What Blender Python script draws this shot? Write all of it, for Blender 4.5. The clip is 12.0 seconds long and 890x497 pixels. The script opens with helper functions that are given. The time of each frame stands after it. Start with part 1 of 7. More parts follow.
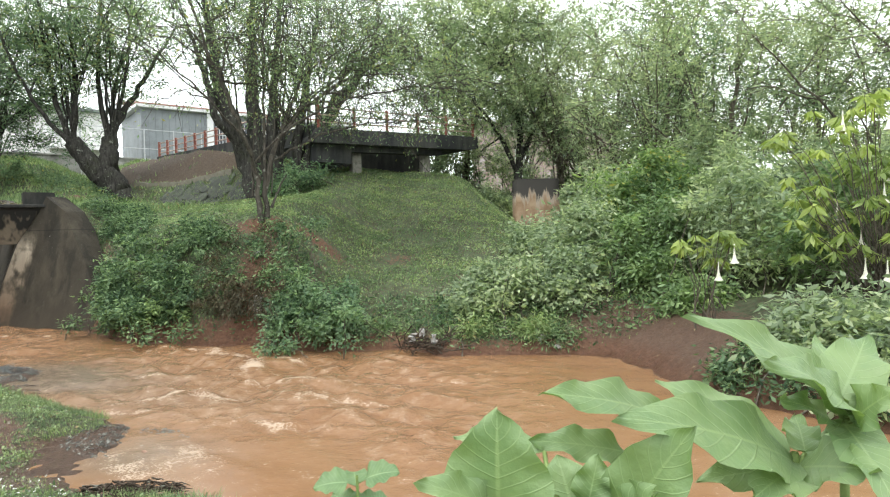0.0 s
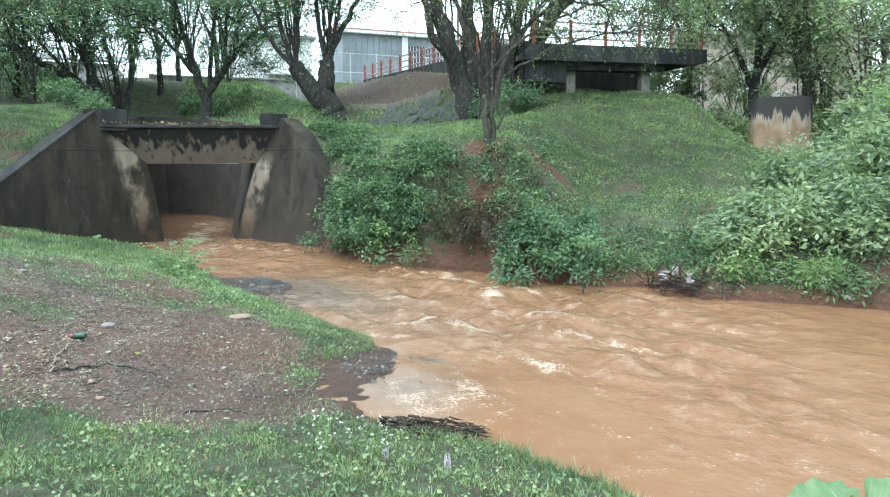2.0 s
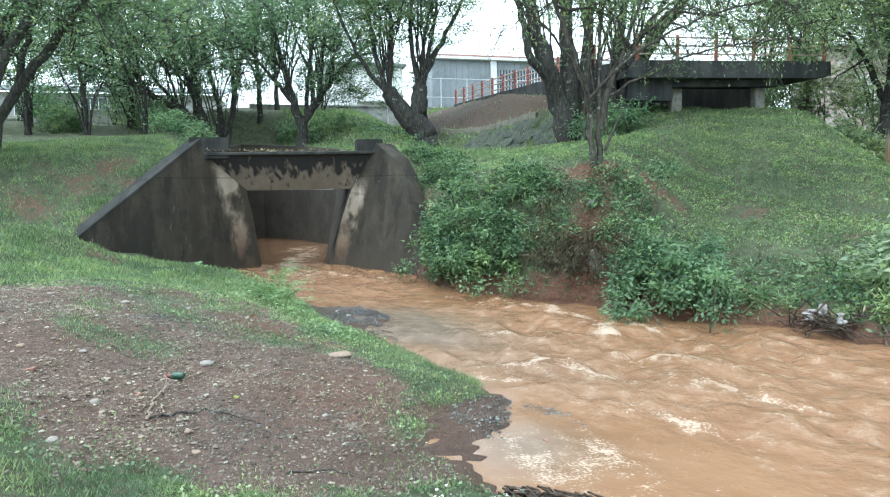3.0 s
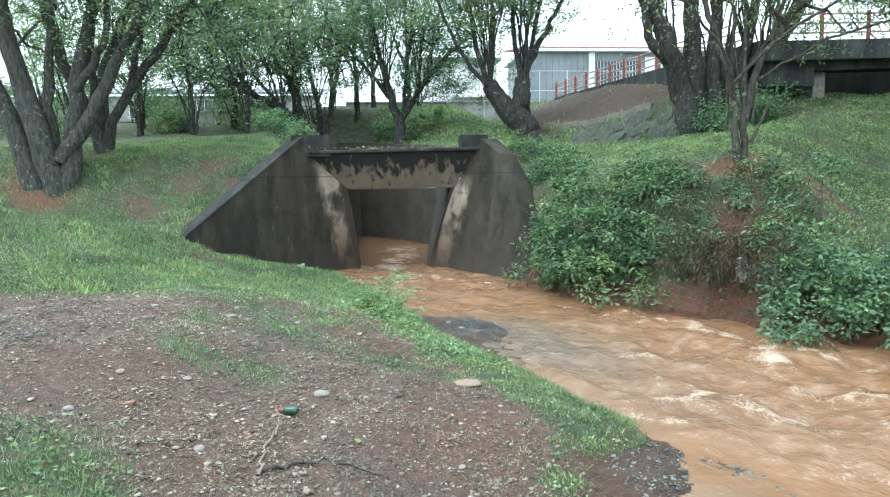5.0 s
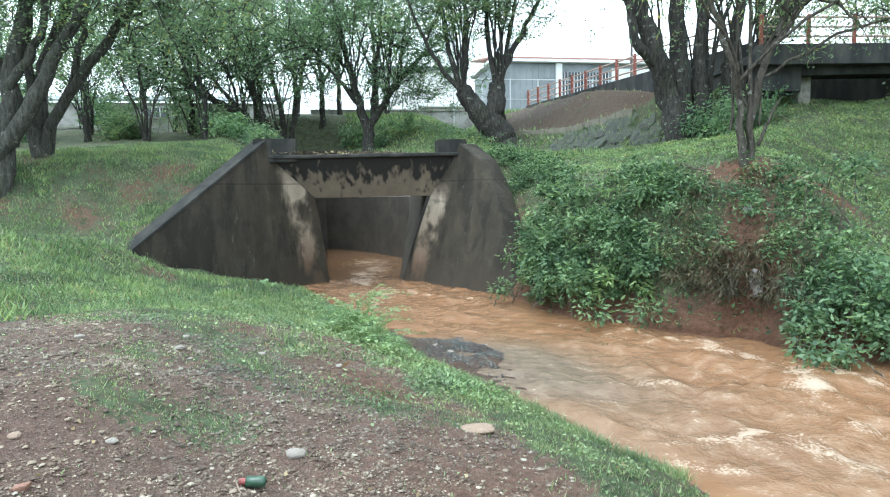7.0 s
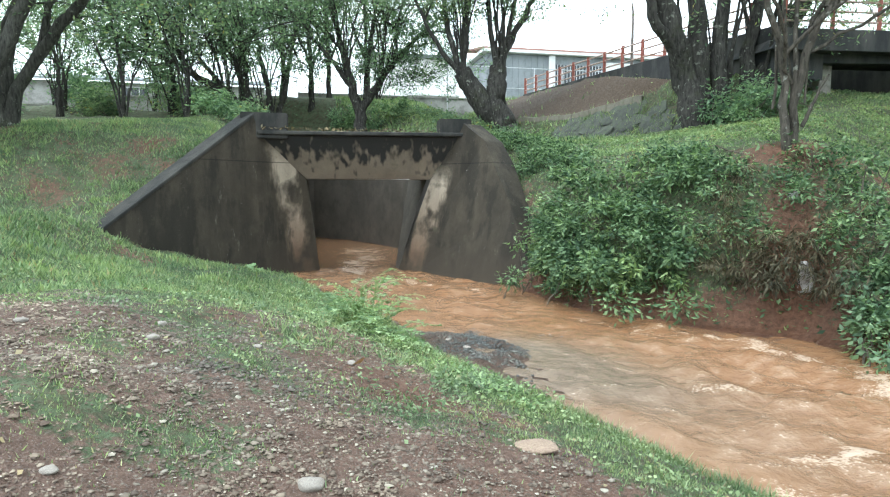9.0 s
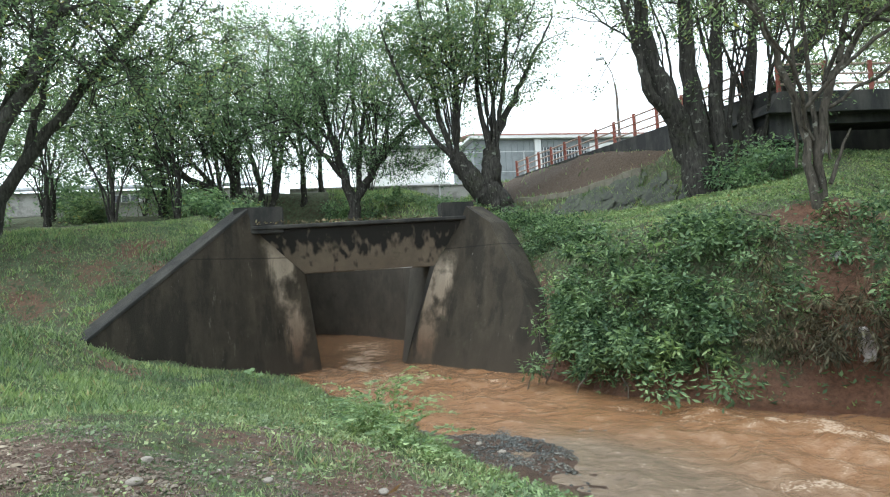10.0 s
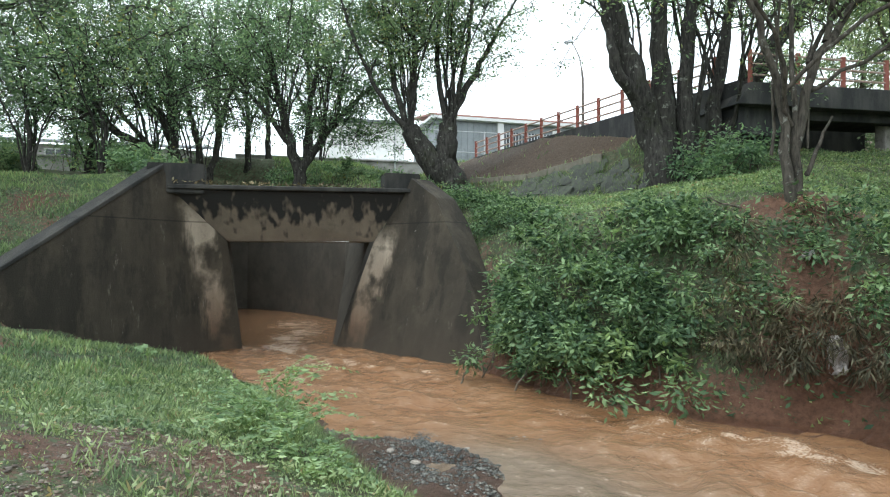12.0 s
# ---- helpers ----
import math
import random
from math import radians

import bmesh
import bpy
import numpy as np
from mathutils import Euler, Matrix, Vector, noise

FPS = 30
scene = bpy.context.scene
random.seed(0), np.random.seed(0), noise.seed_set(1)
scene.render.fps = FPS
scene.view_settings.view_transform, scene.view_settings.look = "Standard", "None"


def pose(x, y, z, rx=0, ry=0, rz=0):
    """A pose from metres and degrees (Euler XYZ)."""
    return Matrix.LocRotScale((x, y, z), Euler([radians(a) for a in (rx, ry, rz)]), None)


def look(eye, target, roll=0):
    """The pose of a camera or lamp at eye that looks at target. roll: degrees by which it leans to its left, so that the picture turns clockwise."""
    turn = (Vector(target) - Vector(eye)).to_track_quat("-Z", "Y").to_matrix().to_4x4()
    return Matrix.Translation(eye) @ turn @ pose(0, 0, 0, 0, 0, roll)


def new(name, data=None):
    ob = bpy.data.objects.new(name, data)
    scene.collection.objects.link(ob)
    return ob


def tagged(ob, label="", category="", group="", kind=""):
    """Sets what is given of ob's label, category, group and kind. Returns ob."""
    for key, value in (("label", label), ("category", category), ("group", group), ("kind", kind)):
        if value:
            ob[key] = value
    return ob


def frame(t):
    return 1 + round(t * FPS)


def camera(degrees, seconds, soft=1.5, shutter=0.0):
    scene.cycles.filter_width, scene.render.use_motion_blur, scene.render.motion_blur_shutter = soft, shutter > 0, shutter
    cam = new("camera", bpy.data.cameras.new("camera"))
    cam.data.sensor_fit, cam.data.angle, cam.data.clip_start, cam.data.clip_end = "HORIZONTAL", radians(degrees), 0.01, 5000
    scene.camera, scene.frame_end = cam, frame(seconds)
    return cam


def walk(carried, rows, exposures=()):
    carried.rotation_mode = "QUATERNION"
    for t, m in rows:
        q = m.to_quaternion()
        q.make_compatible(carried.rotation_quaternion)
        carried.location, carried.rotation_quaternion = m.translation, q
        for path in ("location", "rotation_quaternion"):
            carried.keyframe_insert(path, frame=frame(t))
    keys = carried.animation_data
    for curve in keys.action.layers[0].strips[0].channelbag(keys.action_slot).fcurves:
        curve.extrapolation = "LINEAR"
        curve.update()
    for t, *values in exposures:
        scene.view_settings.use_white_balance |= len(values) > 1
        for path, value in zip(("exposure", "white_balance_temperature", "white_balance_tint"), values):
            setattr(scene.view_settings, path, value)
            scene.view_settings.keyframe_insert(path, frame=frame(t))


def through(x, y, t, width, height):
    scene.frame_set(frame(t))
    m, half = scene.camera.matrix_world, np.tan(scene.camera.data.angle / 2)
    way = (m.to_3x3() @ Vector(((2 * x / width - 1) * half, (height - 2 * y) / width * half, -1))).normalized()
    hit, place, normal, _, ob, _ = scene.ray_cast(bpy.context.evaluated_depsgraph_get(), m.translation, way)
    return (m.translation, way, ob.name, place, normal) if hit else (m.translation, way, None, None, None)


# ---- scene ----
cam = camera(70.2, 12.0, soft=1.15, shutter=0.0)
PATH = [
    (0, (0.878, 0.36, 2.434), (0.79, 2.358, 2.382), -1.3),
    (0.5, (0.516, 0.464, 2.471), (0.288, 2.45, 2.392), -3.1),
    (1, (0.211, 0.737, 2.432), (-0.253, 2.673, 2.234), -2.6),
    (1.5, (-0.137, 0.932, 2.411), (-0.661, 2.85, 2.195), 1.4),
    (2, (-0.593, 1.118, 2.409), (-1.211, 3.0, 2.133), -0.4),
    (2.5, (-0.876, 1.456, 2.43), (-1.733, 3.256, 2.274), -1.0),
    (3, (-1.221, 1.724, 2.44), (-2.086, 3.516, 2.24), -0.9),
    (3.2, (-1.372, 1.785, 2.461), (-2.288, 3.552, 2.261), -2.5),
    (4.8, (-2.182, 2.379, 2.502), (-3.267, 4.046, 2.292), -1.4),
    (5, (-2.284, 2.48, 2.488), (-3.385, 4.136, 2.283), -1.2),
    (5.5, (-2.55, 2.68, 2.485), (-3.634, 4.351, 2.303), -1.3),
    (6, (-2.793, 2.852, 2.398), (-3.857, 4.531, 2.175), -1.3),
    (6.5, (-3.032, 3.14, 2.396), (-4.076, 4.825, 2.133), -1.1),
    (7, (-3.285, 3.367, 2.366), (-4.29, 5.089, 2.198), -1.2),
    (7.2, (-3.383, 3.432, 2.298), (-4.437, 5.127, 2.169), 0.3),
    (8.8, (-4.203, 4.048, 2.161), (-5.169, 5.787, 1.954), 0.7),
    (9, (-4.290, 4.132, 2.083), (-5.243, 5.881, 1.900), 0.2),
    (9.3, (-4.546, 4.262, 1.954), (-5.499, 6.019, 1.894), 0.4),
    (9.5, (-4.717, 4.384, 1.931), (-5.647, 6.153, 2.001), -2.3),
    (9.6, (-4.786, 4.448, 1.943), (-5.636, 6.254, 2.072), -1.9),
    (10, (-4.979, 4.707, 2.059), (-5.909, 6.476, 2.150), -3.5),
    (10.5, (-5.130, 4.994, 2.073), (-6.082, 6.752, 2.121), -0.1),
    (11, (-5.210, 5.308, 2.046), (-6.070, 7.113, 2.094), -1.7),
    (11.5, (-5.195, 5.644, 1.959), (-5.834, 7.537, 2.043), 2.0),
    (12, (-5.218, 6.018, 1.967), (-6.032, 7.844, 2.001), 0.0),
]
EXPOSURES = [(0.0, 0.16, 6500, 6), (0.6, 0.26, 6000, 3), (1.2, 0.40, 5600, 0), (2.2, 0.42, 5500, 0), (9.0, 0.5, 5850, 2), (9.8, -0.03, 6050, 4), (12.0, -0.03, 6050, 4)]
SKY = 0.3

walk(cam, [(t, look(eye, target, roll)) for t, eye, target, roll in PATH], EXPOSURES)

# ---- world and light: bright overcast sky ----
world = bpy.data.worlds.new("sky")
scene.world = world
world.use_nodes = True
wn, wl = world.node_tree.nodes, world.node_tree.links
bg = wn["Background"]
sky = wn.new("ShaderNodeTexSky")
sky.sky_type, sky.sun_disc = "NISHITA", False
sky.sun_elevation, sky.sun_rotation = radians(68), radians(210)
sky.air_density, sky.dust_density, sky.ozone_density = 1.0, 4.0, 1.0
grey = wn.new("ShaderNodeHueSaturation")
grey.inputs["Saturation"].default_value = 0.22
cloud = wn.new("ShaderNodeMix")
cloud.data_type = "RGBA"
cloud.inputs[0].default_value = 0.55
cloud.inputs[7].default_value = (9.6, 9.9, 10.2, 1)
wl.new(sky.outputs[0], grey.inputs["Color"])
wl.new(grey.outputs[0], cloud.inputs[6])
wl.new(cloud.outputs[2], bg.inputs["Color"])
bg.inputs["Strength"].default_value = SKY
sun = new("sun", bpy.data.lights.new("sun", "SUN"))
sun.data.energy, sun.data.angle, sun.data.color = 1.1, radians(25), (1, 0.98, 0.95)
sun.matrix_world = look((-8, -6, 40), (0, 8, 0))

rng = np.random.default_rng(7)


# ---- materials ----
def shader(name, rough=0.8, spec=0.3, metal=0.0):
    m = bpy.data.materials.new(name)
    m.use_nodes = True
    nt = m.node_tree
    b = nt.nodes["Principled BSDF"]
    b.inputs["Roughness"].default_value = rough
    b.inputs["Specular IOR Level"].default_value = spec
    b.inputs["Metallic"].default_value = metal
    return m, nt, b


def node(nt, kind, **values):
    n = nt.nodes.new(kind)
    for k, v in values.items():
        n.inputs[k.replace("_", " ")].default_value = v
    return n


def noise_at(nt, scale, detail=5, rough=0.6, vec=None):
    n = node(nt, "ShaderNodeTexNoise", Scale=scale, Detail=detail, Roughness=rough)
    if vec is not None:
        nt.links.new(vec, n.inputs["Vector"])
    return n.outputs["Fac"]


def ramp(nt, fac, *stops):
    r = nt.nodes.new("ShaderNodeValToRGB")
    e = r.color_ramp.elements
    while len(e) < len(stops):
        e.new(0.5)
    for x, (p, c) in zip(e, stops):
        x.position = p
        x.color = (*c, 1) if isinstance(c, tuple) else (c, c, c, 1)
    nt.links.new(fac, r.inputs[0])
    return r.outputs[0]


def mix(nt, fac, a, b, how="MIX"):
    m = nt.nodes.new("ShaderNodeMix")
    m.data_type, m.blend_type = "RGBA", how
    for sock, v in ((m.inputs[0], fac), (m.inputs[6], a), (m.inputs[7], b)):
        if isinstance(v, (int, float)):
            sock.default_value = v
        elif isinstance(v, tuple):
            sock.default_value = (*v, 1)
        else:
            nt.links.new(v, sock)
    return m.outputs[2]


def calc(nt, op, a, b=0.0, clamp=False):
    m = nt.nodes.new("ShaderNodeMath")
    m.operation, m.use_clamp = op, clamp
    for sock, v in ((m.inputs[0], a), (m.inputs[1], b)):
        if isinstance(v, (int, float)):
            sock.default_value = v
        else:
            nt.links.new(v, sock)
    return m.outputs[0]


def bump(nt, b, height, strength, distance=0.02):
    n = node(nt, "ShaderNodeBump", Strength=strength, Distance=distance)
    nt.links.new(height, n.inputs["Height"])
    nt.links.new(n.outputs[0], b.inputs["Normal"])


def coords(nt, kind="Object"):
    return nt.nodes.new("ShaderNodeTexCoord").outputs[kind]


def plain(name, c1, c2, scale=4, rough=0.8, relief=0.3, fine=40, spec=0.3, metal=0.0, dirt=None):
    """Two colours in large patches, a fine grain, and dirt in blotches."""
    m, nt, b = shader(name, rough, spec, metal)
    v = coords(nt)
    big = ramp(nt, noise_at(nt, scale, 6, 0.6, v), (0.32, c1), (0.68, c2))
    small = noise_at(nt, fine, 4, 0.7, v)
    col = mix(nt, 0.35, big, ramp(nt, small, (0.3, 0.25), (0.7, 0.75)), "OVERLAY")
    if dirt:
        col = mix(nt, ramp(nt, noise_at(nt, scale * 1.7, 8, 0.7, v), (0.48, 0.0), (0.66, 0.8)), col, dirt)
    nt.links.new(col, b.inputs["Base Color"])
    bump(nt, b, small, relief)
    return m


def leafy(name, dark, mid, light, through=0.3, rough=0.5, old=None, patch=0.7):
    """Leaves: each one a little different, with light passing through."""
    m, nt, b = shader(name, rough, 0.35)
    rnd = nt.nodes.new("ShaderNodeNewGeometry").outputs["Random Per Island"]
    v = coords(nt)
    stops = [(0.05, dark), (0.5, mid), (0.92, light)] + ([(0.985, old)] if old else [])
    col = ramp(nt, rnd, *stops)
    patchy = ramp(nt, noise_at(nt, patch, 3, 0.5, v), (0.35, (0.62, 0.68, 0.66)), (0.65, (1.15, 1.12, 0.95)))
    col = mix(nt, 1.0, col, patchy, "MULTIPLY")
    nt.links.new(col, b.inputs["Base Color"])
    tr = nt.nodes.new("ShaderNodeBsdfTranslucent")
    nt.links.new(mix(nt, 1.0, col, (1.25, 1.3, 0.85), "MULTIPLY"), tr.inputs["Color"])
    mx = nt.nodes.new("ShaderNodeMixShader")
    mx.inputs[0].default_value = through
    nt.links.new(b.outputs[0], mx.inputs[1])
    nt.links.new(tr.outputs[0], mx.inputs[2])
    nt.links.new(mx.outputs[0], nt.nodes["Material Output"].inputs["Surface"])
    return m


def make_ground():
    m, nt, b = shader("ground_earth_and_turf", 0.85, 0.25)
    v = coords(nt)
    soil_at = nt.nodes.new("ShaderNodeAttribute")
    soil_at.attribute_name = "soil"
    wet_at = nt.nodes.new("ShaderNodeAttribute")
    wet_at.attribute_name = "wet"
    red_at = nt.nodes.new("ShaderNodeAttribute")
    red_at.attribute_name = "red"
    n1, n2, n3 = noise_at(nt, 1.3, 6, 0.6, v), noise_at(nt, 14, 6, 0.7, v), noise_at(nt, 70, 3, 0.7, v)
    turf = ramp(nt, n1, (0.3, (0.08, 0.115, 0.062)), (0.7, (0.15, 0.195, 0.105)))
    turf = mix(nt, ramp(nt, noise_at(nt, 5, 6, 0.75, v), (0.42, 0.0), (0.62, 0.85)), turf, (0.038, 0.05, 0.024))
    turf = mix(nt, ramp(nt, n2, (0.44, 0.0), (0.64, 0.8)), turf, (0.125, 0.088, 0.06))
    brown = ramp(nt, n2, (0.3, (0.093, 0.058, 0.043)), (0.7, (0.195, 0.129, 0.097)))
    brown = mix(nt, ramp(nt, n3, (0.53, 0.0), (0.68, 0.6)), brown, (0.29, 0.25, 0.225))
    rust = ramp(nt, n2, (0.3, (0.085, 0.042, 0.026)), (0.7, (0.24, 0.125, 0.078)))
    earth = mix(nt, red_at.outputs["Fac"], brown, rust)
    slate_at = nt.nodes.new("ShaderNodeAttribute")
    slate_at.attribute_name = "slate"
    earth = mix(nt, slate_at.outputs["Fac"], earth, ramp(nt, n2, (0.3, (0.02, 0.022, 0.015)), (0.7, (0.062, 0.067, 0.045))))
    edge = calc(nt, "ADD", soil_at.outputs["Fac"], calc(nt, "MULTIPLY", calc(nt, "SUBTRACT", n2, 0.5), 0.9))
    edge = calc(nt, "ADD", edge, calc(nt, "MULTIPLY", calc(nt, "SUBTRACT", noise_at(nt, 3.5, 6, 0.7, v), 0.5), 1.3))
    col = mix(nt, ramp(nt, edge, (0.38, 0.0), (0.62, 1.0)), turf, earth)
    col = mix(nt, wet_at.outputs["Fac"], col, mix(nt, 0.6, col, (0.62, 0.58, 0.55), "MULTIPLY"))
    nt.links.new(col, b.inputs["Base Color"])
    nt.links.new(ramp(nt, wet_at.outputs["Fac"], (0.1, 0.85), (0.9, 0.28)), b.inputs["Roughness"])
    bump(nt, b, calc(nt, "ADD", n2, calc(nt, "MULTIPLY", n3, 0.6)), 1.0, 0.07)
    return m


def make_water():
    m, nt, b = shader("silty_water", 0.12, 0.5)
    b.inputs["IOR"].default_value = 1.33
    v = coords(nt)
    foam_glint_at = nt.nodes.new("ShaderNodeAttribute")
    foam_glint_at.attribute_name = "foam_glint"
    shallow_at = nt.nodes.new("ShaderNodeAttribute")
    shallow_at.attribute_name = "shallow"
    mp = node(nt, "ShaderNodeMapping", Scale=(1.15, 1.5, 1.0), Rotation=(0, 0, radians(50)))
    nt.links.new(v, mp.inputs["Vector"])
    n1, n2 = noise_at(nt, 0.7, 5, 0.6, mp.outputs[0]), noise_at(nt, 3.6, 4, 0.55, mp.outputs[0])
    n3 = noise_at(nt, 26, 4, 0.65, mp.outputs[0])
    water_tone = ramp(nt, n1, (0.3, (0.192, 0.099, 0.047)), (0.7, (0.235, 0.133, 0.071)))
    chop_at = nt.nodes.new("ShaderNodeAttribute")
    chop_at.attribute_name = "chop"
    churn = calc(nt, "MULTIPLY", chop_at.outputs["Fac"], 1.3, True)
    # sky reflected on the choppy crests, painted in as a paler colour
    water_tone = mix(nt, calc(nt, "MULTIPLY", ramp(nt, n2, (0.47, 0.0), (0.68, 0.6)), churn), water_tone, (0.33, 0.225, 0.15))
    water_tone = mix(nt, calc(nt, "MULTIPLY", ramp(nt, n2, (0.32, 0.45), (0.45, 0.0)), churn), water_tone, (0.15, 0.08, 0.039))
    water_tone = mix(nt, shallow_at.outputs["Fac"], water_tone, ramp(nt, n2, (0.3, (0.132, 0.097, 0.068)), (0.7, (0.2, 0.15, 0.106))))
    # foam, and the pool's sky glint painted in the same pale colour
    lace = calc(nt, "ADD", foam_glint_at.outputs["Fac"], calc(nt, "MULTIPLY", calc(nt, "SUBTRACT", n2, 0.5), 1.5))
    lace = calc(nt, "ADD", lace, calc(nt, "MULTIPLY", calc(nt, "SUBTRACT", n3, 0.5), 2.4))
    fo = ramp(nt, lace, (0.3, 0.0), (1.15, 0.85))
    col = mix(nt, fo, water_tone, (0.5, 0.395, 0.3))
    nt.links.new(col, b.inputs["Base Color"])
    nt.links.new(ramp(nt, fo, (0.0, 0.13), (1.0, 0.6)), b.inputs["Roughness"])
    bump(nt, b, calc(nt, "MULTIPLY", calc(nt, "ADD", n2, calc(nt, "MULTIPLY", n3, 0.22)), chop_at.outputs["Fac"]), 1.0, 0.12)
    return m


def make_concrete(name, light, dark, drips=True, streaks=False, grime=0.93):
    """Weathered concrete: black algae from above in drips, rain streaks, joints of the boards."""
    m, nt, b = shader(name, 0.85, 0.25)
    v = coords(nt)
    sep = nt.nodes.new("ShaderNodeSeparateXYZ")
    nt.links.new(v, sep.inputs[0])
    x, z = sep.outputs[0], sep.outputs[2]
    mp = node(nt, "ShaderNodeMapping", Scale=(2.0, 2.0, 0.5))
    nt.links.new(v, mp.inputs["Vector"])
    runs = noise_at(nt, 1.1, 8, 0.62, mp.outputs[0])
    blot = noise_at(nt, 0.9, 8, 0.65, v)
    fine = noise_at(nt, 45, 5, 0.7, v)
    col = mix(nt, ramp(nt, blot, (0.35, 0.0), (0.65, 1.0)), light, tuple(c * 0.72 for c in light))
    algae = ramp(nt, calc(nt, "ADD", calc(nt, "MULTIPLY", runs, 0.55), calc(nt, "MULTIPLY", blot, 0.45)), (0.45, 1.0), (0.68, 0.0))
    if streaks:
        # pale rain-washed bands beside the mouth
        def band(x0, z0, x1, z1, w):
            at = calc(nt, "ADD", x0, calc(nt, "MULTIPLY", calc(nt, "SUBTRACT", z, z0), (x1 - x0) / (z1 - z0)))
            off = calc(nt, "ABSOLUTE", calc(nt, "SUBTRACT", calc(nt, "ADD", x, calc(nt, "MULTIPLY", calc(nt, "SUBTRACT", runs, 0.5), 0.8)), at))
            lo = ramp(nt, calc(nt, "SUBTRACT", max(z0, z1) + 0.35, calc(nt, "ADD", z, calc(nt, "MULTIPLY", calc(nt, "SUBTRACT", blot, 0.5), 1.2))), (0.0, 0.0), (0.6, 1.0))
            return calc(nt, "MULTIPLY", ramp(nt, calc(nt, "DIVIDE", off, w), (0.55, 1.0), (1.0, 0.0)), lo)
        keep = calc(nt, "MAXIMUM", band(-1.95, 3.0, -1.5, 0.3, 0.34), band(1.95, 2.5, 1.24, 0.0, 0.28))
        keep = calc(nt, "MULTIPLY", keep, ramp(nt, noise_at(nt, 1.5, 4, 0.55, v), (0.36, 0.1), (0.52, 0.95)))
        algae = calc(nt, "MULTIPLY", calc(nt, "MAXIMUM", algae, calc(nt, "ADD", 0.2, calc(nt, "MULTIPLY", blot, 1.1), True)), calc(nt, "SUBTRACT", 1.0, keep), True)
        col = mix(nt, keep, col, ramp(nt, calc(nt, "MULTIPLY", z, 0.33), (0.15, (0.16, 0.105, 0.068)), (0.75, (0.36, 0.305, 0.235))))
    col = mix(nt, calc(nt, "MULTIPLY", algae, grime), col, dark)
    if drips:
        mp2 = node(nt, "ShaderNodeMapping", Scale=(6.5, 6.5, 0.12))
        nt.links.new(v, mp2.inputs["Vector"])
        d = noise_at(nt, 1.0, 1.5, 0.5, mp2.outputs[0])
        top = calc(nt, "ADD", calc(nt, "MULTIPLY", calc(nt, "SUBTRACT", z, 2.72), 0.9), calc(nt, "MULTIPLY", calc(nt, "SUBTRACT", d, 0.5), 1.7))
        col = mix(nt, ramp(nt, top, (-0.0, 0.0), (0.3, 0.97)), col, dark)
    if streaks:
        # construction joint and flecks of pale lichen
        seam = calc(nt, "LESS_THAN", calc(nt, "ABSOLUTE", calc(nt, "SUBTRACT", calc(nt, "ADD", z, calc(nt, "MULTIPLY", fine, 0.03)), 2.76)), 0.014)
        col = mix(nt, calc(nt, "MULTIPLY", seam, 0.5), col, (0.008, 0.008, 0.008))
        col = mix(nt, ramp(nt, noise_at(nt, 3.4, 8, 0.75, mp.outputs[0]), (0.61, 0.0), (0.70, 0.5)), col, (0.21, 0.185, 0.15))
        mp3 = node(nt, "ShaderNodeMapping", Scale=(4.0, 4.0, 0.45))
        nt.links.new(v, mp3.inputs["Vector"])
        rain = noise_at(nt, 1.0, 5, 0.6, mp3.outputs[0])
        col = mix(nt, 0.34, col, ramp(nt, rain, (0.3, 0.25), (0.7, 0.75)), "OVERLAY")
        # silt left by high water, and pale flecks
        mud = calc(nt, "ADD", calc(nt, "SUBTRACT", 0.75, z), calc(nt, "MULTIPLY", calc(nt, "SUBTRACT", blot, 0.5), 2.2))
        col = mix(nt, ramp(nt, mud, (0.1, 0.0), (0.7, 0.65)), col, (0.052, 0.042, 0.031))
        col = mix(nt, ramp(nt, noise_at(nt, 11, 3, 0.6, v), (0.74, 0.0), (0.78, 0.7)), col, (0.30, 0.29, 0.26))
    moss = ramp(nt, noise_at(nt, 3.2, 6, 0.7, v), (0.60, 0.0), (0.72, 0.45))
    col = mix(nt, moss, col, (0.075, 0.075, 0.045))
    col = mix(nt, 0.3, col, ramp(nt, fine, (0.3, 0.3), (0.7, 0.7)), "OVERLAY")
    nt.links.new(col, b.inputs["Base Color"])
    bump(nt, b, calc(nt, "ADD", fine, blot), 0.45, 0.03)
    return m


def make_bark(name, c1, c2, moss=0.35):
    m, nt, b = shader(name, 0.92, 0.15)
    v = coords(nt)
    mp = node(nt, "ShaderNodeMapping", Scale=(1, 1, 0.22))
    nt.links.new(v, mp.inputs["Vector"])
    ridge = noise_at(nt, 16, 7, 0.7, mp.outputs[0])
    blot = noise_at(nt, 2.2, 6, 0.65, v)
    col = ramp(nt, ridge, (0.35, c1), (0.66, c2))
    col = mix(nt, ramp(nt, blot, (0.55, 0.0), (0.70, moss)), col, (0.05, 0.062, 0.022))
    col = mix(nt, ramp(nt, noise_at(nt, 7, 5, 0.7, v), (0.60, 0.0), (0.66, 0.75)), col, (0.26, 0.27, 0.23))
    nt.links.new(col, b.inputs["Base Color"])
    bump(nt, b, ridge, 0.9, 0.05)
    return m


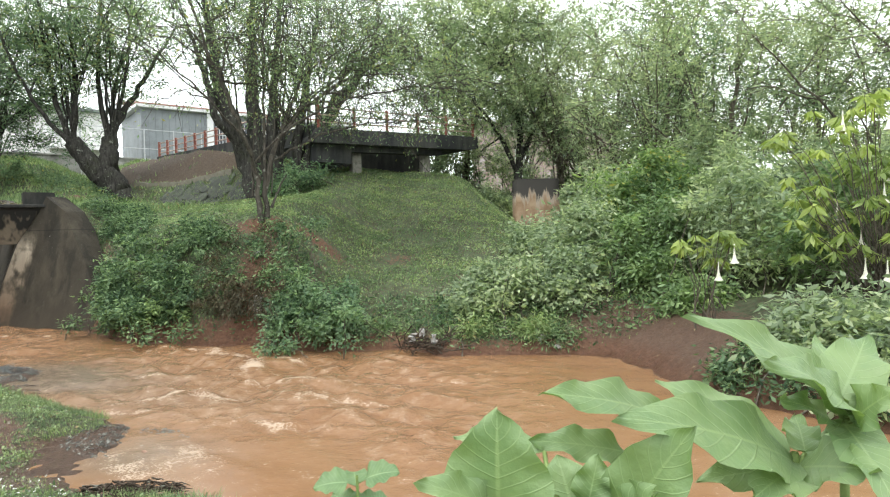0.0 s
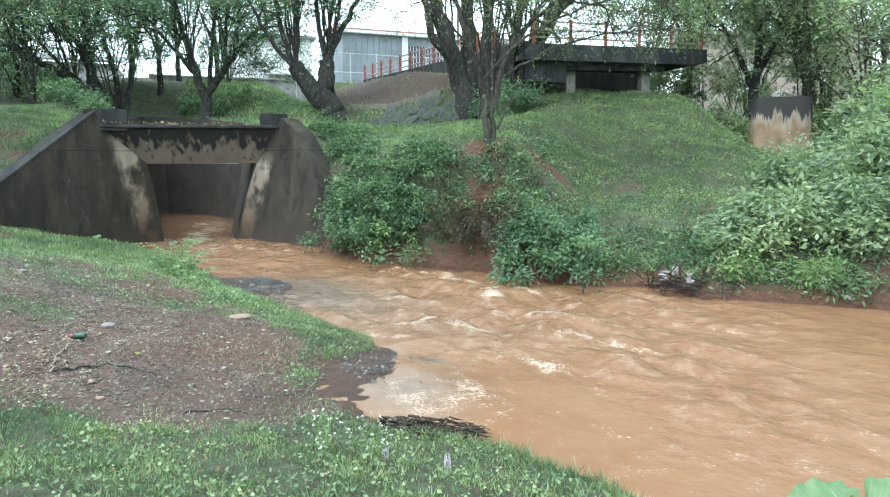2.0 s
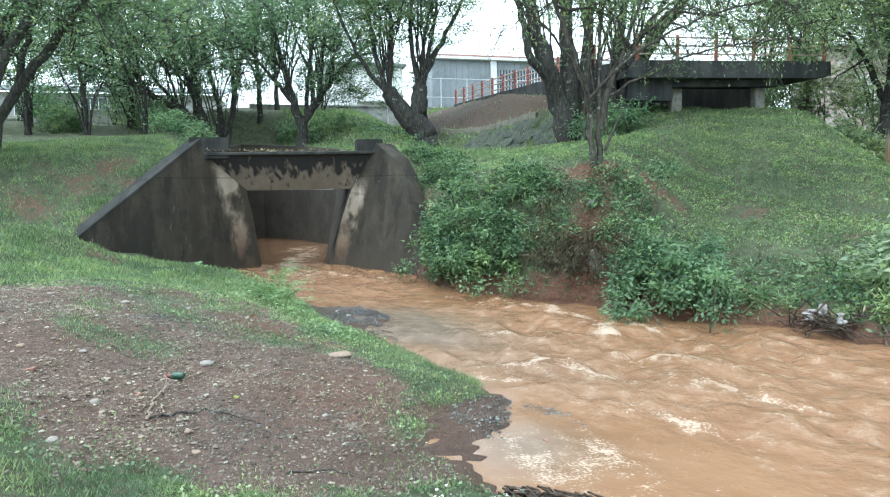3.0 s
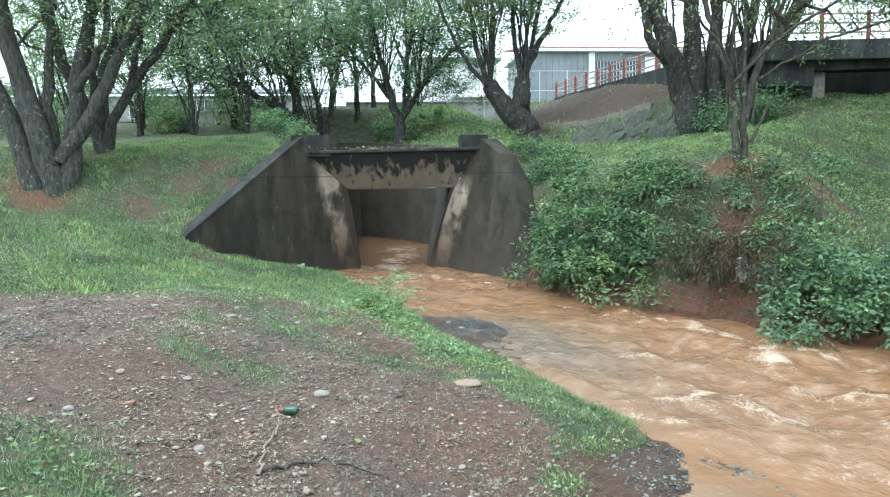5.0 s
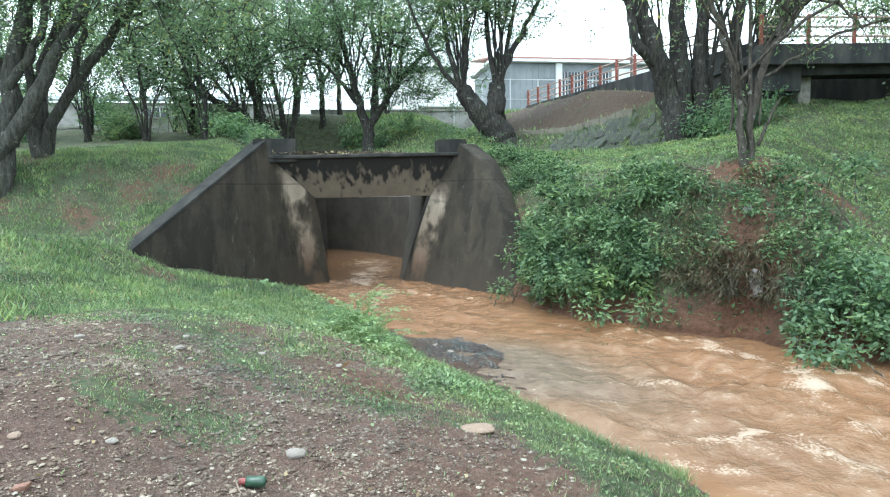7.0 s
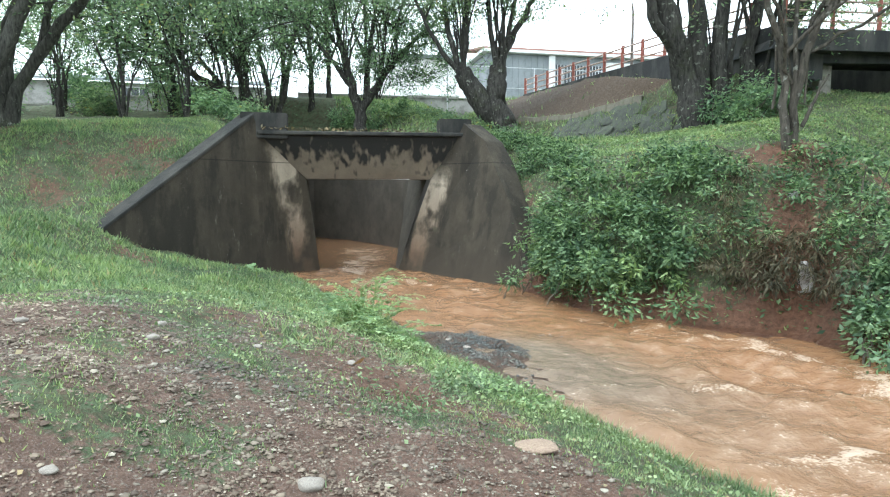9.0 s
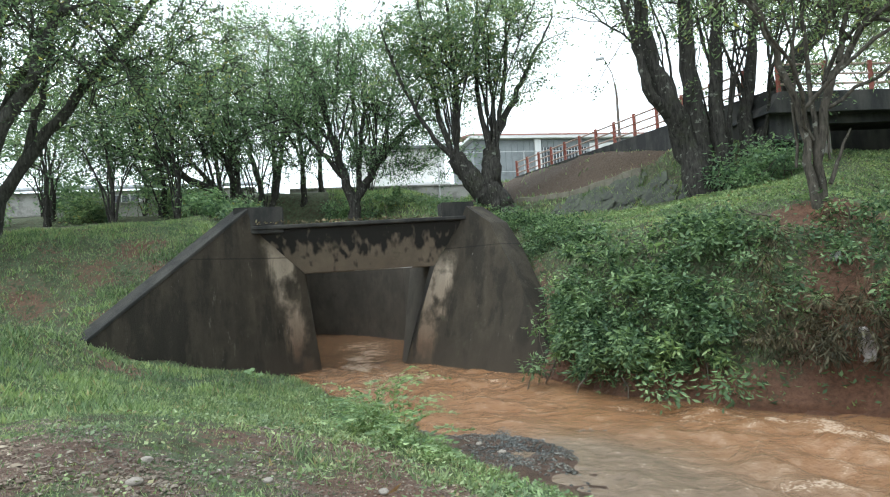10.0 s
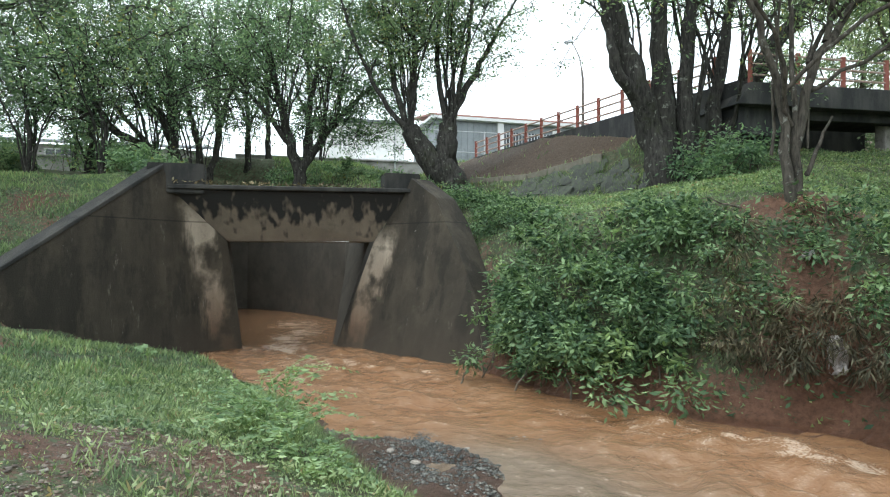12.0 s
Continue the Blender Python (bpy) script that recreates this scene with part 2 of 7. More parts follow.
GROUND, WATER = make_ground(), make_water()
CONCRETE = make_concrete("stained_culvert_concrete", (0.118, 0.097, 0.068), (0.021, 0.0187, 0.0145), False, True)
LINTEL = make_concrete("drip_stained_concrete", (0.27, 0.225, 0.17), (0.02, 0.0205, 0.02), True, False, 0.35)
CHANNEL = plain("damp_channel_concrete", (0.062, 0.055, 0.045), (0.105, 0.092, 0.074), 0.8, 0.8, 0.4, 30, dirt=(0.045, 0.04, 0.034))
CAPPING = make_concrete("grey_capping_concrete", (0.085, 0.08, 0.07), (0.018, 0.019, 0.018), False, False)
DECK_CONCRETE = make_concrete("dark_deck_concrete", (0.13, 0.125, 0.115), (0.03, 0.032, 0.034), False, False)
PIER_CONCRETE = plain("pale_pier_concrete", (0.30, 0.28, 0.25), (0.38, 0.36, 0.33), 3, 0.85, 0.3, dirt=(0.12, 0.11, 0.10))
BARK_DARK = make_bark("dark_wet_bark", (0.019, 0.0185, 0.017), (0.085, 0.08, 0.071))
BARK_PALE = make_bark("lichened_grey_bark", (0.05, 0.043, 0.034), (0.19, 0.165, 0.13), 0.25)
BARK_SLIM = make_bark("grey_brown_bark", (0.03, 0.028, 0.023), (0.125, 0.112, 0.092), 0.3)
BARK_MOSS = make_bark("mossy_bark", (0.024, 0.025, 0.021), (0.105, 0.102, 0.088), 0.6)
LEAF_TREE = leafy("small_tree_leaves", (0.10, 0.16, 0.108), (0.20, 0.29, 0.19), (0.33, 0.43, 0.285), 0.5, old=(0.36, 0.33, 0.12))
LEAF_DARK = leafy("deep_green_leaves", (0.09, 0.155, 0.108), (0.178, 0.272, 0.185), (0.285, 0.40, 0.268), 0.52)
LEAF_FRESH = leafy("fresh_green_leaves", (0.105, 0.17, 0.08), (0.215, 0.31, 0.15), (0.35, 0.46, 0.25), 0.45)
LEAF_FEATHER = leafy("fresh_feathery_leaves", (0.09, 0.155, 0.07), (0.19, 0.285, 0.125), (0.33, 0.44, 0.21), 0.5, old=(0.42, 0.38, 0.10))
LEAF_SLIM = leafy("drooping_feathery_leaves", (0.115, 0.175, 0.105), (0.225, 0.315, 0.19), (0.36, 0.455, 0.275), 0.5, old=(0.42, 0.38, 0.12))
LEAF_WEED = leafy("blue_green_weed_leaves", (0.12, 0.195, 0.105), (0.225, 0.325, 0.175), (0.36, 0.47, 0.28), 0.42)
LEAF_SHRUB = leafy("bank_shrub_leaves", (0.036, 0.072, 0.04), (0.105, 0.175, 0.092), (0.24, 0.34, 0.19), 0.32, 0.65, patch=1.6)
LEAF_DRY = leafy("dry_brown_stalks", (0.03, 0.027, 0.015), (0.075, 0.064, 0.037), (0.165, 0.137, 0.088), 0.15, 0.8)
# haze put into the leaf colour: paler and greyer than the other greens
LEAF_HAZY = leafy("haze_paled_feathery_leaves", (0.185, 0.245, 0.165), (0.335, 0.41, 0.28), (0.49, 0.55, 0.40), 0.52, patch=0.35)
GRASS = leafy("short_grass", (0.105, 0.155, 0.082), (0.225, 0.298, 0.16), (0.365, 0.44, 0.27), 0.35, 0.6, old=(0.32, 0.26, 0.17), patch=1.3)
HILL_GRASS = leafy("rough_hill_grass", (0.115, 0.175, 0.08), (0.22, 0.31, 0.152), (0.345, 0.43, 0.245), 0.35, 0.6, old=(0.30, 0.23, 0.14), patch=1.1)
LAWN_GRASS = leafy("mown_lawn_grass", (0.085, 0.135, 0.078), (0.18, 0.25, 0.145), (0.31, 0.385, 0.235), 0.35, 0.6, old=(0.28, 0.22, 0.13), patch=0.9)
PEBBLE = leafy("grey_gravel", (0.068, 0.049, 0.041), (0.138, 0.108, 0.091), (0.235, 0.194, 0.167), 0.0, 0.8, old=(0.36, 0.325, 0.29))
PEBBLE_DARK = leafy("wet_dark_gravel", (0.04, 0.038, 0.036), (0.085, 0.081, 0.077), (0.18, 0.172, 0.165), 0.0, 0.45)
RED_PAINT = plain("faded_red_paint", (0.25, 0.07, 0.05), (0.33, 0.12, 0.09), 5, 0.55, 0.15, 60, dirt=(0.17, 0.06, 0.035))
PALE_PIPE = plain("weathered_pale_pipe", (0.42, 0.31, 0.26), (0.55, 0.44, 0.38), 5, 0.6, 0.15, 60, dirt=(0.36, 0.20, 0.14))
GALVANISED = plain("galvanised_pipe", (0.42, 0.43, 0.44), (0.55, 0.56, 0.57), 6, 0.45, 0.1, 60, 0.5, 0.5)
WHITE_WALL = plain("white_house_paint", (0.70, 0.70, 0.68), (0.80, 0.80, 0.78), 1.2, 0.8, 0.1, 30, dirt=(0.55, 0.54, 0.51))
GREY_SHEET = plain("grey_sheet_cladding", (0.19, 0.21, 0.22), (0.25, 0.27, 0.28), 0.8, 0.6, 0.15, 20, dirt=(0.15, 0.16, 0.165))
PALE_TRIM = plain("pale_eaves", (0.60, 0.60, 0.60), (0.70, 0.70, 0.69), 1, 0.6, 0.1, 20)
RED_ROOF = plain("dull_red_roof_edge", (0.30, 0.15, 0.12), (0.40, 0.22, 0.18), 1, 0.7, 0.2, 20)
DARK_GLASS = plain("dark_window_glass", (0.03, 0.035, 0.04), (0.05, 0.055, 0.06), 2, 0.1, 0.0, 20, 0.5)
WALL_BLOCK = plain("grimy_boundary_wall", (0.30, 0.29, 0.27), (0.42, 0.41, 0.39), 1.0, 0.85, 0.3, 20, dirt=(0.13, 0.13, 0.115))


# ---- mesh helpers ----
def np_mesh(name, V, F, material, attrs=()):
    """A mesh from arrays: vertices (n, 3) and faces (m, k)."""
    V, F = np.asarray(V, float), np.asarray(F, int)
    me = bpy.data.meshes.new(name)
    n, (m, k) = len(V), F.shape
    me.vertices.add(n)
    me.vertices.foreach_set("co", V.ravel())
    me.loops.add(m * k)
    me.loops.foreach_set("vertex_index", F.ravel())
    me.polygons.add(m)
    me.polygons.foreach_set("loop_start", np.arange(0, m * k, k))
    me.polygons.foreach_set("loop_total", np.full(m, k))
    me.update(calc_edges=True)
    me.validate()
    me.materials.append(material)
    for key, values in attrs:
        a = me.attributes.new(key, "FLOAT", "POINT")
        a.data.foreach_set("value", np.asarray(values, float))
    return me


def smooth(me):
    me.polygons.foreach_set("use_smooth", [True] * len(me.polygons))
    return me


def thing(name, label, category, at=None, group="", kind=""):
    """An empty at a thing's base, that parents its parts."""
    ob = new(name)
    ob.empty_display_size = 0.2
    if at is not None:
        ob.matrix_world = at if isinstance(at, Matrix) else Matrix.Translation(at)
    return tagged(ob, label, category, group, kind)


def part_mesh(name, me, parent, label=""):
    ob = new(name, me)
    ob.parent = parent
    return tagged(ob, label)


def bm_mesh(name, bm, material, soft=False):
    me = bpy.data.meshes.new(name)
    bmesh.ops.recalc_face_normals(bm, faces=bm.faces)
    bm.to_mesh(me)
    bm.free()
    me.materials.append(material)
    return smooth(me) if soft else me


def part(name, bm, material, parent, label="", soft=False):
    return part_mesh(name, bm_mesh(name, bm, material, soft), parent, label)


def box(x0, y0, z0, x1, y1, z1, bevel=0.0, bm=None):
    own = bm is None
    bm = bmesh.new() if own else bm
    r = bmesh.ops.create_cube(bm, size=1, matrix=Matrix.LocRotScale(((x0 + x1) / 2, (y0 + y1) / 2, (z0 + z1) / 2), None, (x1 - x0, y1 - y0, z1 - z0)))
    if bevel:
        edges = list({e for v in r["verts"] for e in v.link_edges})
        bmesh.ops.bevel(bm, geom=edges, offset=bevel, segments=2, affect="EDGES")
    return bm


def prism(front, back, bevel=0.0):
    """A solid between two outlines of the same number of points."""
    bm = bmesh.new()
    a, b = [bm.verts.new(p) for p in front], [bm.verts.new(p) for p in back]
    n = len(a)
    bm.faces.new(a)
    bm.faces.new(b[::-1])
    for i in range(n):
        bm.faces.new((a[i], b[i], b[(i + 1) % n], a[(i + 1) % n]))
    if bevel:
        bmesh.ops.bevel(bm, geom=list(bm.edges), offset=bevel, segments=1, affect="EDGES")
    return bm


def tube(P, R, sides=8):
    """Arrays of a tapered tube along points, with a closed tip."""
    P, R = np.asarray(P, float), np.asarray(R, float)
    n = len(P)
    T = np.gradient(P, axis=0)
    T /= np.linalg.norm(T, axis=1)[:, None] + 1e-9
    ref = np.array([0.31, 0.95, 0.05]) if abs(T[0] @ [0, 0, 1]) > 0.8 else np.array([0, 0, 1.0])
    A = np.cross(T, ref)
    A /= np.linalg.norm(A, axis=1)[:, None] + 1e-9
    B = np.cross(T, A)
    ang = np.linspace(0, 2 * math.pi, sides, endpoint=False)
    V = P[:, None] + R[:, None, None] * (np.cos(ang)[None, :, None] * A[:, None] + np.sin(ang)[None, :, None] * B[:, None])
    i, j = np.meshgrid(np.arange(n - 1), np.arange(sides), indexing="ij")
    k = (j + 1) % sides
    F = np.stack([i * sides + j, i * sides + k, (i + 1) * sides + k, (i + 1) * sides + j], -1).reshape(-1, 4)
    return V.reshape(-1, 3), F


def gather(pieces):
    V, F, o = [], [], 0
    for v, f in pieces:
        V.append(v)
        F.append(f + o)
        o += len(v)
    return np.concatenate(V), np.concatenate(F)


def leaf_cards(P, size, aspect=0.42, droop=0.25, r=rng, fwd=None, up=0.0):
    """Small folded leaves: a bent diamond at each point."""
    n = len(P)
    D = r.normal(size=(n, 3))
    if fwd is not None:
        D = D * 0.6 + fwd
    D[:, 2] = D[:, 2] * 0.6 - droop + up
    D /= np.linalg.norm(D, axis=1)[:, None] + 1e-9
    S = np.cross(D, r.normal(size=(n, 3)) * 0.6 + [0, 0, 1])
    S /= np.linalg.norm(S, axis=1)[:, None] + 1e-9
    Nn = np.cross(D, S)
    L = (size * r.uniform(0.6, 1.3, n))[:, None] if np.isscalar(size) else size[:, None]
    mid = P + D * L * 0.45 + Nn * L * 0.06
    V = np.stack([P, mid + S * L * aspect * 0.5, P + D * L - Nn * L * 0.05, mid - S * L * aspect * 0.5], 1).reshape(-1, 3)
    return V, np.arange(4 * n).reshape(n, 4)


def value_noise(x, y, seed=0.0):
    xi, yi = np.floor(x), np.floor(y)
    fx, fy = x - xi, y - yi
    fx, fy = fx * fx * (3 - 2 * fx), fy * fy * (3 - 2 * fy)
    def lattice(a, b):
        s = np.sin(a * 127.1 + b * 311.7 + seed * 74.7) * 43758.5453
        return s - np.floor(s)
    return (lattice(xi, yi) * (1 - fx) + lattice(xi + 1, yi) * fx) * (1 - fy) + (lattice(xi, yi + 1) * (1 - fx) + lattice(xi + 1, yi + 1) * fx) * fy


def fbm(x, y, seed=0.0, octaves=4):
    return sum(0.5 ** (k + 1) * (value_noise(x * 2 ** k, y * 2 ** k, seed + k) - 0.5) for k in range(octaves)) * 2


def step(x, a, b):
    t = np.clip((x - a) / (b - a), 0, 1)
    return t * t * (3 - 2 * t)


# ---- plan: the culvert's own axes, the stream, the ramp ----
ORIGIN, UX, NX = np.array([-13.61, 17.0]), np.array([0.763, 0.646]), np.array([0.646, -0.763])


def plan(u, n):
    """World x, y of a place u along the headwall and n out in front of it."""
    return tuple(ORIGIN + u * UX + n * NX)


def local(x, y):
    return (x - ORIGIN[0]) * UX[0] + (y - ORIGIN[1]) * UX[1], (x - ORIGIN[0]) * NX[0] + (y - ORIGIN[1]) * NX[1]


FAR_BANK = [plan(1.25, -1.2), plan(1.5, -0.6), plan(3.1, 2.0), (-8.9, 16.3), (-7.4, 15.05), (-6.2, 14.85), (-5.5, 14.4), (-4.1, 14.3), (-2.8, 13.4), (-1.5, 13.5), (-0.4, 13.5),
            (0.3, 12.75), (2.65, 12.75), (3.5, 12.5), (3.95, 11.2), (4.0, 10.2), (4.7, 9.0), (6.2, 7.2), (9.0, 4.8), (14.0, 1.0), (40.0, -14.0)]
NEAR_BANK = [(36.0, -22.0), (10.0, -3.2), (5.5, 0.9), (3.0, 3.0), (1.0, 4.5), (-0.7, 5.5), (-1.6, 5.95), (-2.6, 6.05), (-3.1, 6.3), (-3.85, 6.85), (-4.15, 7.5), (-3.75, 8.2),
             (-4.1, 8.6), (-4.9, 9.0), (-6.1, 9.7), (-7.2, 10.2), (-8.0, 10.7), (-9.1, 11.6), (-10.4, 12.75), (-12.0, 13.7), (-14.0, 15.15), plan(-2.2, -0.2), plan(-1.5, -1.2)]


def away(line, x, y):
    d = np.full(np.shape(x), 1e9)
    for (ax, ay), (bx, by) in zip(line, line[1:]):
        ex, ey = bx - ax, by - ay
        t = np.clip(((x - ax) * ex + (y - ay) * ey) / (ex * ex + ey * ey), 0, 1)
        d = np.minimum(d, np.hypot(x - ax - t * ex, y - ay - t * ey))
    return d


def inside(poly, x, y):
    c = np.zeros(np.shape(x), bool)
    for (ax, ay), (bx, by) in zip(poly, poly[1:] + poly[:1]):
        c ^= ((ay > y) != (by > y)) & (x < (bx - ax) * (y - ay) / (by - ay + 1e-12) + ax)
    return c


STREAM = FAR_BANK + NEAR_BANK
CHANNEL_RIGHT = [(0.79, -0.82), (1.75, -3.2), (1.85, -6.2), (0.9, -9.3), (0.1, -10.9), (-1.2, -12.8), (-2.2, -13.5)]
CHANNEL_LEFT = [(-1.02, -1.25), (-2.0, -3.1), (-2.5, -7.0), (-2.4, -10.5), (-2.2, -13.5)]
PIT = [plan(1.95, -1.4), plan(1.98, -3.1), plan(2.1, -6.3), plan(1.12, -9.45), plan(0.3, -11.05), plan(-1.05, -13.0), plan(-2.3, -13.75), plan(-2.62, -10.5), plan(-2.72, -7.0), plan(-2.2, -3.1), plan(-1.6, -1.4)]
RAMP_TOP, RAMP_FOOT = np.array([*plan(10.8, -0.2), 6.45]), np.array([*plan(9.6, -16.0), 7.0])
DIRT = [(-11.5, 6.4), (-10.6, 7.6), (-9.4, 7.9), (-8.9, 8.7), (-9.6, 9.6), (-9.2, 10.15), (-8.3, 9.9), (-7.3, 9.2), (-6.1, 8.4), (-5.2, 7.9), (-4.5, 7.9), (-4.0, 7.3), (-3.6, 6.4), (-3.2, 5.6), (-3.9, 5.15), (-4.6, 4.75), (-5.0, 4.2), (-6.5, 3.8), (-11.0, 4.6)]
KERB = [(-15.4, 27.0), (-13.3, 26.95), (-11.1, 25.95), (-9.8, 25.6), (-8.6, 25.3)]
BARE_BANK = KERB + [(-7.2, 25.6), (-16.2, 35.6), (-17.4, 32.0), (-16.2, 28.6)]
SLATE_BANK = [(-12.0, 24.6), (-11.6, 25.6), (-10.9, 25.7), (-9.8, 25.4), (-8.6, 25.1), (-6.9, 24.0), (-6.3, 22.4), (-7.4, 22.7), (-9.0, 23.6), (-10.4, 24.2)]


def height(x, y):
    """The ground: stream bed, trodden near bank, lawn behind the culvert, steep far bank and grassy hill."""
    x, y = np.asarray(x, float), np.asarray(y, float)
    u, n = local(x, y)
    dF, dN = away(FAR_BANK, x, y), away(NEAR_BANK, x, y)
    wet = inside(STREAM, x, y)
    near = np.interp(dN, [0, 0.25, 1.3, 2.3, 3.4, 5, 8, 14, 30, 400], [0.03, 0.13, 0.36, 0.56, 0.88, 1.2, 1.5, 2.2, 2.6, 2.6])
    near += 0.28 * np.exp(-((x + 9.0) ** 2 + (y - 8.2) ** 2) / 4.5) - 0.11 * np.exp(-((x + 4.6) ** 2 + (y - 5.9) ** 2) / 1.6)
    near = near - np.minimum(0.17 * np.exp(-((x + 11.0) ** 2 + (y - 12.2) ** 2) / 3.2), np.maximum(near - 0.04, 0))
    lawn = np.interp(-n, [-4, -2.5, -1, 0, 1, 2.5, 5, 7, 13, 16, 22, 30, 40, 60, 400], [1.25, 1.35, 2.0, 2.7, 3.35, 3.75, 4.0, 4.5, 5.55, 6.4, 7.3, 8.4, 9.0, 9.4, 9.4])
    lawn = lawn + step(u, -3, -8) * np.interp(-n, [0, 3, 9, 20], [0.0, 0.1, -0.35, -0.9])
    rise = 0.47 * np.clip(-4.6 - u, 0, 3.2) * step(n, 9, 3.5) * step(n, -1.5, 2.0)
    past = np.clip(-5.2 - u, 0, 4)
    behind = step(u + n, -2.45 + 1.3 * past, -2.8 - 0.6 * past)
    near = near + rise * (1 - behind)
    near = near + (lawn - near) * behind
    steep = np.interp(dF, [0, 0.15, 0.6, 1.2, 1.8, 4, 8, 12, 20, 30, 45, 400], [0.02, 0.3, 1.3, 2.35, 2.85, 3.3, 3.95, 4.4, 5.6, 7, 8.5, 8.5])
    slope = np.interp(dF, [0, 0.3, 1, 4, 8, 11, 12.5, 16, 25, 40, 400], [0.04, 0.35, 0.65, 1.75, 3.2, 4.35, 4.75, 4.9, 5.6, 7.2, 8.2])
    low = np.interp(dF, [0, 0.3, 1, 4, 8, 15, 40, 400], [0.04, 0.3, 0.7, 1.4, 2.0, 2.9, 5.5, 7.5])
    far = steep + (slope - steep) * step(x, -4.2, -1.6)
    far = far + (low - far) * step(x, 0.4, 3.6)
    far = lawn + (far - lawn) * np.maximum(step(u, 3.5, 8), step(n, -1.2, 0.6))
    z = far + (near - far) * step(dF - dN, -1.3, 1.3)
    z = z + 0.9 * np.exp(-((x + 4.2) / 1.9) ** 2 - ((y - 26.6) / 3.2) ** 2) - 0.5 * np.exp(-((x - 1.5) / 1.4) ** 2 - ((y - 26.3) / 4.0) ** 2)
    # the bank that carries the ramp
    ex, ey = RAMP_FOOT[0] - RAMP_TOP[0], RAMP_FOOT[1] - RAMP_TOP[1]
    t = np.clip(((x - RAMP_TOP[0]) * ex + (y - RAMP_TOP[1]) * ey) / (ex * ex + ey * ey), 0, 1)
    dr = np.hypot(x - RAMP_TOP[0] - t * ex, y - RAMP_TOP[1] - t * ey)
    crest = RAMP_TOP[2] + (RAMP_FOOT[2] - RAMP_TOP[2]) * t - 0.3 - (1.35 - 0.9 * step(t, 0.0, 0.7)) * np.clip(dr - 1.2 + 0.9 * step(t, 0.3, 0.0), 0, 99)
    z = np.maximum(z, crest - 0.85 * step(t, 0.5, 0.05))
    z = z + fbm(x * 0.45, y * 0.45, 3) * 0.22 * step(np.minimum(dF, dN), 0.4, 4) + fbm(x * 2.1, y * 2.1, 9) * 0.05 + fbm(x * 7, y * 7, 5, 2) * 0.018
    bed = -0.5 * step(np.minimum(dF, dN), 0.0, 0.9)
    a = radians(-32)
    px, py = (x + 7.9) * math.cos(a) + (y - 11.75) * math.sin(a), -(x + 7.9) * math.sin(a) + (y - 11.75) * math.cos(a)
    bed = bed + 0.49 * np.exp(-((px + 0.15) / 1.2) ** 2 - ((py - 0.1) / 0.8) ** 2) + 0.40 * np.exp(-((px - 1.3) / 1.5) ** 2 - ((py + 0.2) / 0.7) ** 2)
    bed = bed + 0.40 * np.exp(-((x + 3.2) / 0.7) ** 2 - ((y - 7.5) / 0.55) ** 2) + fbm(x * 3, y * 3, 2) * 0.12
    bed = np.minimum(bed, 0.022 + fbm(x * 2.6, y * 2.6, 14, 3) * 0.06)
    z = z - step(away(PIT + PIT[:1], x, y), 2.2, 0.5) * np.clip(z - 3.35 - 0.09 * np.clip(-n, 0, 20), 0, 9) * (n < -1.2)
    z = np.where(inside(PIT, x, y), -0.6, z)
    return np.where(wet, bed, z)


def ground_z(x, y):
    return float(height(np.array([x]), np.array([y]))[0])


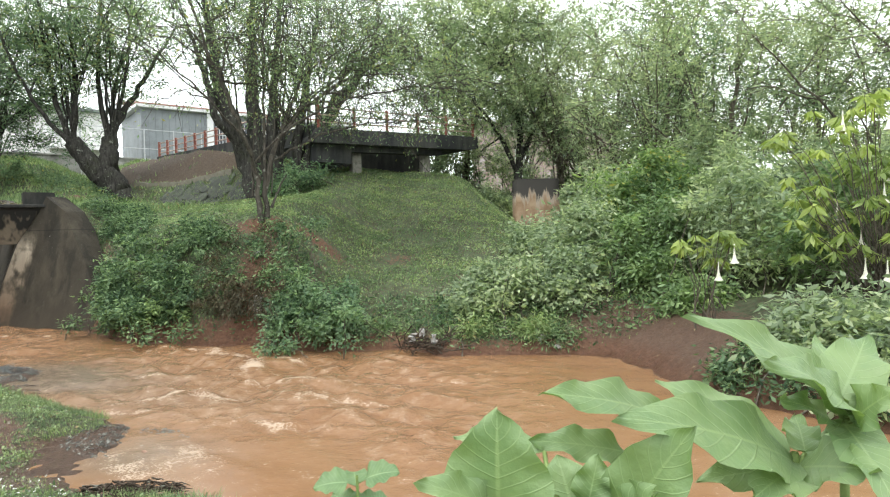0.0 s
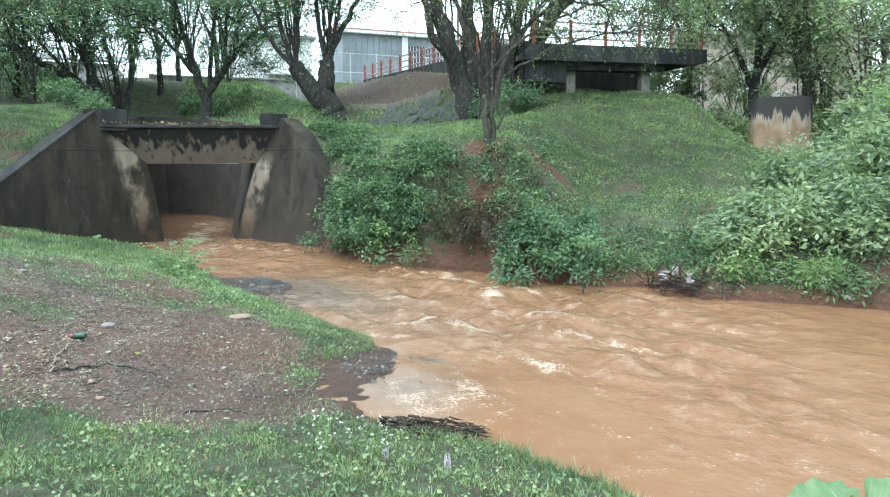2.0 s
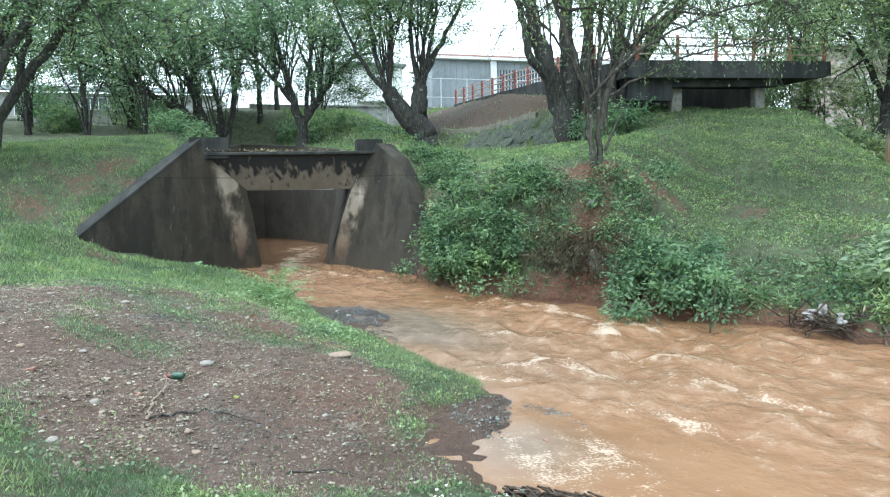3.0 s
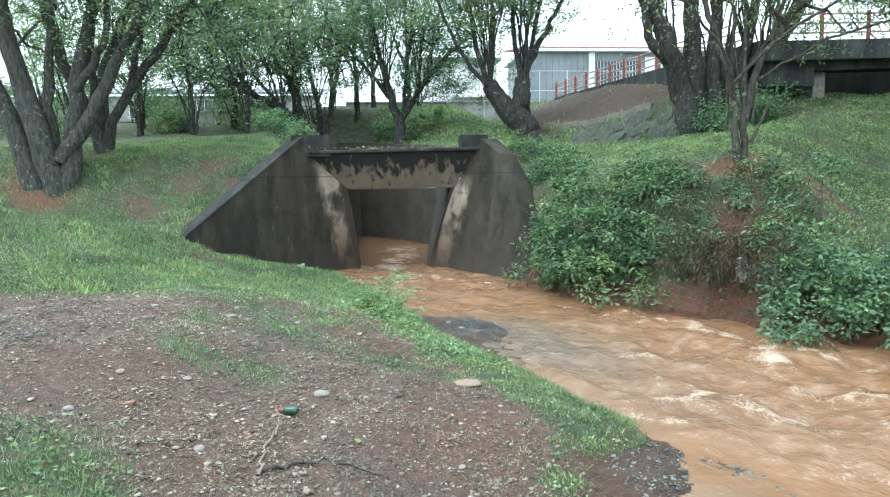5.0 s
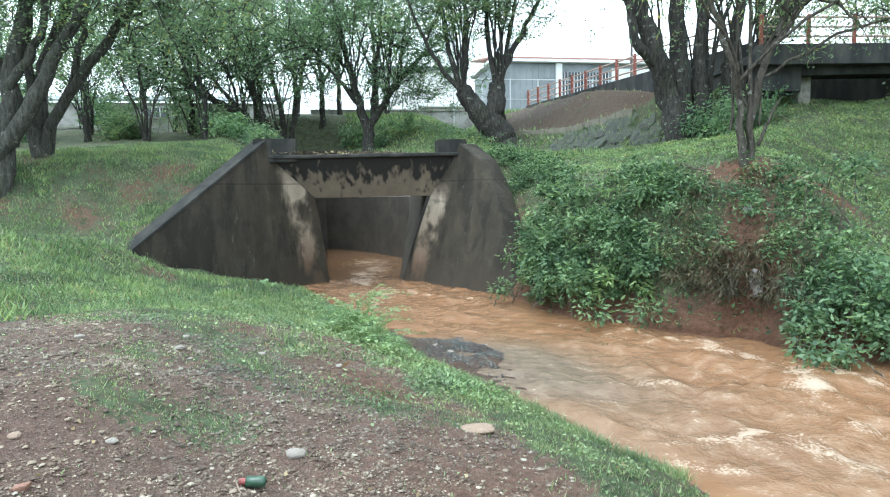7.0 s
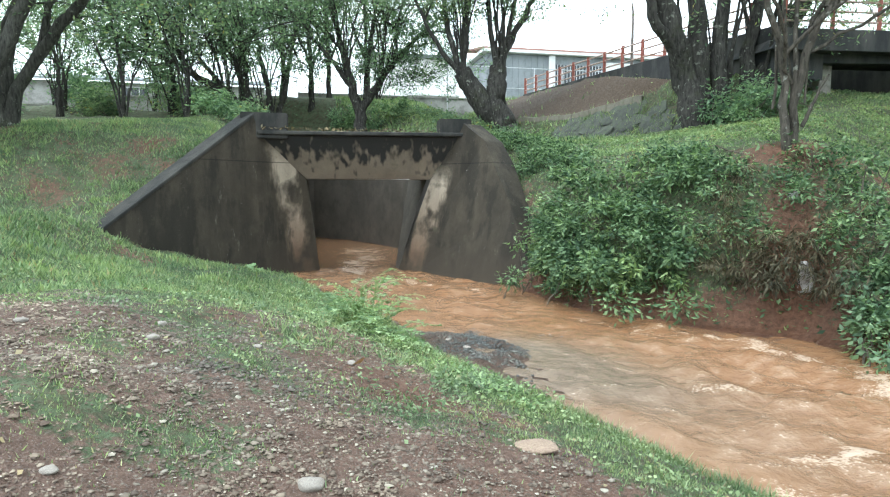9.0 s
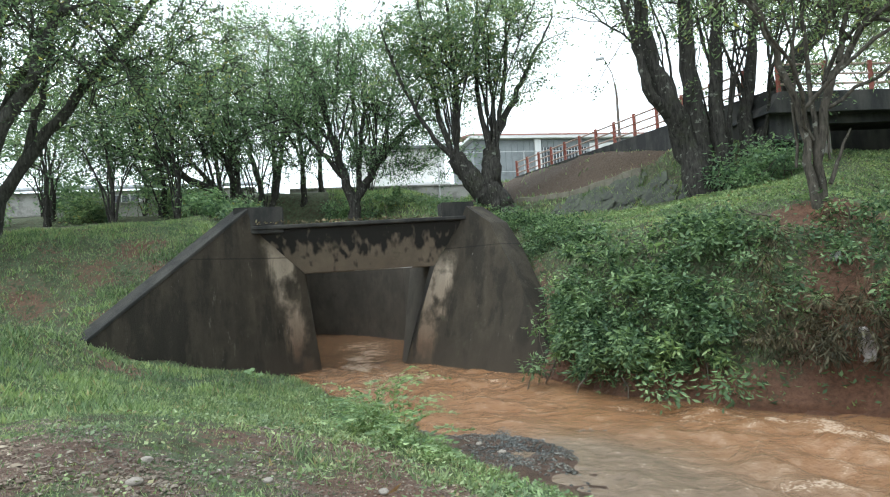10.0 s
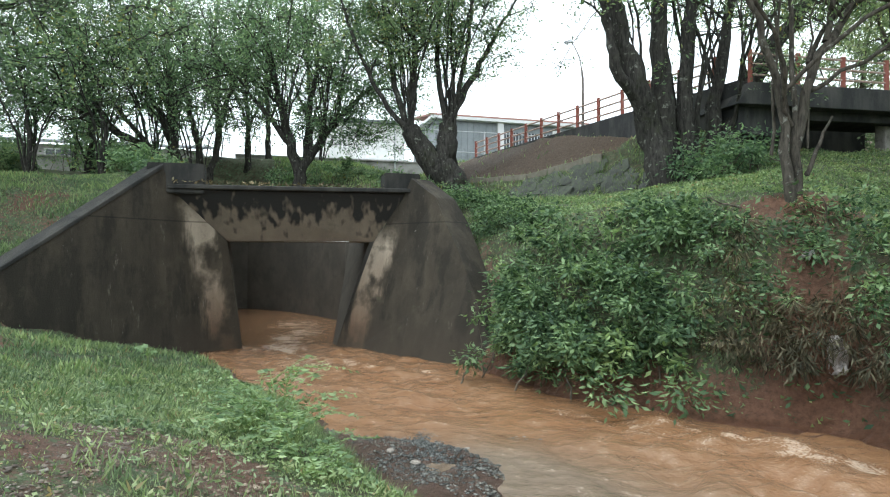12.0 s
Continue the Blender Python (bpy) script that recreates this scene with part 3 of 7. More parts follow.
def dirt_mask(x, y):
    """How bare the ground is, and how red and how wet."""
    u, n = local(x, y)
    dF, dN = away(FAR_BANK, x, y), away(NEAR_BANK, x, y)
    far = dF < dN
    wob = fbm(x * 0.9, y * 0.9, 21) * 0.8 + fbm(x * 3.1, y * 3.1, 22, 3) * 0.45
    edge = np.where(inside(DIRT, x, y), away(DIRT + DIRT[:1], x, y), -away(DIRT + DIRT[:1], x, y))
    bare = step(edge + wob * 0.9, -0.35, 0.35) * (1 - far)
    for cx, cy, rx, ry in ((-7.7, 7.35, 0.75, 0.55), (-8.2, 8.5, 0.5, 0.6), (-7.0, 6.3, 0.4, 0.4), (-6.5, 7.75, 0.5, 0.3), (-6.2, 4.2, 0.8, 0.45), (-7.5, 5.9, 0.45, 0.3), (-5.9, 8.1, 0.4, 0.25), (-8.9, 9.3, 0.45, 0.3), (-8.9, 7.7, 0.8, 0.45), (-9.8, 7.2, 0.7, 0.4), (-8.2, 6.6, 0.35, 0.3), (-4.95, 4.6, 0.3, 0.2)):
        bare = bare * (1 - 0.72 * np.exp(-((x - cx) / rx) ** 2 - ((y - cy) / ry) ** 2))
    red = np.zeros_like(x)
    for cx, cy, rx, ry, s in ((-4.3, 16.0, 0.9, 0.45, 1), (-3.1, 16.4, 0.9, 0.5, 0.9), (-4.2, 14.6, 0.75, 0.9, 1.1), (-20.8, 10.7, 1.5, 0.8, 1.1), (-21.4, 12.6, 1.0, 0.6, 0.75), (-18.1, 14.4, 0.8, 1.1, 0.7), (-18.0, 13.3, 0.9, 0.8, 0.6), (-16.2, 12.6, 0.5, 0.7, 1.0)) + ( (-19.2, 13.0, 1.0, 0.5, 0.45), (-10.8, 27.6, 2.2, 1.1, 0.9), (-17.0, 14.0, 1.2, 0.5, 0.6),
                             (-11.0, 22.6, 1.2, 0.5, 0.7), (-10.0, 17.6, 0.8, 1.0, 0.9), (-2.8, 15.2, 0.4, 0.7, 0.45), (-9.0, 8.2, 1.3, 0.3, 0.4), (-6.9, 8.4, 1.0, 0.5, 0.5), (-19.5, 16.5, 1.5, 0.7, 0.5), (-14.6, 11.4, 1.0, 0.6, 0.65), (-18.2, 12.0, 1.6, 0.6, 0.6), (-20.5, 14.2, 1.4, 0.6, 0.55), (-1.2, 17.6, 0.7, 0.4, 0.6), (0.6, 16.2, 0.6, 0.3, 0.5), (-12.2, 15.2, 0.5, 0.3, 0.5), (-4.9, 6.9, 1.0, 0.9, 0.45), (-6.6, 8.3, 1.1, 0.45, 0.6), (-8.1, 9.4, 0.9, 0.35, 0.6), (-13.4, 24.0, 1.6, 0.9, 0.85), (-12.0, 22.9, 1.3, 0.5, 0.6)):
        red = np.maximum(red, s * np.exp(-((x - cx) / rx) ** 2 - ((y - cy) / ry) ** 2))
    mud = step(x, 2.4, 3.2) * step(x, 6.5, 5.0) * step(dF, 2.2, 1.2) * far * (y > 7)
    foot = far * step(dF, 0.45, 0.1)
    edge = np.where(inside(BARE_BANK, x, y), 1, -1) * away(BARE_BANK + BARE_BANK[:1], x, y)
    bank = step(edge + wob * 0.3, -0.2, 0.25)
    edge = np.where(inside(SLATE_BANK, x, y), 1, -1) * away(SLATE_BANK + SLATE_BANK[:1], x, y)
    slate = np.maximum(step(edge + wob * 0.7, -0.3, 0.35), 0.5 * bank)
    soil = np.clip(np.maximum.reduce([bare, red, mud, 0.75 * foot, bank, 0.8 * slate]) + np.where(far, wob * 0.25, 0), 0, 1)
    damp = np.clip(np.maximum(step(dN, 0.5, 0.05) * (1 - far), np.exp(-((x + 3.9) / 0.9) ** 2 - ((y - 6.3) / 0.9) ** 2)), 0, 1)
    soil = np.where(inside(STREAM, x, y) | (away(NEAR_BANK, x, y) < 0.08), 1.0, soil)
    damp = np.where(inside(STREAM, x, y), 1.0, np.maximum(damp, 0.5 * mud))
    return soil, damp, np.clip(np.maximum.reduce([red, 0.9 * foot, 0.35 * bank, 0.3 * mud]) * (1 - slate), 0, 1), slate


# ---- ground: one sheet to the horizon ----
def spread(lo, hi, pitch, limit):
    """Grid lines: even between lo and hi, then wider and wider out to the limit."""
    core, out, s, d = list(np.arange(lo, hi, pitch)), [], pitch, 0.0
    while d < limit:
        s *= 1.16
        d += s
        out.append(d)
    return np.array([lo - q for q in out[::-1]] + core + [core[-1] + q for q in out])


gx, gy = spread(-21.0, 6.5, 0.15, 420), spread(2.0, 26.5, 0.15, 420)
X, Y = np.meshgrid(gx, gy, indexing="ij")
Z = height(X, Y)
soil, damp, red, slate = dirt_mask(X, Y)
i, j = np.meshgrid(np.arange(len(gx) - 1), np.arange(len(gy) - 1), indexing="ij")
w = len(gy)
F = np.stack([i * w + j, (i + 1) * w + j, (i + 1) * w + j + 1, i * w + j + 1], -1).reshape(-1, 4)
# the mouth of the culvert stays open
zc = Z.ravel()[F]
uc, nc = local(X.ravel()[F].mean(1), Y.ravel()[F].mean(1))
mouth = (np.abs(uc) < 2.7) & (nc > -3.9) & (nc < 0.2) & (zc.min(1) < 2.7) & (zc.max(1) > -0.15)
ground = new("ground", smooth(np_mesh("ground", np.stack([X, Y, Z], -1).reshape(-1, 3), F[~mouth], GROUND, (("soil", soil.ravel()), ("wet", damp.ravel()), ("red", red.ravel()), ("slate", slate.ravel())))))
tagged(ground, "grassy stream banks with trodden gravelly earth and red soil", "ground", kind="structure")

# ---- water: a sheet with standing waves, foam and a painted sky glint ----
wx, wy = np.arange(-24.0, 16.0, 0.11), np.arange(-6.0, 31.0, 0.11)
X, Y = np.meshgrid(wx, wy, indexing="ij")
u, n = local(X, Y)
tunnel = (u > -7) & (u < 3) & (n < 0) & (n > -17)
use = (inside(STREAM, X, Y) | (np.minimum(away(FAR_BANK, X, Y), away(NEAR_BANK, X, Y)) < 0.6) | tunnel)
bar = np.exp(-((X + 7.4) / 1.6) ** 2 - ((Y - 11.5) / 0.9) ** 2)
a = radians(-33)
S, Tt = X * math.cos(a) + Y * math.sin(a), -X * math.sin(a) + Y * math.cos(a)
rough_w = 0.12 + 0.88 * step(X, 2.4, -0.6) * step(X, -8.5, -5.0) * step(Y + 0.35 * X + fbm(X * 0.7, Y * 0.7, 41) * 1.5, 6.3, 7.9)
rough_w = np.maximum(rough_w, 0.62 * step(X, -7.0, -9.0))
rough_w = rough_w * (1 - 0.75 * bar)
shore = np.where(inside(STREAM, X, Y), np.minimum(away(FAR_BANK, X, Y), away(NEAR_BANK, X, Y)), 0.0)
rough_w = rough_w * (0.12 + 0.88 * step(shore, 0.05, 0.7))
wave = fbm(S * 0.8, Tt * 1.9, 31, 4) * 0.15 * rough_w + fbm(S * 2.2, Tt * 3.4, 33, 3) * 0.13 * rough_w
ledge = np.exp(-((X + 3.1) / 0.55) ** 2 - ((Y - 12.35) / 0.7) ** 2)
Zw = wave + 0.10 * ledge - 0.07 * np.exp(-((X + 2.45) / 0.5) ** 2 - ((Y - 11.9) / 0.8) ** 2)
# the last three spots paint the sky's glint on the pool, not foam
foam_glint = np.zeros_like(X)
for cx, cy, rs, rt, s, turn in ((-3.3, 11.95, 0.75, 0.2, 1.0, -75), (-3.0, 12.7, 0.7, 0.16, 0.95, -20), (-3.7, 13.05, 0.9, 0.2, 0.8, -30), (-4.6, 13.4, 1.0, 0.16, 0.62, -25), (-5.4, 13.75, 0.9, 0.12, 0.5, -20),
                               (-3.9, 9.75, 0.55, 0.14, 0.8, 35), (-3.0, 9.65, 0.5, 0.13, 0.7, -10), (-4.9, 11.2, 0.7, 0.12, 0.5, 20), (-1.85, 8.45, 0.5, 0.12, 0.58, -15), (-1.2, 9.5, 0.6, 0.12, 0.52, -20), (0.6, 10.6, 0.4, 0.08, 0.45, 0), (-2.3, 10.6, 0.6, 0.12, 0.55, 10), (-4.1, 9.0, 0.4, 0.1, 0.45, 0)) + (
                               (-6.5, 13.9, 1.2, 0.1, 0.4, -28), (-10.1, 16.0, 0.5, 0.15, 0.55, -35), (-12.4, 15.8, 0.9, 0.4, 0.5, -35), (-14.4, 17.7, 0.9, 0.4, 0.6, -50), (-15.0, 18.7, 1.2, 0.5, 0.7, -45), (-15.6, 20.0, 1.3, 0.6, 0.6, -55), (-17.0, 21.6, 1.6, 0.8, 0.55, -50), (-12.9, 16.6, 0.8, 0.25, 0.5, -30), (-11.6, 16.2, 0.7, 0.15, 0.5, -25), (-11.8, 14.6, 0.9, 0.2, 0.42, -35), (-2.6, 6.8, 0.55, 0.3, 0.46, -20), (-2.35, 7.25, 0.5, 0.25, 0.44, -40), (-3.3, 7.3, 0.4, 0.2, 0.4, -40)):
    b = radians(turn)
    p, q = (X - cx) * math.cos(b) + (Y - cy) * math.sin(b), -(X - cx) * math.sin(b) + (Y - cy) * math.cos(b)
    foam_glint = np.maximum(foam_glint, s * np.exp(-(p / rs) ** 2 - (q / rt) ** 2))
foam_glint = np.clip(foam_glint * (1 + 1.2 * fbm(X * 5, Y * 5, 61, 3)) + 0.22 * rough_w * step(wave, 0.03, 0.11), 0, 1)
shallow = np.clip(0.8 * np.exp(-((X + 6.2) / 2.0) ** 2 - ((Y - 10.7) / 0.9) ** 2) + 1.1 * np.exp(-((X + 7.2) / 1.5) ** 2 - ((Y - 11.6) / 1.0) ** 2) + 0.3 * np.exp(-((X + 4.0) / 1.8) ** 2 - ((Y - 9.4) / 0.8) ** 2) + 0.8 * np.exp(-((X + 3.0) / 0.7) ** 2 - ((Y - 7.2) / 0.6) ** 2), 0, 1)
i, j = np.meshgrid(np.arange(len(wx) - 1), np.arange(len(wy) - 1), indexing="ij")
w = len(wy)
F = np.stack([i * w + j, (i + 1) * w + j, (i + 1) * w + j + 1, i * w + j + 1], -1).reshape(-1, 4)
F = F[use.ravel()[F].all(1)]
keep = np.unique(F)
index = np.full(X.size, -1)
index[keep] = np.arange(len(keep))
water = new("water", smooth(np_mesh("water", np.stack([X, Y, Zw], -1).reshape(-1, 3)[keep], index[F], WATER, (("foam_glint", foam_glint.ravel()[keep]), ("shallow", shallow.ravel()[keep]), ("chop", (0.04 + 0.62 * rough_w).ravel()[keep])))))
tagged(water, "fast brown muddy stream with foamy ripples", "water", kind="structure")

# ---- culvert ----
CULVERT = Matrix(((UX[0], -NX[0], 0, ORIGIN[0]), (UX[1], -NX[1], 0, ORIGIN[1]), (0, 0, 1, 0), (0, 0, 0, 1)))


def un(points):
    """Points given as u, n, z in the culvert's own axes, x along and y back."""
    return [(u_, -n_, z_) for u_, n_, z_ in points]


def shifted(points, du, dn, dz=0.0):
    return [(u_ + du, n_ + dn, z_ + dz) for u_, n_, z_ in points]


culvert = thing("culvert", "old concrete culvert streaked with black algae, muddy water running out", "culvert", CULVERT)
head = [(-2.44, 0.0, 3.38), (2.36, 0.32, 3.40), (1.74, -0.30, 2.36), (-1.38, -0.62, 2.36)]
part("lintel", prism(un(head), un([(-2.44, -1.3, 3.38), (2.36, -1.3, 3.40), (1.74, -1.3, 2.36), (-1.38, -1.3, 2.36)]), 0.012), LINTEL, culvert, "sloping lintel with black drip stains")
part("coping", prism(un([(-2.50, 0.10, 3.384), (2.44, 0.43, 3.404), (2.44, 0.43, 3.50), (-2.50, 0.10, 3.48)]), un([(-2.50, -1.36, 3.384), (2.44, -1.36, 3.404), (2.44, -1.36, 3.50), (-2.50, -1.36, 3.48)]), 0.02), CAPPING, culvert, "dark slab edge littered with leaves")
wing = [(-2.44, 0.0, 3.38), (-2.58, 0.12, 3.86), (-5.25, 2.7, 1.25), (-5.3, 2.75, -0.5), (-1.0, -1.22, -0.5), (-1.38, -0.62, 2.37)]
part("wing_wall", prism(un(wing), un(shifted(wing, -0.34, -0.34)), 0.015), CONCRETE, culvert)
rim = [(-2.56, 0.14, 3.87), (-5.28, 2.76, 1.25), (-5.31, 2.79, 1.15), (-2.58, 0.16, 3.77)]
part("wing_coping", prism(un(rim), un(shifted(rim, -0.37, -0.37)), 0.008), CAPPING, culvert)
wing = [(2.36, 0.32, 3.40), (2.44, 0.41, 3.74), (2.52, 0.48, 3.64), (2.86, 0.9, 3.28), (3.08, 1.2, 2.72), (3.2, 2.0, 1.7), (3.45, 3.6, -0.5), (0.78, -0.80, -0.5), (1.74, -0.30, 2.36)]
part("wing_wall", prism(un(wing), un(shifted(wing, 0.55, -0.38)), 0.015), CONCRETE, culvert)
part("parapet", box(-2.88, -0.08, 3.3, -1.80, 0.42, 3.91, 0.02), CAPPING, culvert)
part("parapet", box(1.90, -0.2, 3.3, 2.70, 0.3, 3.86, 0.02), CAPPING, culvert)
part("lintel_edge", prism(un([(-0.2, -0.552, 2.356), (1.2, -0.35, 2.356), (1.2, -0.35, 2.376), (-0.2, -0.552, 2.376)]), un([(-0.2, -0.59, 2.356), (1.2, -0.39, 2.356), (1.2, -0.39, 2.376), (-0.2, -0.59, 2.376)])), PALE_TRIM, culvert, "pale chipped lower edge of the lintel")
for path, side in ((CHANNEL_RIGHT, 0.35), (CHANNEL_LEFT, -0.35)):
    lean = 1.0 if side > 0 else -0.35
    for k, ((a0, b0), (a1, b1)) in enumerate(zip(path, path[1:])):
        z0 = 2.4 if k == 0 else max(3.3, ground_z(*plan(a0 + side * 1.4, b0)) + 0.02)
        z1 = 3.3 if k == 0 else ground_z(*plan(a1 + side * 1.4, b1)) + 0.02
        f = [(a0, b0, -0.6), (a1, b1, -0.6), (a1, b1, z1), (a0 + lean * 0.95 * (k == 0), b0, z0)]
        part("channel_wall", prism(un(f), un(shifted(f, side, -0.35 * (k == 0 and side > 0)))), CHANNEL, culvert)

# ---- footbridge deck on piers, and its ramp ----
bridge = thing("footbridge", "dark concrete footbridge deck on short pale piers above the hill", "footbridge", CULVERT)
deck = [(10.5, 1.0, 5.78), (10.9, 1.0, 6.35), (18.55, 1.0, 6.56), (18.6, 1.0, 6.06), (17.9, 1.0, 5.96)]
part("deck", prism(un(deck), un(shifted(deck, 0, -2.6)), 0.015), DECK_CONCRETE, bridge)
rib = [(11.4, 0.6, 5.55), (11.4, 0.6, 5.84), (16.9, 0.6, 5.93), (16.9, 0.6, 5.72)]
part("girder", prism(un(rib), un(shifted(rib, 0, -0.35)), 0.01), DECK_CONCRETE, bridge)
for u0 in (12.95, 16.35):
    z0 = ground_z(*plan(u0, 0.05))
    part("pier", box(u0 - 0.2, -0.2, z0 - 0.5, u0 + 0.2, 0.1, 5.84, 0.02), PIER_CONCRETE, bridge)
back = [(10.0, -2.2, 4.2), (10.0, -2.2, 6.2), (18.3, -2.2, 6.4), (18.3, -2.2, 4.2)]
part("back_wall", prism(un(back), un(shifted(back, 0, -0.3))), DECK_CONCRETE, bridge)


def railing(label, A, B, n_posts, high, rails=3):
    """Square red posts with pale pipe rails along a line."""
    A, B = Vector(A), Vector(B)
    run = B - A
    rail = thing("railing", label, "railing", A, group="railings of the footbridge")
    for k in range(n_posts):
        p = run * (k / (n_posts - 1))
        part("post", box(p.x - 0.055, p.y - 0.055, p.z - 0.1, p.x + 0.055, p.y + 0.055, p.z + high + 0.05, 0.008), RED_PAINT, rail)
    for k in range(rails):
        zz = high * (0.28 + 0.68 * k / (rails - 1))
        V, Fq = tube([run * q + Vector((0, 0, zz)) for q in np.linspace(0, 1, 5)], [0.03] * 5, 6)
        part_mesh("rail", smooth(np_mesh("rail", V, Fq, PALE_PIPE)), rail)
    return rail


railing("faded red posts with pale pipe rails on the deck edge", (*plan(11.0, 0.85), 6.36), (*plan(18.4, 0.85), 6.56), 6, 0.78)
railing("faded red posts with pale pipe rails along the ramp", tuple(RAMP_TOP), tuple(RAMP_FOOT), 13, 0.8)
ramp_thing = thing("ramp", "grey concrete ramp edge beside the red railing", "ramp", Matrix.Translation(RAMP_TOP))
run = RAMP_FOOT - RAMP_TOP
side = np.array([run[1], -run[0], 0]) / math.hypot(run[0], run[1])
f, g = [[Vector(p + q) for p in (-side * 0.15 + [0, 0, -deep], -side * 0.15 + [0, 0, 0.02], side * 1.6 + [0, 0, 0.02], side * 1.6 + [0, 0, -deep])] for q, deep in ((run * -0.06, 1.3), (run, 0.35))]
part("slab", prism(f, g, 0.01), DECK_CONCRETE, ramp_thing)

# ---- lone pier in the bushes ----
px, py = 3.33, 24.9
pier = thing("old_pier", "round-edged old concrete pier, black on top and rusty below", "pier", (px, py, ground_z(px, py)))


def make_pier_skin():
    m, nt, b = shader("rusty_black_capped_concrete", 0.85, 0.25)
    v = coords(nt)
    sep = nt.nodes.new("ShaderNodeSeparateXYZ")
    nt.links.new(v, sep.inputs[0])
    mp = node(nt, "ShaderNodeMapping", Scale=(4, 4, 0.5))
    nt.links.new(v, mp.inputs["Vector"])
    runs = noise_at(nt, 1.4, 5, 0.7, mp.outputs[0])
    col = ramp(nt, noise_at(nt, 2.2, 6, 0.6, v), (0.35, (0.22, 0.135, 0.08)), (0.65, (0.38, 0.275, 0.185)))
    pale = calc(nt, "ADD", calc(nt, "MULTIPLY", calc(nt, "SUBTRACT", sep.outputs[2], top_z - 1.05), 0.9), calc(nt, "MULTIPLY", calc(nt, "SUBTRACT", runs, 0.5), 2.2))
    col = mix(nt, ramp(nt, pale, (0.1, 0.0), (0.4, 0.8)), col, (0.42, 0.37, 0.31))
    black = calc(nt, "ADD", calc(nt, "MULTIPLY", calc(nt, "SUBTRACT", sep.outputs[2], top_z - 0.68), 1.4), calc(nt, "MULTIPLY", calc(nt, "SUBTRACT", runs, 0.5), 2.4))
    col = mix(nt, ramp(nt, black, (0.0, 0.0), (0.2, 0.93)), col, (0.03, 0.03, 0.03))
    nt.links.new(col, b.inputs["Base Color"])
    bump(nt, b, noise_at(nt, 30, 5, 0.7, v), 0.4, 0.03)
    return m


top_z = 4.36 - ground_z(px, py)
PIER_SKIN = make_pier_skin()
bm = bmesh.new()
bmesh.ops.create_cone(bm, cap_ends=True, segments=28, radius1=0.90, radius2=0.87, depth=top_z + 0.6, matrix=pose(0, 0, (top_z - 0.6) / 2))
bmesh.ops.bevel(bm, geom=[e for e in bm.edges if all(v.co.z > top_z - 0.05 for v in e.verts)], offset=0.03, segments=2, affect="EDGES")
for v in bm.verts:
    a_ = math.atan2(v.co.y, v.co.x)
    v.co.x, v.co.y = v.co.x * max(abs(math.cos(a_)), 0.05) ** -0.55, v.co.y * 0.7 * max(abs(math.sin(a_)), 0.05) ** -0.55
shaft = part("shaft", bm, PIER_SKIN, pier)
shaft.location.z = 0

# ---- buildings on the rise behind ----
def window(name, u0, z0, wide, high, nf, parent, bars=0):
    """A recessed dark pane with a frame, at the front face nf of a wall."""
    win = part(name, box(u0 - 0.07, -nf - 0.05, z0 - 0.07, u0 + wide + 0.07, -nf + 0.04, z0 + high + 0.07, 0.01), PALE_TRIM, parent, "pale window frame")
    part("pane", box(u0, -nf - 0.075, z0, u0 + wide, -nf - 0.052, z0 + high), DARK_GLASS, win)
    for k in range(bars):
        uu = u0 + wide * (k + 1) / (bars + 1)
        part("glazing_bar", box(uu - 0.025, -nf - 0.095, z0, uu + 0.025, -nf - 0.077, z0 + high), PALE_TRIM, win)
    return win


# the row of houses, seen larger and farther than it was first laid out
FAR_ROW = CULVERT @ Matrix.Translation((-0.59, -15.87, 2.2)) @ Matrix.Diagonal((1.25, 1.25, 1.25, 1)) @ Matrix.Translation((0.59, 15.87, -2.2))
store = thing("warehouse", "low grey sheet-clad building with pale eaves and red roof", "building", FAR_ROW)
part("wall", box(10.8, 27.6, 5.5, 27.0, 34, 11.62), GREY_SHEET, store)
for k in range(18):
    part("cladding_sheet", box(10.82 + k * 0.46, 27.55, 8.0, 10.82 + k * 0.46 + 0.44, 27.597, 11.6), GREY_SHEET, store)
part("eave", box(10.4, 27.1, 11.62, 27.4, 34, 11.84, 0.02), PALE_TRIM, store)
part("roof", prism([(10.4, 27.1, 11.84), (27.4, 27.1, 11.84), (27.4, 34, 12.9), (10.4, 34, 12.9)], [(10.4, 27.1, 11.95), (27.4, 27.1, 11.95), (27.4, 34, 13.0), (10.4, 34, 13.0)]), RED_ROOF, store)
part("column", box(15.3, 27.35, 6.5, 15.75, 27.54, 11.6), PALE_TRIM, store)
part("gate", box(15.9, 27.50, 8.4, 19.4, 27.546, 11.0), DARK_GLASS, store, "dark barred gateway")
for k in range(15):
    part("gate_bar", box(15.95 + k * 0.24, 27.44, 8.4, 15.99 + k * 0.24, 27.48, 11.0), GALVANISED, store)
part("panel", box(19.6, 27.49, 8.4, 25.5, 27.55, 11.3), WHITE_WALL, store, "cream wall panel")

house = thing("white_house", "white two-storey house with a porch ledge and barred windows", "house", FAR_ROW)
part("wall", box(2.6, 25.0, 5.5, 8.05, 31, 10.5), WHITE_WALL, house)
part("ledge", box(4.9, 24.2, 8.05, 8.15, 25.0, 8.2, 0.01), PALE_TRIM, house, "porch ledge")
part("roof", box(2.3, 24.6, 10.5, 8.3, 31.2, 10.68, 0.02), GREY_SHEET, house, "thin grey sheet roof")
part("door", box(5.3, 24.95, 6.6, 6.1, 25.0, 7.95, 0.01), PALE_TRIM, house)
window("window", 6.35, 7.05, 0.75, 0.8, -25.0, house, 2)
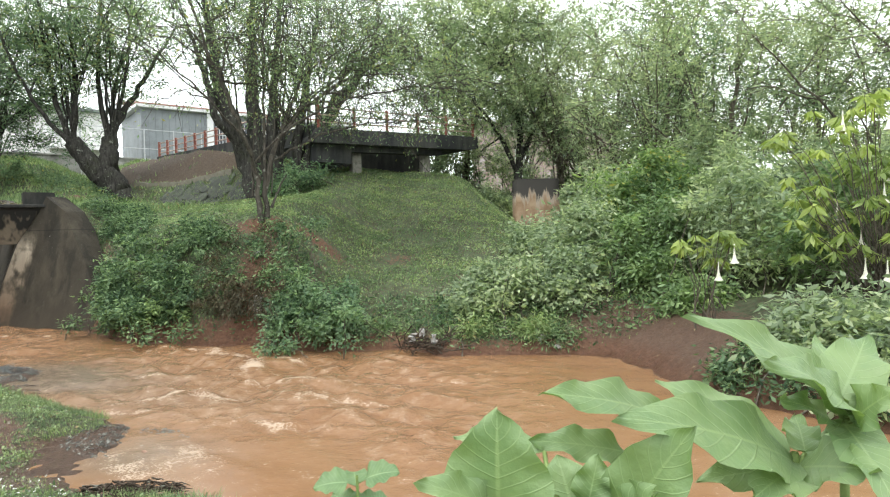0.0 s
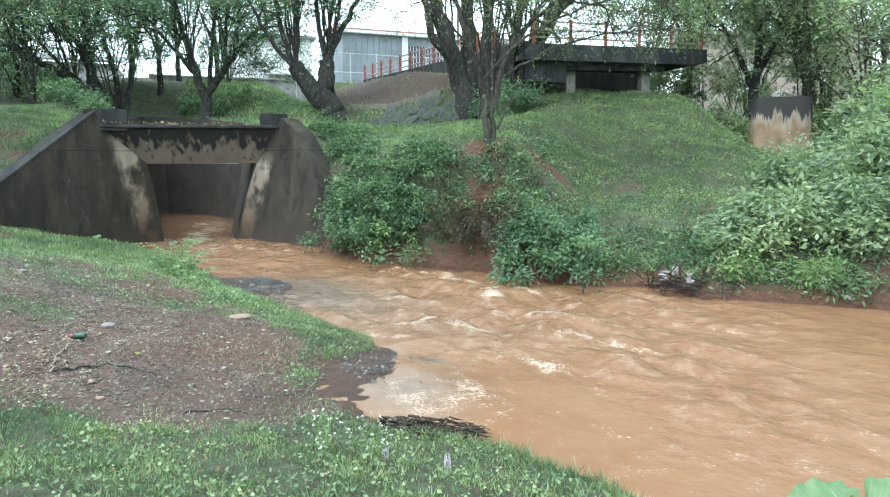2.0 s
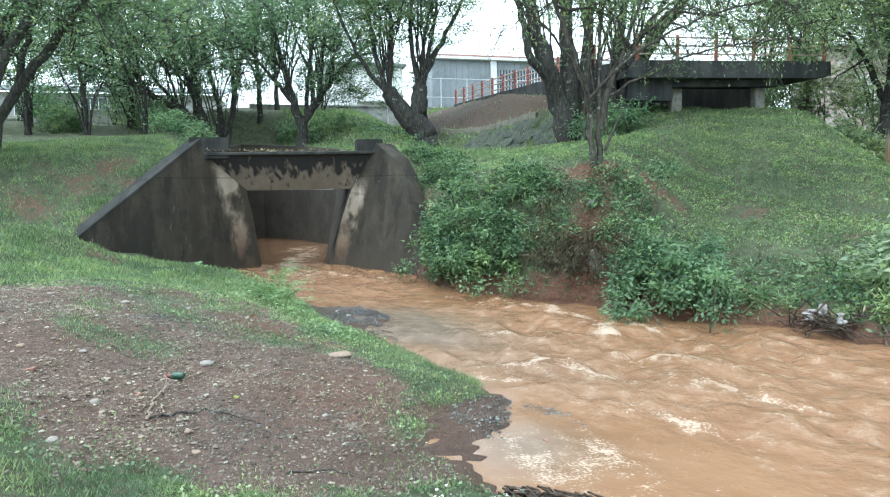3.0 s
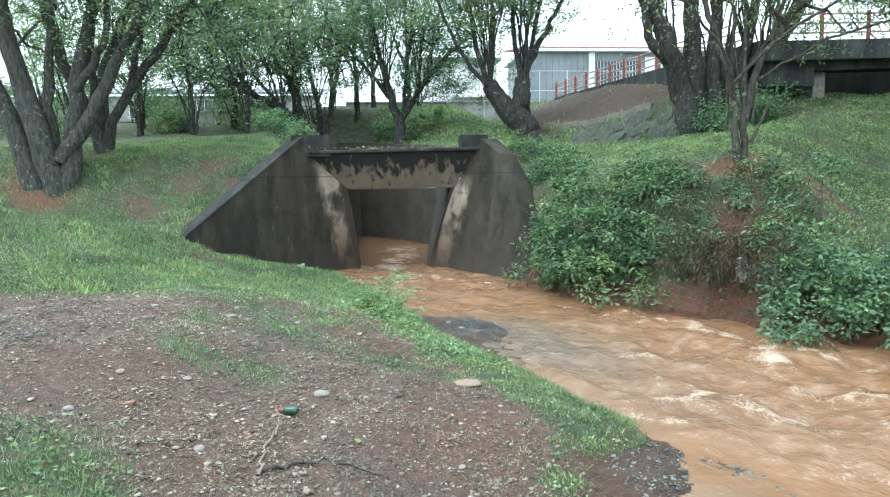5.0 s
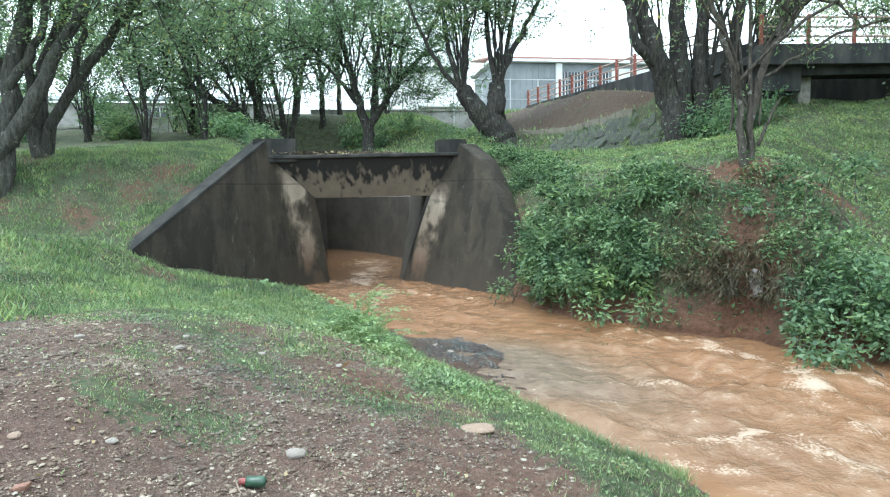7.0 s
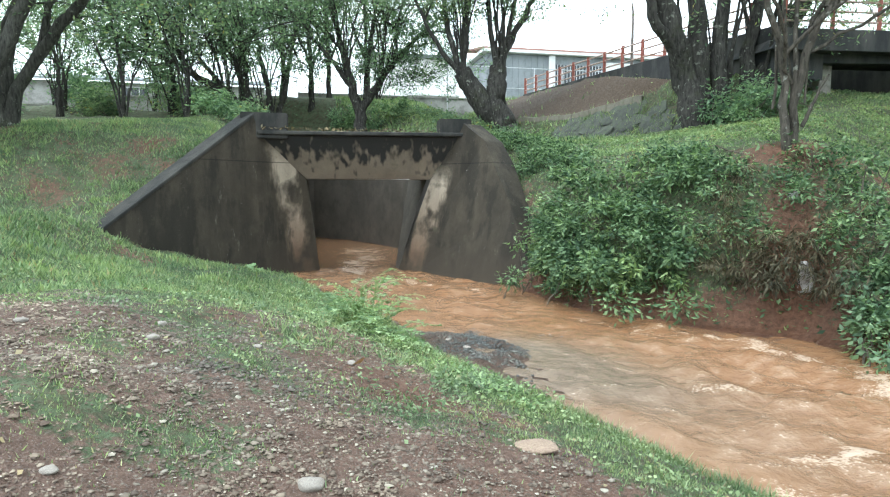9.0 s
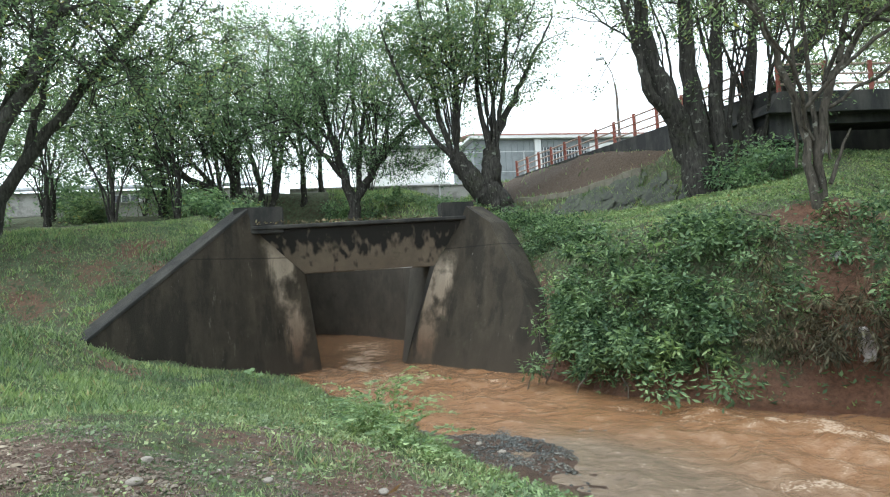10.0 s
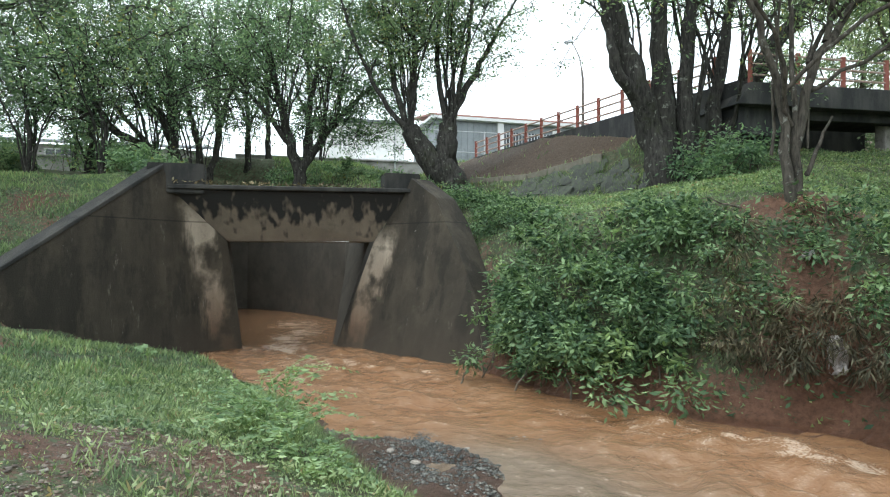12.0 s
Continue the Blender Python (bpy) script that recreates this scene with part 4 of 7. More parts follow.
window("window", 3.0, 6.95, 1.4, 0.85, -25.0, house, 1)

low_house = thing("low_house", "long grimy pale low house seen between the trees", "house", FAR_ROW)
part("wall", box(-40.0, 25.5, 5.0, -4.0, 31, 8.4), WALL_BLOCK, low_house)
part("roof", prism([(-40.5, 24.9, 8.4), (-3.6, 24.9, 8.4), (-3.6, 31.5, 9.6), (-40.5, 31.5, 9.6)], [(-40.5, 24.9, 8.52), (-3.6, 24.9, 8.52), (-3.6, 31.5, 9.7), (-40.5, 31.5, 9.7)]), GREY_SHEET, low_house)
for k in range(9):
    window("window", -38.0 + k * 3.7, 7.0, 1.4, 1.1, -25.5, low_house, 2)

pink = thing("pink_house", "pale pink rendered house behind the trees", "house", (6.5, 44.0, 6.5))
PINK = plain("pink_render", (0.38, 0.29, 0.255), (0.46, 0.36, 0.32), 0.9, 0.85, 0.2, 20, dirt=(0.62, 0.60, 0.58))
part("wall", box(-5.5, 0, -1.5, 4.5, 6, 3.3), PINK, pink)
part("roof", box(-5.8, -0.4, 3.3, 4.8, 6.2, 3.5, 0.02), PALE_TRIM, pink)
part("door", box(-2.6, -0.06, -0.5, -1.6, -0.003, 1.6, 0.01), WHITE_WALL, pink, "whitewashed door")
part("window", box(0.4, -0.06, 0.6, 1.8, -0.003, 1.7, 0.01), DARK_GLASS, pink)

wall_low = thing("boundary_wall", "low grimy boundary wall with capping below the houses", "wall", CULVERT)
for u0, u1, z1 in ((-40.0, -14.0, 6.4), (-14.0, -2.0, 6.95), (-2.0, 10.3, 7.4)):
    part("panel", box(u0, 21.0, 4.5, u1 - 0.02, 21.25, z1, 0.01), WALL_BLOCK, wall_low)
    part("capping", box(u0, 20.93, z1 + 0.002, u1 - 0.02, 21.32, z1 + 0.09, 0.01), WALL_BLOCK, wall_low)

fence = thing("pipe_fence", "galvanised pipe fence with wire mesh before the warehouse", "fence", CULVERT)
for k in range(7):
    V, Fq = tube([(6.2 + k * 1.7, 19.5, 6.2), (6.2 + k * 1.7, 19.5, 9.1)], [0.035, 0.035], 6)
    part_mesh("post", smooth(np_mesh("post", V, Fq, GALVANISED)), fence)
for zz in (7.9, 9.05):
    V, Fq = tube([(6.2, 19.5, zz), (16.4, 19.5, zz)], [0.025, 0.025], 6)
    part_mesh("rail", smooth(np_mesh("rail", V, Fq, GALVANISED)), fence)

lamp = thing("street_lamp", "thin dark street lamp pole with a bent arm", "street lamp", (-11.9, 38.3, ground_z(-11.9, 38.3)))
DARK_STEEL = plain("dark_pole_steel", (0.10, 0.08, 0.07), (0.16, 0.13, 0.115), 3, 0.6, 0.1)
V, Fq = tube([(0, 0, -0.3), (0, 0, 3), (0, 0, 5.6), (-0.05, 0, 6.1)], [0.09, 0.08, 0.06, 0.05], 8)
part_mesh("pole", smooth(np_mesh("pole", V, Fq, DARK_STEEL)), lamp)
V, Fq = tube([(-0.05, 0, 6.05), (-0.15, 0, 6.7), (-0.45, 0, 7.4), (-0.6, 0, 7.6)], [0.035, 0.03, 0.028, 0.025], 6)
part_mesh("arm", smooth(np_mesh("arm", V, Fq, DARK_STEEL)), lamp)
part("lantern", box(-0.95, -0.1, 7.55, -0.5, 0.1, 7.68, 0.03), GALVANISED, lamp)


# ---- trees ----
def bend(points, k=7, wob=0.06, r=rng):
    """A crooked limb through the given points."""
    P = np.asarray(points, float)
    d = np.r_[0, np.cumsum(np.linalg.norm(np.diff(P, axis=0), axis=1))]
    s = np.linspace(0, d[-1], max(k, 3))
    Q = np.stack([np.interp(s, d, P[:, c]) for c in range(3)], 1)
    S = Q.copy()
    for _ in range(2):
        S[1:-1] = (S[:-2] + 2 * S[1:-1] + S[2:]) / 4
    S[1:-1] += r.normal(size=S[1:-1].shape) * wob
    return S


def tree(label, at, limbs, bark, leaf, seed, boughs=6, twigs=6, leaves=26, leaf_size=0.13, reach=(1.2, 2.6), up=0.35, start=0.35, low=0.0, aspect=0.4, name="tree", droop=0.25, sink=0.25, girth=0.8, canopy=(), grow=1.0):
    """A tree of given main limbs (x along the headwall, y back, z up), with boughs, twigs and leaves grown on them."""
    r = np.random.default_rng(seed)
    x0, y0 = at
    base = Matrix(((UX[0], -NX[0], 0, x0), (UX[1], -NX[1], 0, y0), (0, 0, 1, ground_z(x0, y0)), (0, 0, 0, 1)))
    ob = thing(name, label, "tree", base)
    wood, tips, dirs = [], [], []
    spine = []
    for pts, r0, r1 in limbs:
        pts = [tuple(c * grow for c in p) for p in pts]
        pts = [(*p[:2], p[2] - sink) if q == 0 and p[2] <= 0.05 else p for q, p in enumerate(pts)]
        span = np.linalg.norm(np.diff(np.array(pts), axis=0), axis=1).sum()
        L = bend(pts, 5 + 3 * len(pts), (0.02 + r0 * 0.06) * min(1.0, span / 4), r)
        rad = np.linspace(r0, r1, len(L)) * girth
        if pts[0][2] <= 0.05:
            rad[:2] *= (1.2, 1.07)
        rad *= 1 + np.convolve(r.normal(size=len(L) + 2), [0.3, 0.4, 0.3], "valid") * 0.07 * min(1.0, span / 3)
        wood.append(tube(L, rad, 10 if r0 > 0.12 else 7))
        spine.append(L[len(L) // 3:])
        length = np.linalg.norm(np.diff(L, axis=0), axis=1).sum()
        for b in range(max(2, int(boughs * 1.45 * length / 4))):
            t = r.uniform(start, 1.0) if b else 1.0
            k = min(int(t * (len(L) - 1)), len(L) - 2)
            p = L[k] + (L[k + 1] - L[k]) * (t * (len(L) - 1) - k)
            if p[2] < low:
                continue
            d = (L[k + 1] - L[k]) / (np.linalg.norm(L[k + 1] - L[k]) + 1e-9)
            g = d * 0.8 + r.normal(size=3) * 0.75 + [0, 0, up]
            g /= np.linalg.norm(g)
            ln = r.uniform(*reach)
            B = bend([p, p + g * ln * 0.5 + [0, 0, 0.08 * ln], p + g * ln + [0, 0, -0.05 * ln]], 7, 0.05, r)
            rb = min(np.interp(t, [0, 1], [r0, r1]) * 0.6, 0.05)
            wood.append(tube(B, np.linspace(rb, 0.008, 7), 4))
            for q in range(twigs):
                s = r.uniform(0.25, 1.0)
                kk = min(int(s * 6), 5)
                c = B[kk] + (B[kk + 1] - B[kk]) * (s * 6 - kk)
                h = g * 0.6 + r.normal(size=3) * 0.7 + [0, 0, 0.1]
                h /= np.linalg.norm(h)
                tl = r.uniform(0.35, 0.95)
                e = c + h * tl + [0, 0, -droop * 0.3 * tl]
                wood.append(tube([c, e], [0.010, 0.004], 3))
                m = max(3, int(leaves * 1.7 * r.uniform(0.5, 1.4)))
                f = r.uniform(0.1, 1.1, m)[:, None]
                tips.append(c + (e - c) * f + r.normal(size=(m, 3)) * [0.13, 0.13, 0.09])
                dirs.append(np.repeat(h[None], m, 0))
    # fine branches that fill the airy crown, each grown from the nearest wood there is
    goals = []
    for cx, cy, cz, rx, ry, rz, n in canopy:
        q = r.normal(size=(n, 3))
        q *= (r.uniform(0, 1, n) ** 0.4 / np.linalg.norm(q, axis=1))[:, None]
        goals.append(np.array([cx, cy, cz]) + q * [rx, ry, rz])
    if goals:
        goals = np.concatenate(goals)
        spine = np.concatenate(spine)
        near_ = np.array([np.linalg.norm(spine - e, axis=1).min() for e in goals])
        for e in goals[np.argsort(near_)]:
            far_ = np.linalg.norm(spine - e, axis=1) + 0.9 * np.clip(spine[:, 2] - e[2] + 0.3, 0, 9)
            a = spine[np.argmin(far_)]
            ln = np.linalg.norm(e - a)
            B = bend([a, (a + e) / 2 + [0, 0, 0.14 * ln], e], 5, 0.05 + 0.05 * ln, r)
            wood.append(tube(B, np.linspace(0.012 + 0.008 * ln, 0.006, 5), 3))
            spine = np.concatenate([spine, B[2:]])
            g = (e - a) / (ln + 1e-6)
            for q_ in range(twigs):
                s = r.uniform(max(0.1, 1 - 1.6 / (ln + 0.1)), 1.0)
                kk = min(int(s * 4), 3)
                c = B[kk] + (B[kk + 1] - B[kk]) * (s * 4 - kk)
                h = g * 0.5 + r.normal(size=3) * 0.8
                h /= np.linalg.norm(h)
                tip = c + h * r.uniform(0.3, 0.9) + [0, 0, -droop * 0.25]
                if q_ % 2:
                    wood.append(tube([c, tip], [0.009, 0.004], 3))
                m = max(3, int(leaves * r.uniform(0.5, 1.4)))
                f = r.uniform(0.1, 1.1, m)[:, None]
                tips.append(c + (tip - c) * f + r.normal(size=(m, 3)) * [0.13, 0.13, 0.1])
                dirs.append(np.repeat(h[None], m, 0))
    part_mesh("trunk", smooth(np_mesh("trunk", *gather(wood), bark)), ob)
    P, D = np.concatenate(tips), np.concatenate(dirs)
    tagged(part_mesh("crown", np_mesh("crown", *leaf_cards(P, leaf_size, aspect, droop, r, D * 0.7), leaf), ob), kind="stuff")
    return ob


def sprout(at, n, lean, tall, r0, seed, spread=0.5):
    """A sheaf of thin upright stems from one place."""
    r = np.random.default_rng(seed)
    out = []
    for _ in range(n):
        dx, dy, h = lean[0] * tall + r.normal() * spread, lean[1] * tall + r.normal() * spread, tall * r.uniform(0.7, 1.15)
        p = np.array(at) + r.normal(size=3) * [0.12, 0.12, 0.05]
        out.append(([tuple(p), tuple(p + [dx * 0.25, dy * 0.25, h * 0.45]), tuple(p + [dx, dy, h])], r0 * r.uniform(0.6, 1.2), 0.015))
    return out


# pollarded fat tree behind the culvert
tree("stout pollarded tree with a forked black trunk and upright shoots", (-14.0, 26.1),
     [([(0.25, 0, 0), (0.0, 0, 0.6), (-0.45, 0.05, 1.15)], 0.62, 0.52), ([(-0.4, 0.05, 0.8), (-1.0, 0.1, 1.6), (-1.4, 0.1, 2.2)], 0.44, 0.33), ([(-0.2, 0, 0.7), (-0.12, -0.1, 1.6), (-0.05, 0, 2.4)], 0.44, 0.30)] + [
      ([(-1.4, 0.1, 2.1), (-1.9, 0.2, 3.6), (-2.3, 0.3, 6.6), (-2.4, 0.3, 8.6)], 0.12, 0.03), ([(-1.35, 0.1, 2.1), (-1.2, 0.0, 4.2), (-1.4, 0.3, 8.8)], 0.12, 0.03), ([(-0.05, 0, 2.3), (0.5, 0, 3.6), (1.7, 0.2, 5.6), (2.8, 0.2, 7.6)], 0.15, 0.03),
      ([(-0.1, 0, 2.3), (-0.4, 0.3, 4.6), (-0.1, 0.3, 8.8)], 0.12, 0.03), ([(0.2, 0, 3.0), (0.7, 0, 5.2), (1.0, 0.2, 8.6)], 0.10, 0.03), ([(-1.45, 0.1, 2.1), (-2.3, 0, 3.0), (-3.3, 0, 4.9), (-3.9, 0.1, 7.0)], 0.10, 0.03)]
     + sprout((-1.4, 0.1, 2.1), 9, (-0.06, 0.03), 5.6, 0.045, 3, 0.9) + sprout((-0.05, 0, 2.3), 10, (0.12, 0.03), 5.6, 0.045, 4, 1.0),
     BARK_DARK, LEAF_TREE, 11, 3, 5, 14, 0.13, (0.6, 1.6), 0.3, 0.35, 2.6, girth=1.0, canopy=[(-0.4, 0.2, 6.4, 3.8, 2.2, 2.8, 180), (-0.6, 0.2, 9.4, 4.2, 2.2, 1.6, 70), (-3.4, 0.2, 6.0, 1.6, 1.4, 2.2, 40)])
# dark leaning tree and its neighbour
tree("dark many-stemmed tree leaning over the lawn", plan(-3.35, -12.3),
     [([(0, 0, 0), (-0.5, 0, 0.7), (-1.4, -0.1, 1.5), (-2.9, -0.3, 2.4), (-5.2, -0.6, 3.4)], 0.32, 0.06), ([(0.1, 0, 0), (-0.4, 0.1, 1.2), (-1.0, 0, 2.8), (-2.2, 0, 5.2)], 0.24, 0.05), ([(0.3, 0.2, 0), (0.35, 0.2, 1.6), (-0.1, 0.3, 3.6), (-0.4, 0.4, 6.5)], 0.20, 0.04),
      ([(-1.0, 0, 1.2), (-2.2, -0.2, 2.6), (-3.4, -0.2, 4.4)], 0.16, 0.04), ([(0.5, 0.2, 0), (1.0, 0.2, 1.8), (1.3, 0.3, 3.5), (2.2, 0.3, 6.0)], 0.19, 0.04), ([(-2.6, -0.3, 2.2), (-3.4, -0.6, 3.6), (-3.6, -0.8, 5.4)], 0.10, 0.03)] + sprout((0.3, 0.2, 0), 7, (0.05, 0.05), 5.8, 0.06, 8, 1.2) + sprout((-1.4, -0.1, 1.5), 8, (-0.25, 0), 4.6, 0.045, 21, 1.2) + sprout((-2.9, -0.3, 2.4), 7, (-0.3, 0), 3.8, 0.04, 22, 1.3),
     BARK_DARK, LEAF_DARK, 12, 4, 5, 11, 0.122, (1.2, 3.0), 0.12, 0.3, 1.2, canopy=[(-3.2, 0, 4.8, 4.8, 2.4, 2.6, 190), (-0.5, 0, 6.8, 4.2, 2.6, 2.6, 120), (-5.6, -0.4, 4.6, 2.6, 1.8, 1.8, 60)])
# slim straight trees on the rise between them
for k, (u0, n0) in enumerate(((-2.6, -16.0), (-1.3, -15.2), (-0.4, -17.5), (1.6, -18.5), (-4.6, -16.5))):
    tree("slim straight dark tree on the rise behind", plan(u0, n0), [([(0, 0, 0), (0.05, 0, 2.2), (-0.1, 0, 4.6), (0.1, 0, 8.0)], 0.17, 0.04), ([(0, 0, 1.6), (0.7, 0.1, 3.4), (1.2, 0.2, 6.0)], 0.09, 0.03), ([(0, 0, 2.0), (-0.7, 0.1, 3.8), (-1.2, 0.2, 6.4)], 0.09, 0.03)] + sprout((0, 0, 0), 3, (0.02, 0), 4.5, 0.05, 44 + k, 0.7),
         BARK_DARK, LEAF_TREE, 160 + k, 3, 5, 8, 0.14, (0.9, 2.0), 0.15, 0.2, 0.9, canopy=[(0, 0, 6.0, 2.6, 1.8, 3.2, 70)])
tree("dark forked tree spreading over the culvert", (-20.0, 25.5),
     [([(0, 0, 0), (0.1, 0, 1.0), (-0.2, 0, 1.7), (-0.6, 0, 3.2), (-1.2, 0, 6.0)], 0.34, 0.05), ([(0.1, 0, 0.9), (0.7, 0, 2.0), (1.8, 0.1, 3.4), (3.4, 0.2, 4.9)], 0.26, 0.05), ([(0.3, 0, 1.5), (0.5, 0.3, 3.4), (0.9, 0.4, 6.4)], 0.14, 0.04),
      ([(1.5, 0.1, 3.0), (1.7, 0.1, 4.8), (2.3, 0.3, 7.0)], 0.10, 0.03), ([(-0.3, 0, 2.0), (-1.6, -0.2, 3.6), (-3.0, -0.3, 5.2)], 0.13, 0.03)] + sprout((1.1, 0, 2.6), 8, (0.25, 0), 4.8, 0.045, 23, 1.3) + sprout((-0.4, 0, 2.2), 7, (-0.12, 0), 5.0, 0.045, 24, 1.2),
     BARK_DARK, LEAF_DARK, 13, 4, 5, 12, 0.128, (1.2, 2.9), 0.12, 0.35, 1.4, canopy=[(0.6, 0, 5.8, 4.2, 2.4, 3.0, 170), (3.6, 0.1, 3.6, 2.4, 1.6, 1.6, 80), (-2.6, 0, 4.0, 2.2, 1.6, 2.0, 60), (1.4, -0.4, 2.6, 1.8, 1.0, 1.0, 40)])
# great tree beside the ramp
tree("massive old tree with several fluted trunks", (-6.5, 22.3),
     [([(0, 0, 0), (-0.35, 0, 1.2), (-0.9, 0, 2.4), (-1.4, 0, 3.8), (-1.7, 0.2, 6.8)], 0.46, 0.08), ([(0.15, 0.2, 0), (-0.1, 0.1, 1.6), (-0.2, 0.1, 3.2), (0.0, 0.2, 7.0)], 0.42, 0.08), ([(0.55, 0.1, 0), (0.4, 0, 1.6), (0.55, 0, 3.4), (1.0, 0.2, 7.2)], 0.28, 0.06),
      ([(1.7, 0.3, 0), (2.0, 0.2, 1.6), (2.7, 0, 3.2), (4.1, -0.2, 5.0), (5.6, -0.3, 6.6)], 0.40, 0.08), ([(1.5, 0.4, 0), (1.5, 0.3, 1.8), (1.9, 0.3, 3.8), (2.6, 0.4, 7.2)], 0.26, 0.05), ([(-0.6, 0, 1.9), (-1.5, -0.2, 2.5), (-1.7, -0.2, 3.4), (-2.4, -0.3, 5.6)], 0.20, 0.04)]
     + sprout((0.8, 0.3, 0.2), 8, (0.05, 0), 6.6, 0.06, 5, 1.2) + sprout((1.9, 0.4, 0.2), 8, (0.12, 0), 6.8, 0.07, 26, 1.3) + sprout((2.4, 0.2, 2.0), 6, (0.2, 0), 5.0, 0.045, 6, 1.2) + sprout((-0.9, 0, 2.4), 6, (-0.2, 0), 4.6, 0.045, 25, 1.0),
     BARK_DARK, LEAF_TREE, 14, 3, 5, 9, 0.112, (1.2, 2.6), 0.2, 0.5, 3.8, girth=0.92, canopy=[(0.6, 0.1, 6.8, 5.2, 2.6, 2.2, 125), (3.4, 0.1, 6.4, 3.2, 2.0, 2.2, 85), (2.8, -0.5, 2.8, 1.2, 0.8, 1.2, 18), (0.6, 0.1, 4.8, 4.2, 2.0, 0.8, 24), (4.8, -0.2, 5.8, 2.2, 1.6, 1.6, 30), (5.0, 0.5, 8.0, 3.2, 2.0, 1.8, 60)])
# slender tree on the bank's edge
tree("slender pale-barked tree of several stems with feathery leaves", (-4.38, 16.1),
     [([(0, 0, 0), (-0.1, 0, 0.8), (-0.25, 0, 1.6), (-0.75, 0, 2.9), (-1.3, 0.1, 4.2), (-1.9, 0.2, 6.2)], 0.10, 0.03), ([(0.1, 0.05, 0), (0.1, 0, 0.9), (0.3, -0.05, 1.8), (0.8, -0.1, 2.6), (1.9, -0.2, 3.5), (3.6, -0.3, 4.4)], 0.11, 0.03),
      ([(0.05, 0, 0.7), (0.15, 0.1, 1.8), (0.2, 0.2, 3.4), (0.3, 0.2, 6.0)], 0.06, 0.025)] + [([(0.2, -0.05, 0.3), (0.45, -0.1, 0.9), (0.62, -0.1, 1.15)], 0.05, 0.02)] + [([(0.5, -0.1, 2.2), (1.2, 0.2, 3.6), (2.0, 0.3, 5.6)], 0.06, 0.02),
      ([(-0.2, 0, 1.4), (0.6, -0.6, 2.4), (2.0, -1.0, 3.1), (4.0, -1.2, 3.6), (6.0, -1.2, 3.7)], 0.05, 0.015), ([(0.0, 0, 1.0), (-0.6, -0.4, 2.0), (-1.8, -0.8, 3.0), (-3.0, -1.0, 3.8)], 0.05, 0.015), ([(0.3, 0, 1.9), (1.5, 0.4, 3.2), (3.4, 0.8, 4.6), (5.2, 0.9, 5.4)], 0.05, 0.015), ([(0.3, -0.05, 1.5), (1.2, -0.4, 2.1), (2.4, -0.8, 2.5), (4.2, -1.0, 2.7)], 0.045, 0.012)] + sprout((0.05, 0, 0.6), 3, (0.0, 0.02), 4.8, 0.03, 9, 0.8),
     BARK_SLIM, LEAF_SLIM, 15, 5, 6, 8, 0.1, (1.0, 2.4), -0.02, 0.45, 2.0, 0.3, droop=0.6, girth=0.74, canopy=[(0.6, 0, 5.2, 4.0, 2.2, 1.8, 85), (0.9, 0, 3.4, 2.7, 1.6, 0.8, 42), (3.4, -0.5, 4.2, 2.6, 1.2, 1.1, 80), (4.8, 0.2, 5.0, 2.8, 1.4, 1.3, 85), (3.2, -0.7, 3.0, 2.4, 0.8, 0.7, 26)])
# cluster at the left of the lawn
tree("tall mossy tree with leaning limbs over the lawn", (-21.2, 12.7),
     [([(0.1, 0, 0), (-0.25, 0, 0.9), (-0.65, 0, 1.9), (-1.1, 0.1, 3.4), (-1.4, 0.2, 6.0)], 0.20, 0.06), ([(0.1, 0.1, 0), (0.2, 0, 0.7), (0.7, 0, 1.4), (1.5, 0, 2.5), (2.5, -0.1, 3.7), (3.6, -0.2, 5.2)], 0.17, 0.04), ([(0, 0.2, 0), (-0.05, 0.2, 1.4), (0.5, 0.2, 2.8), (1.1, 0.2, 4.0), (1.5, 0.2, 6.2)], 0.19, 0.05),
      ([(0.6, 0, 1.3), (1.0, 0.1, 2.6), (1.2, 0.2, 4.4)], 0.10, 0.03), ([(-0.1, 0.1, 0.6), (-0.2, 0.3, 2.6), (0.1, 0.3, 6.4)], 0.14, 0.04)],
     BARK_MOSS, LEAF_TREE, 16, 4, 6, 9, 0.115, (1.2, 2.6), 0.15, 0.5, 3.3, girth=1.05, grow=1.3, canopy=[(2.4, 0, 6.2, 4.6, 2.6, 2.2, 210), (4.5, 0, 4.6, 2.6, 1.6, 1.6, 90), (1.0, 0.5, 7.6, 5.0, 2.4, 1.6, 80)])
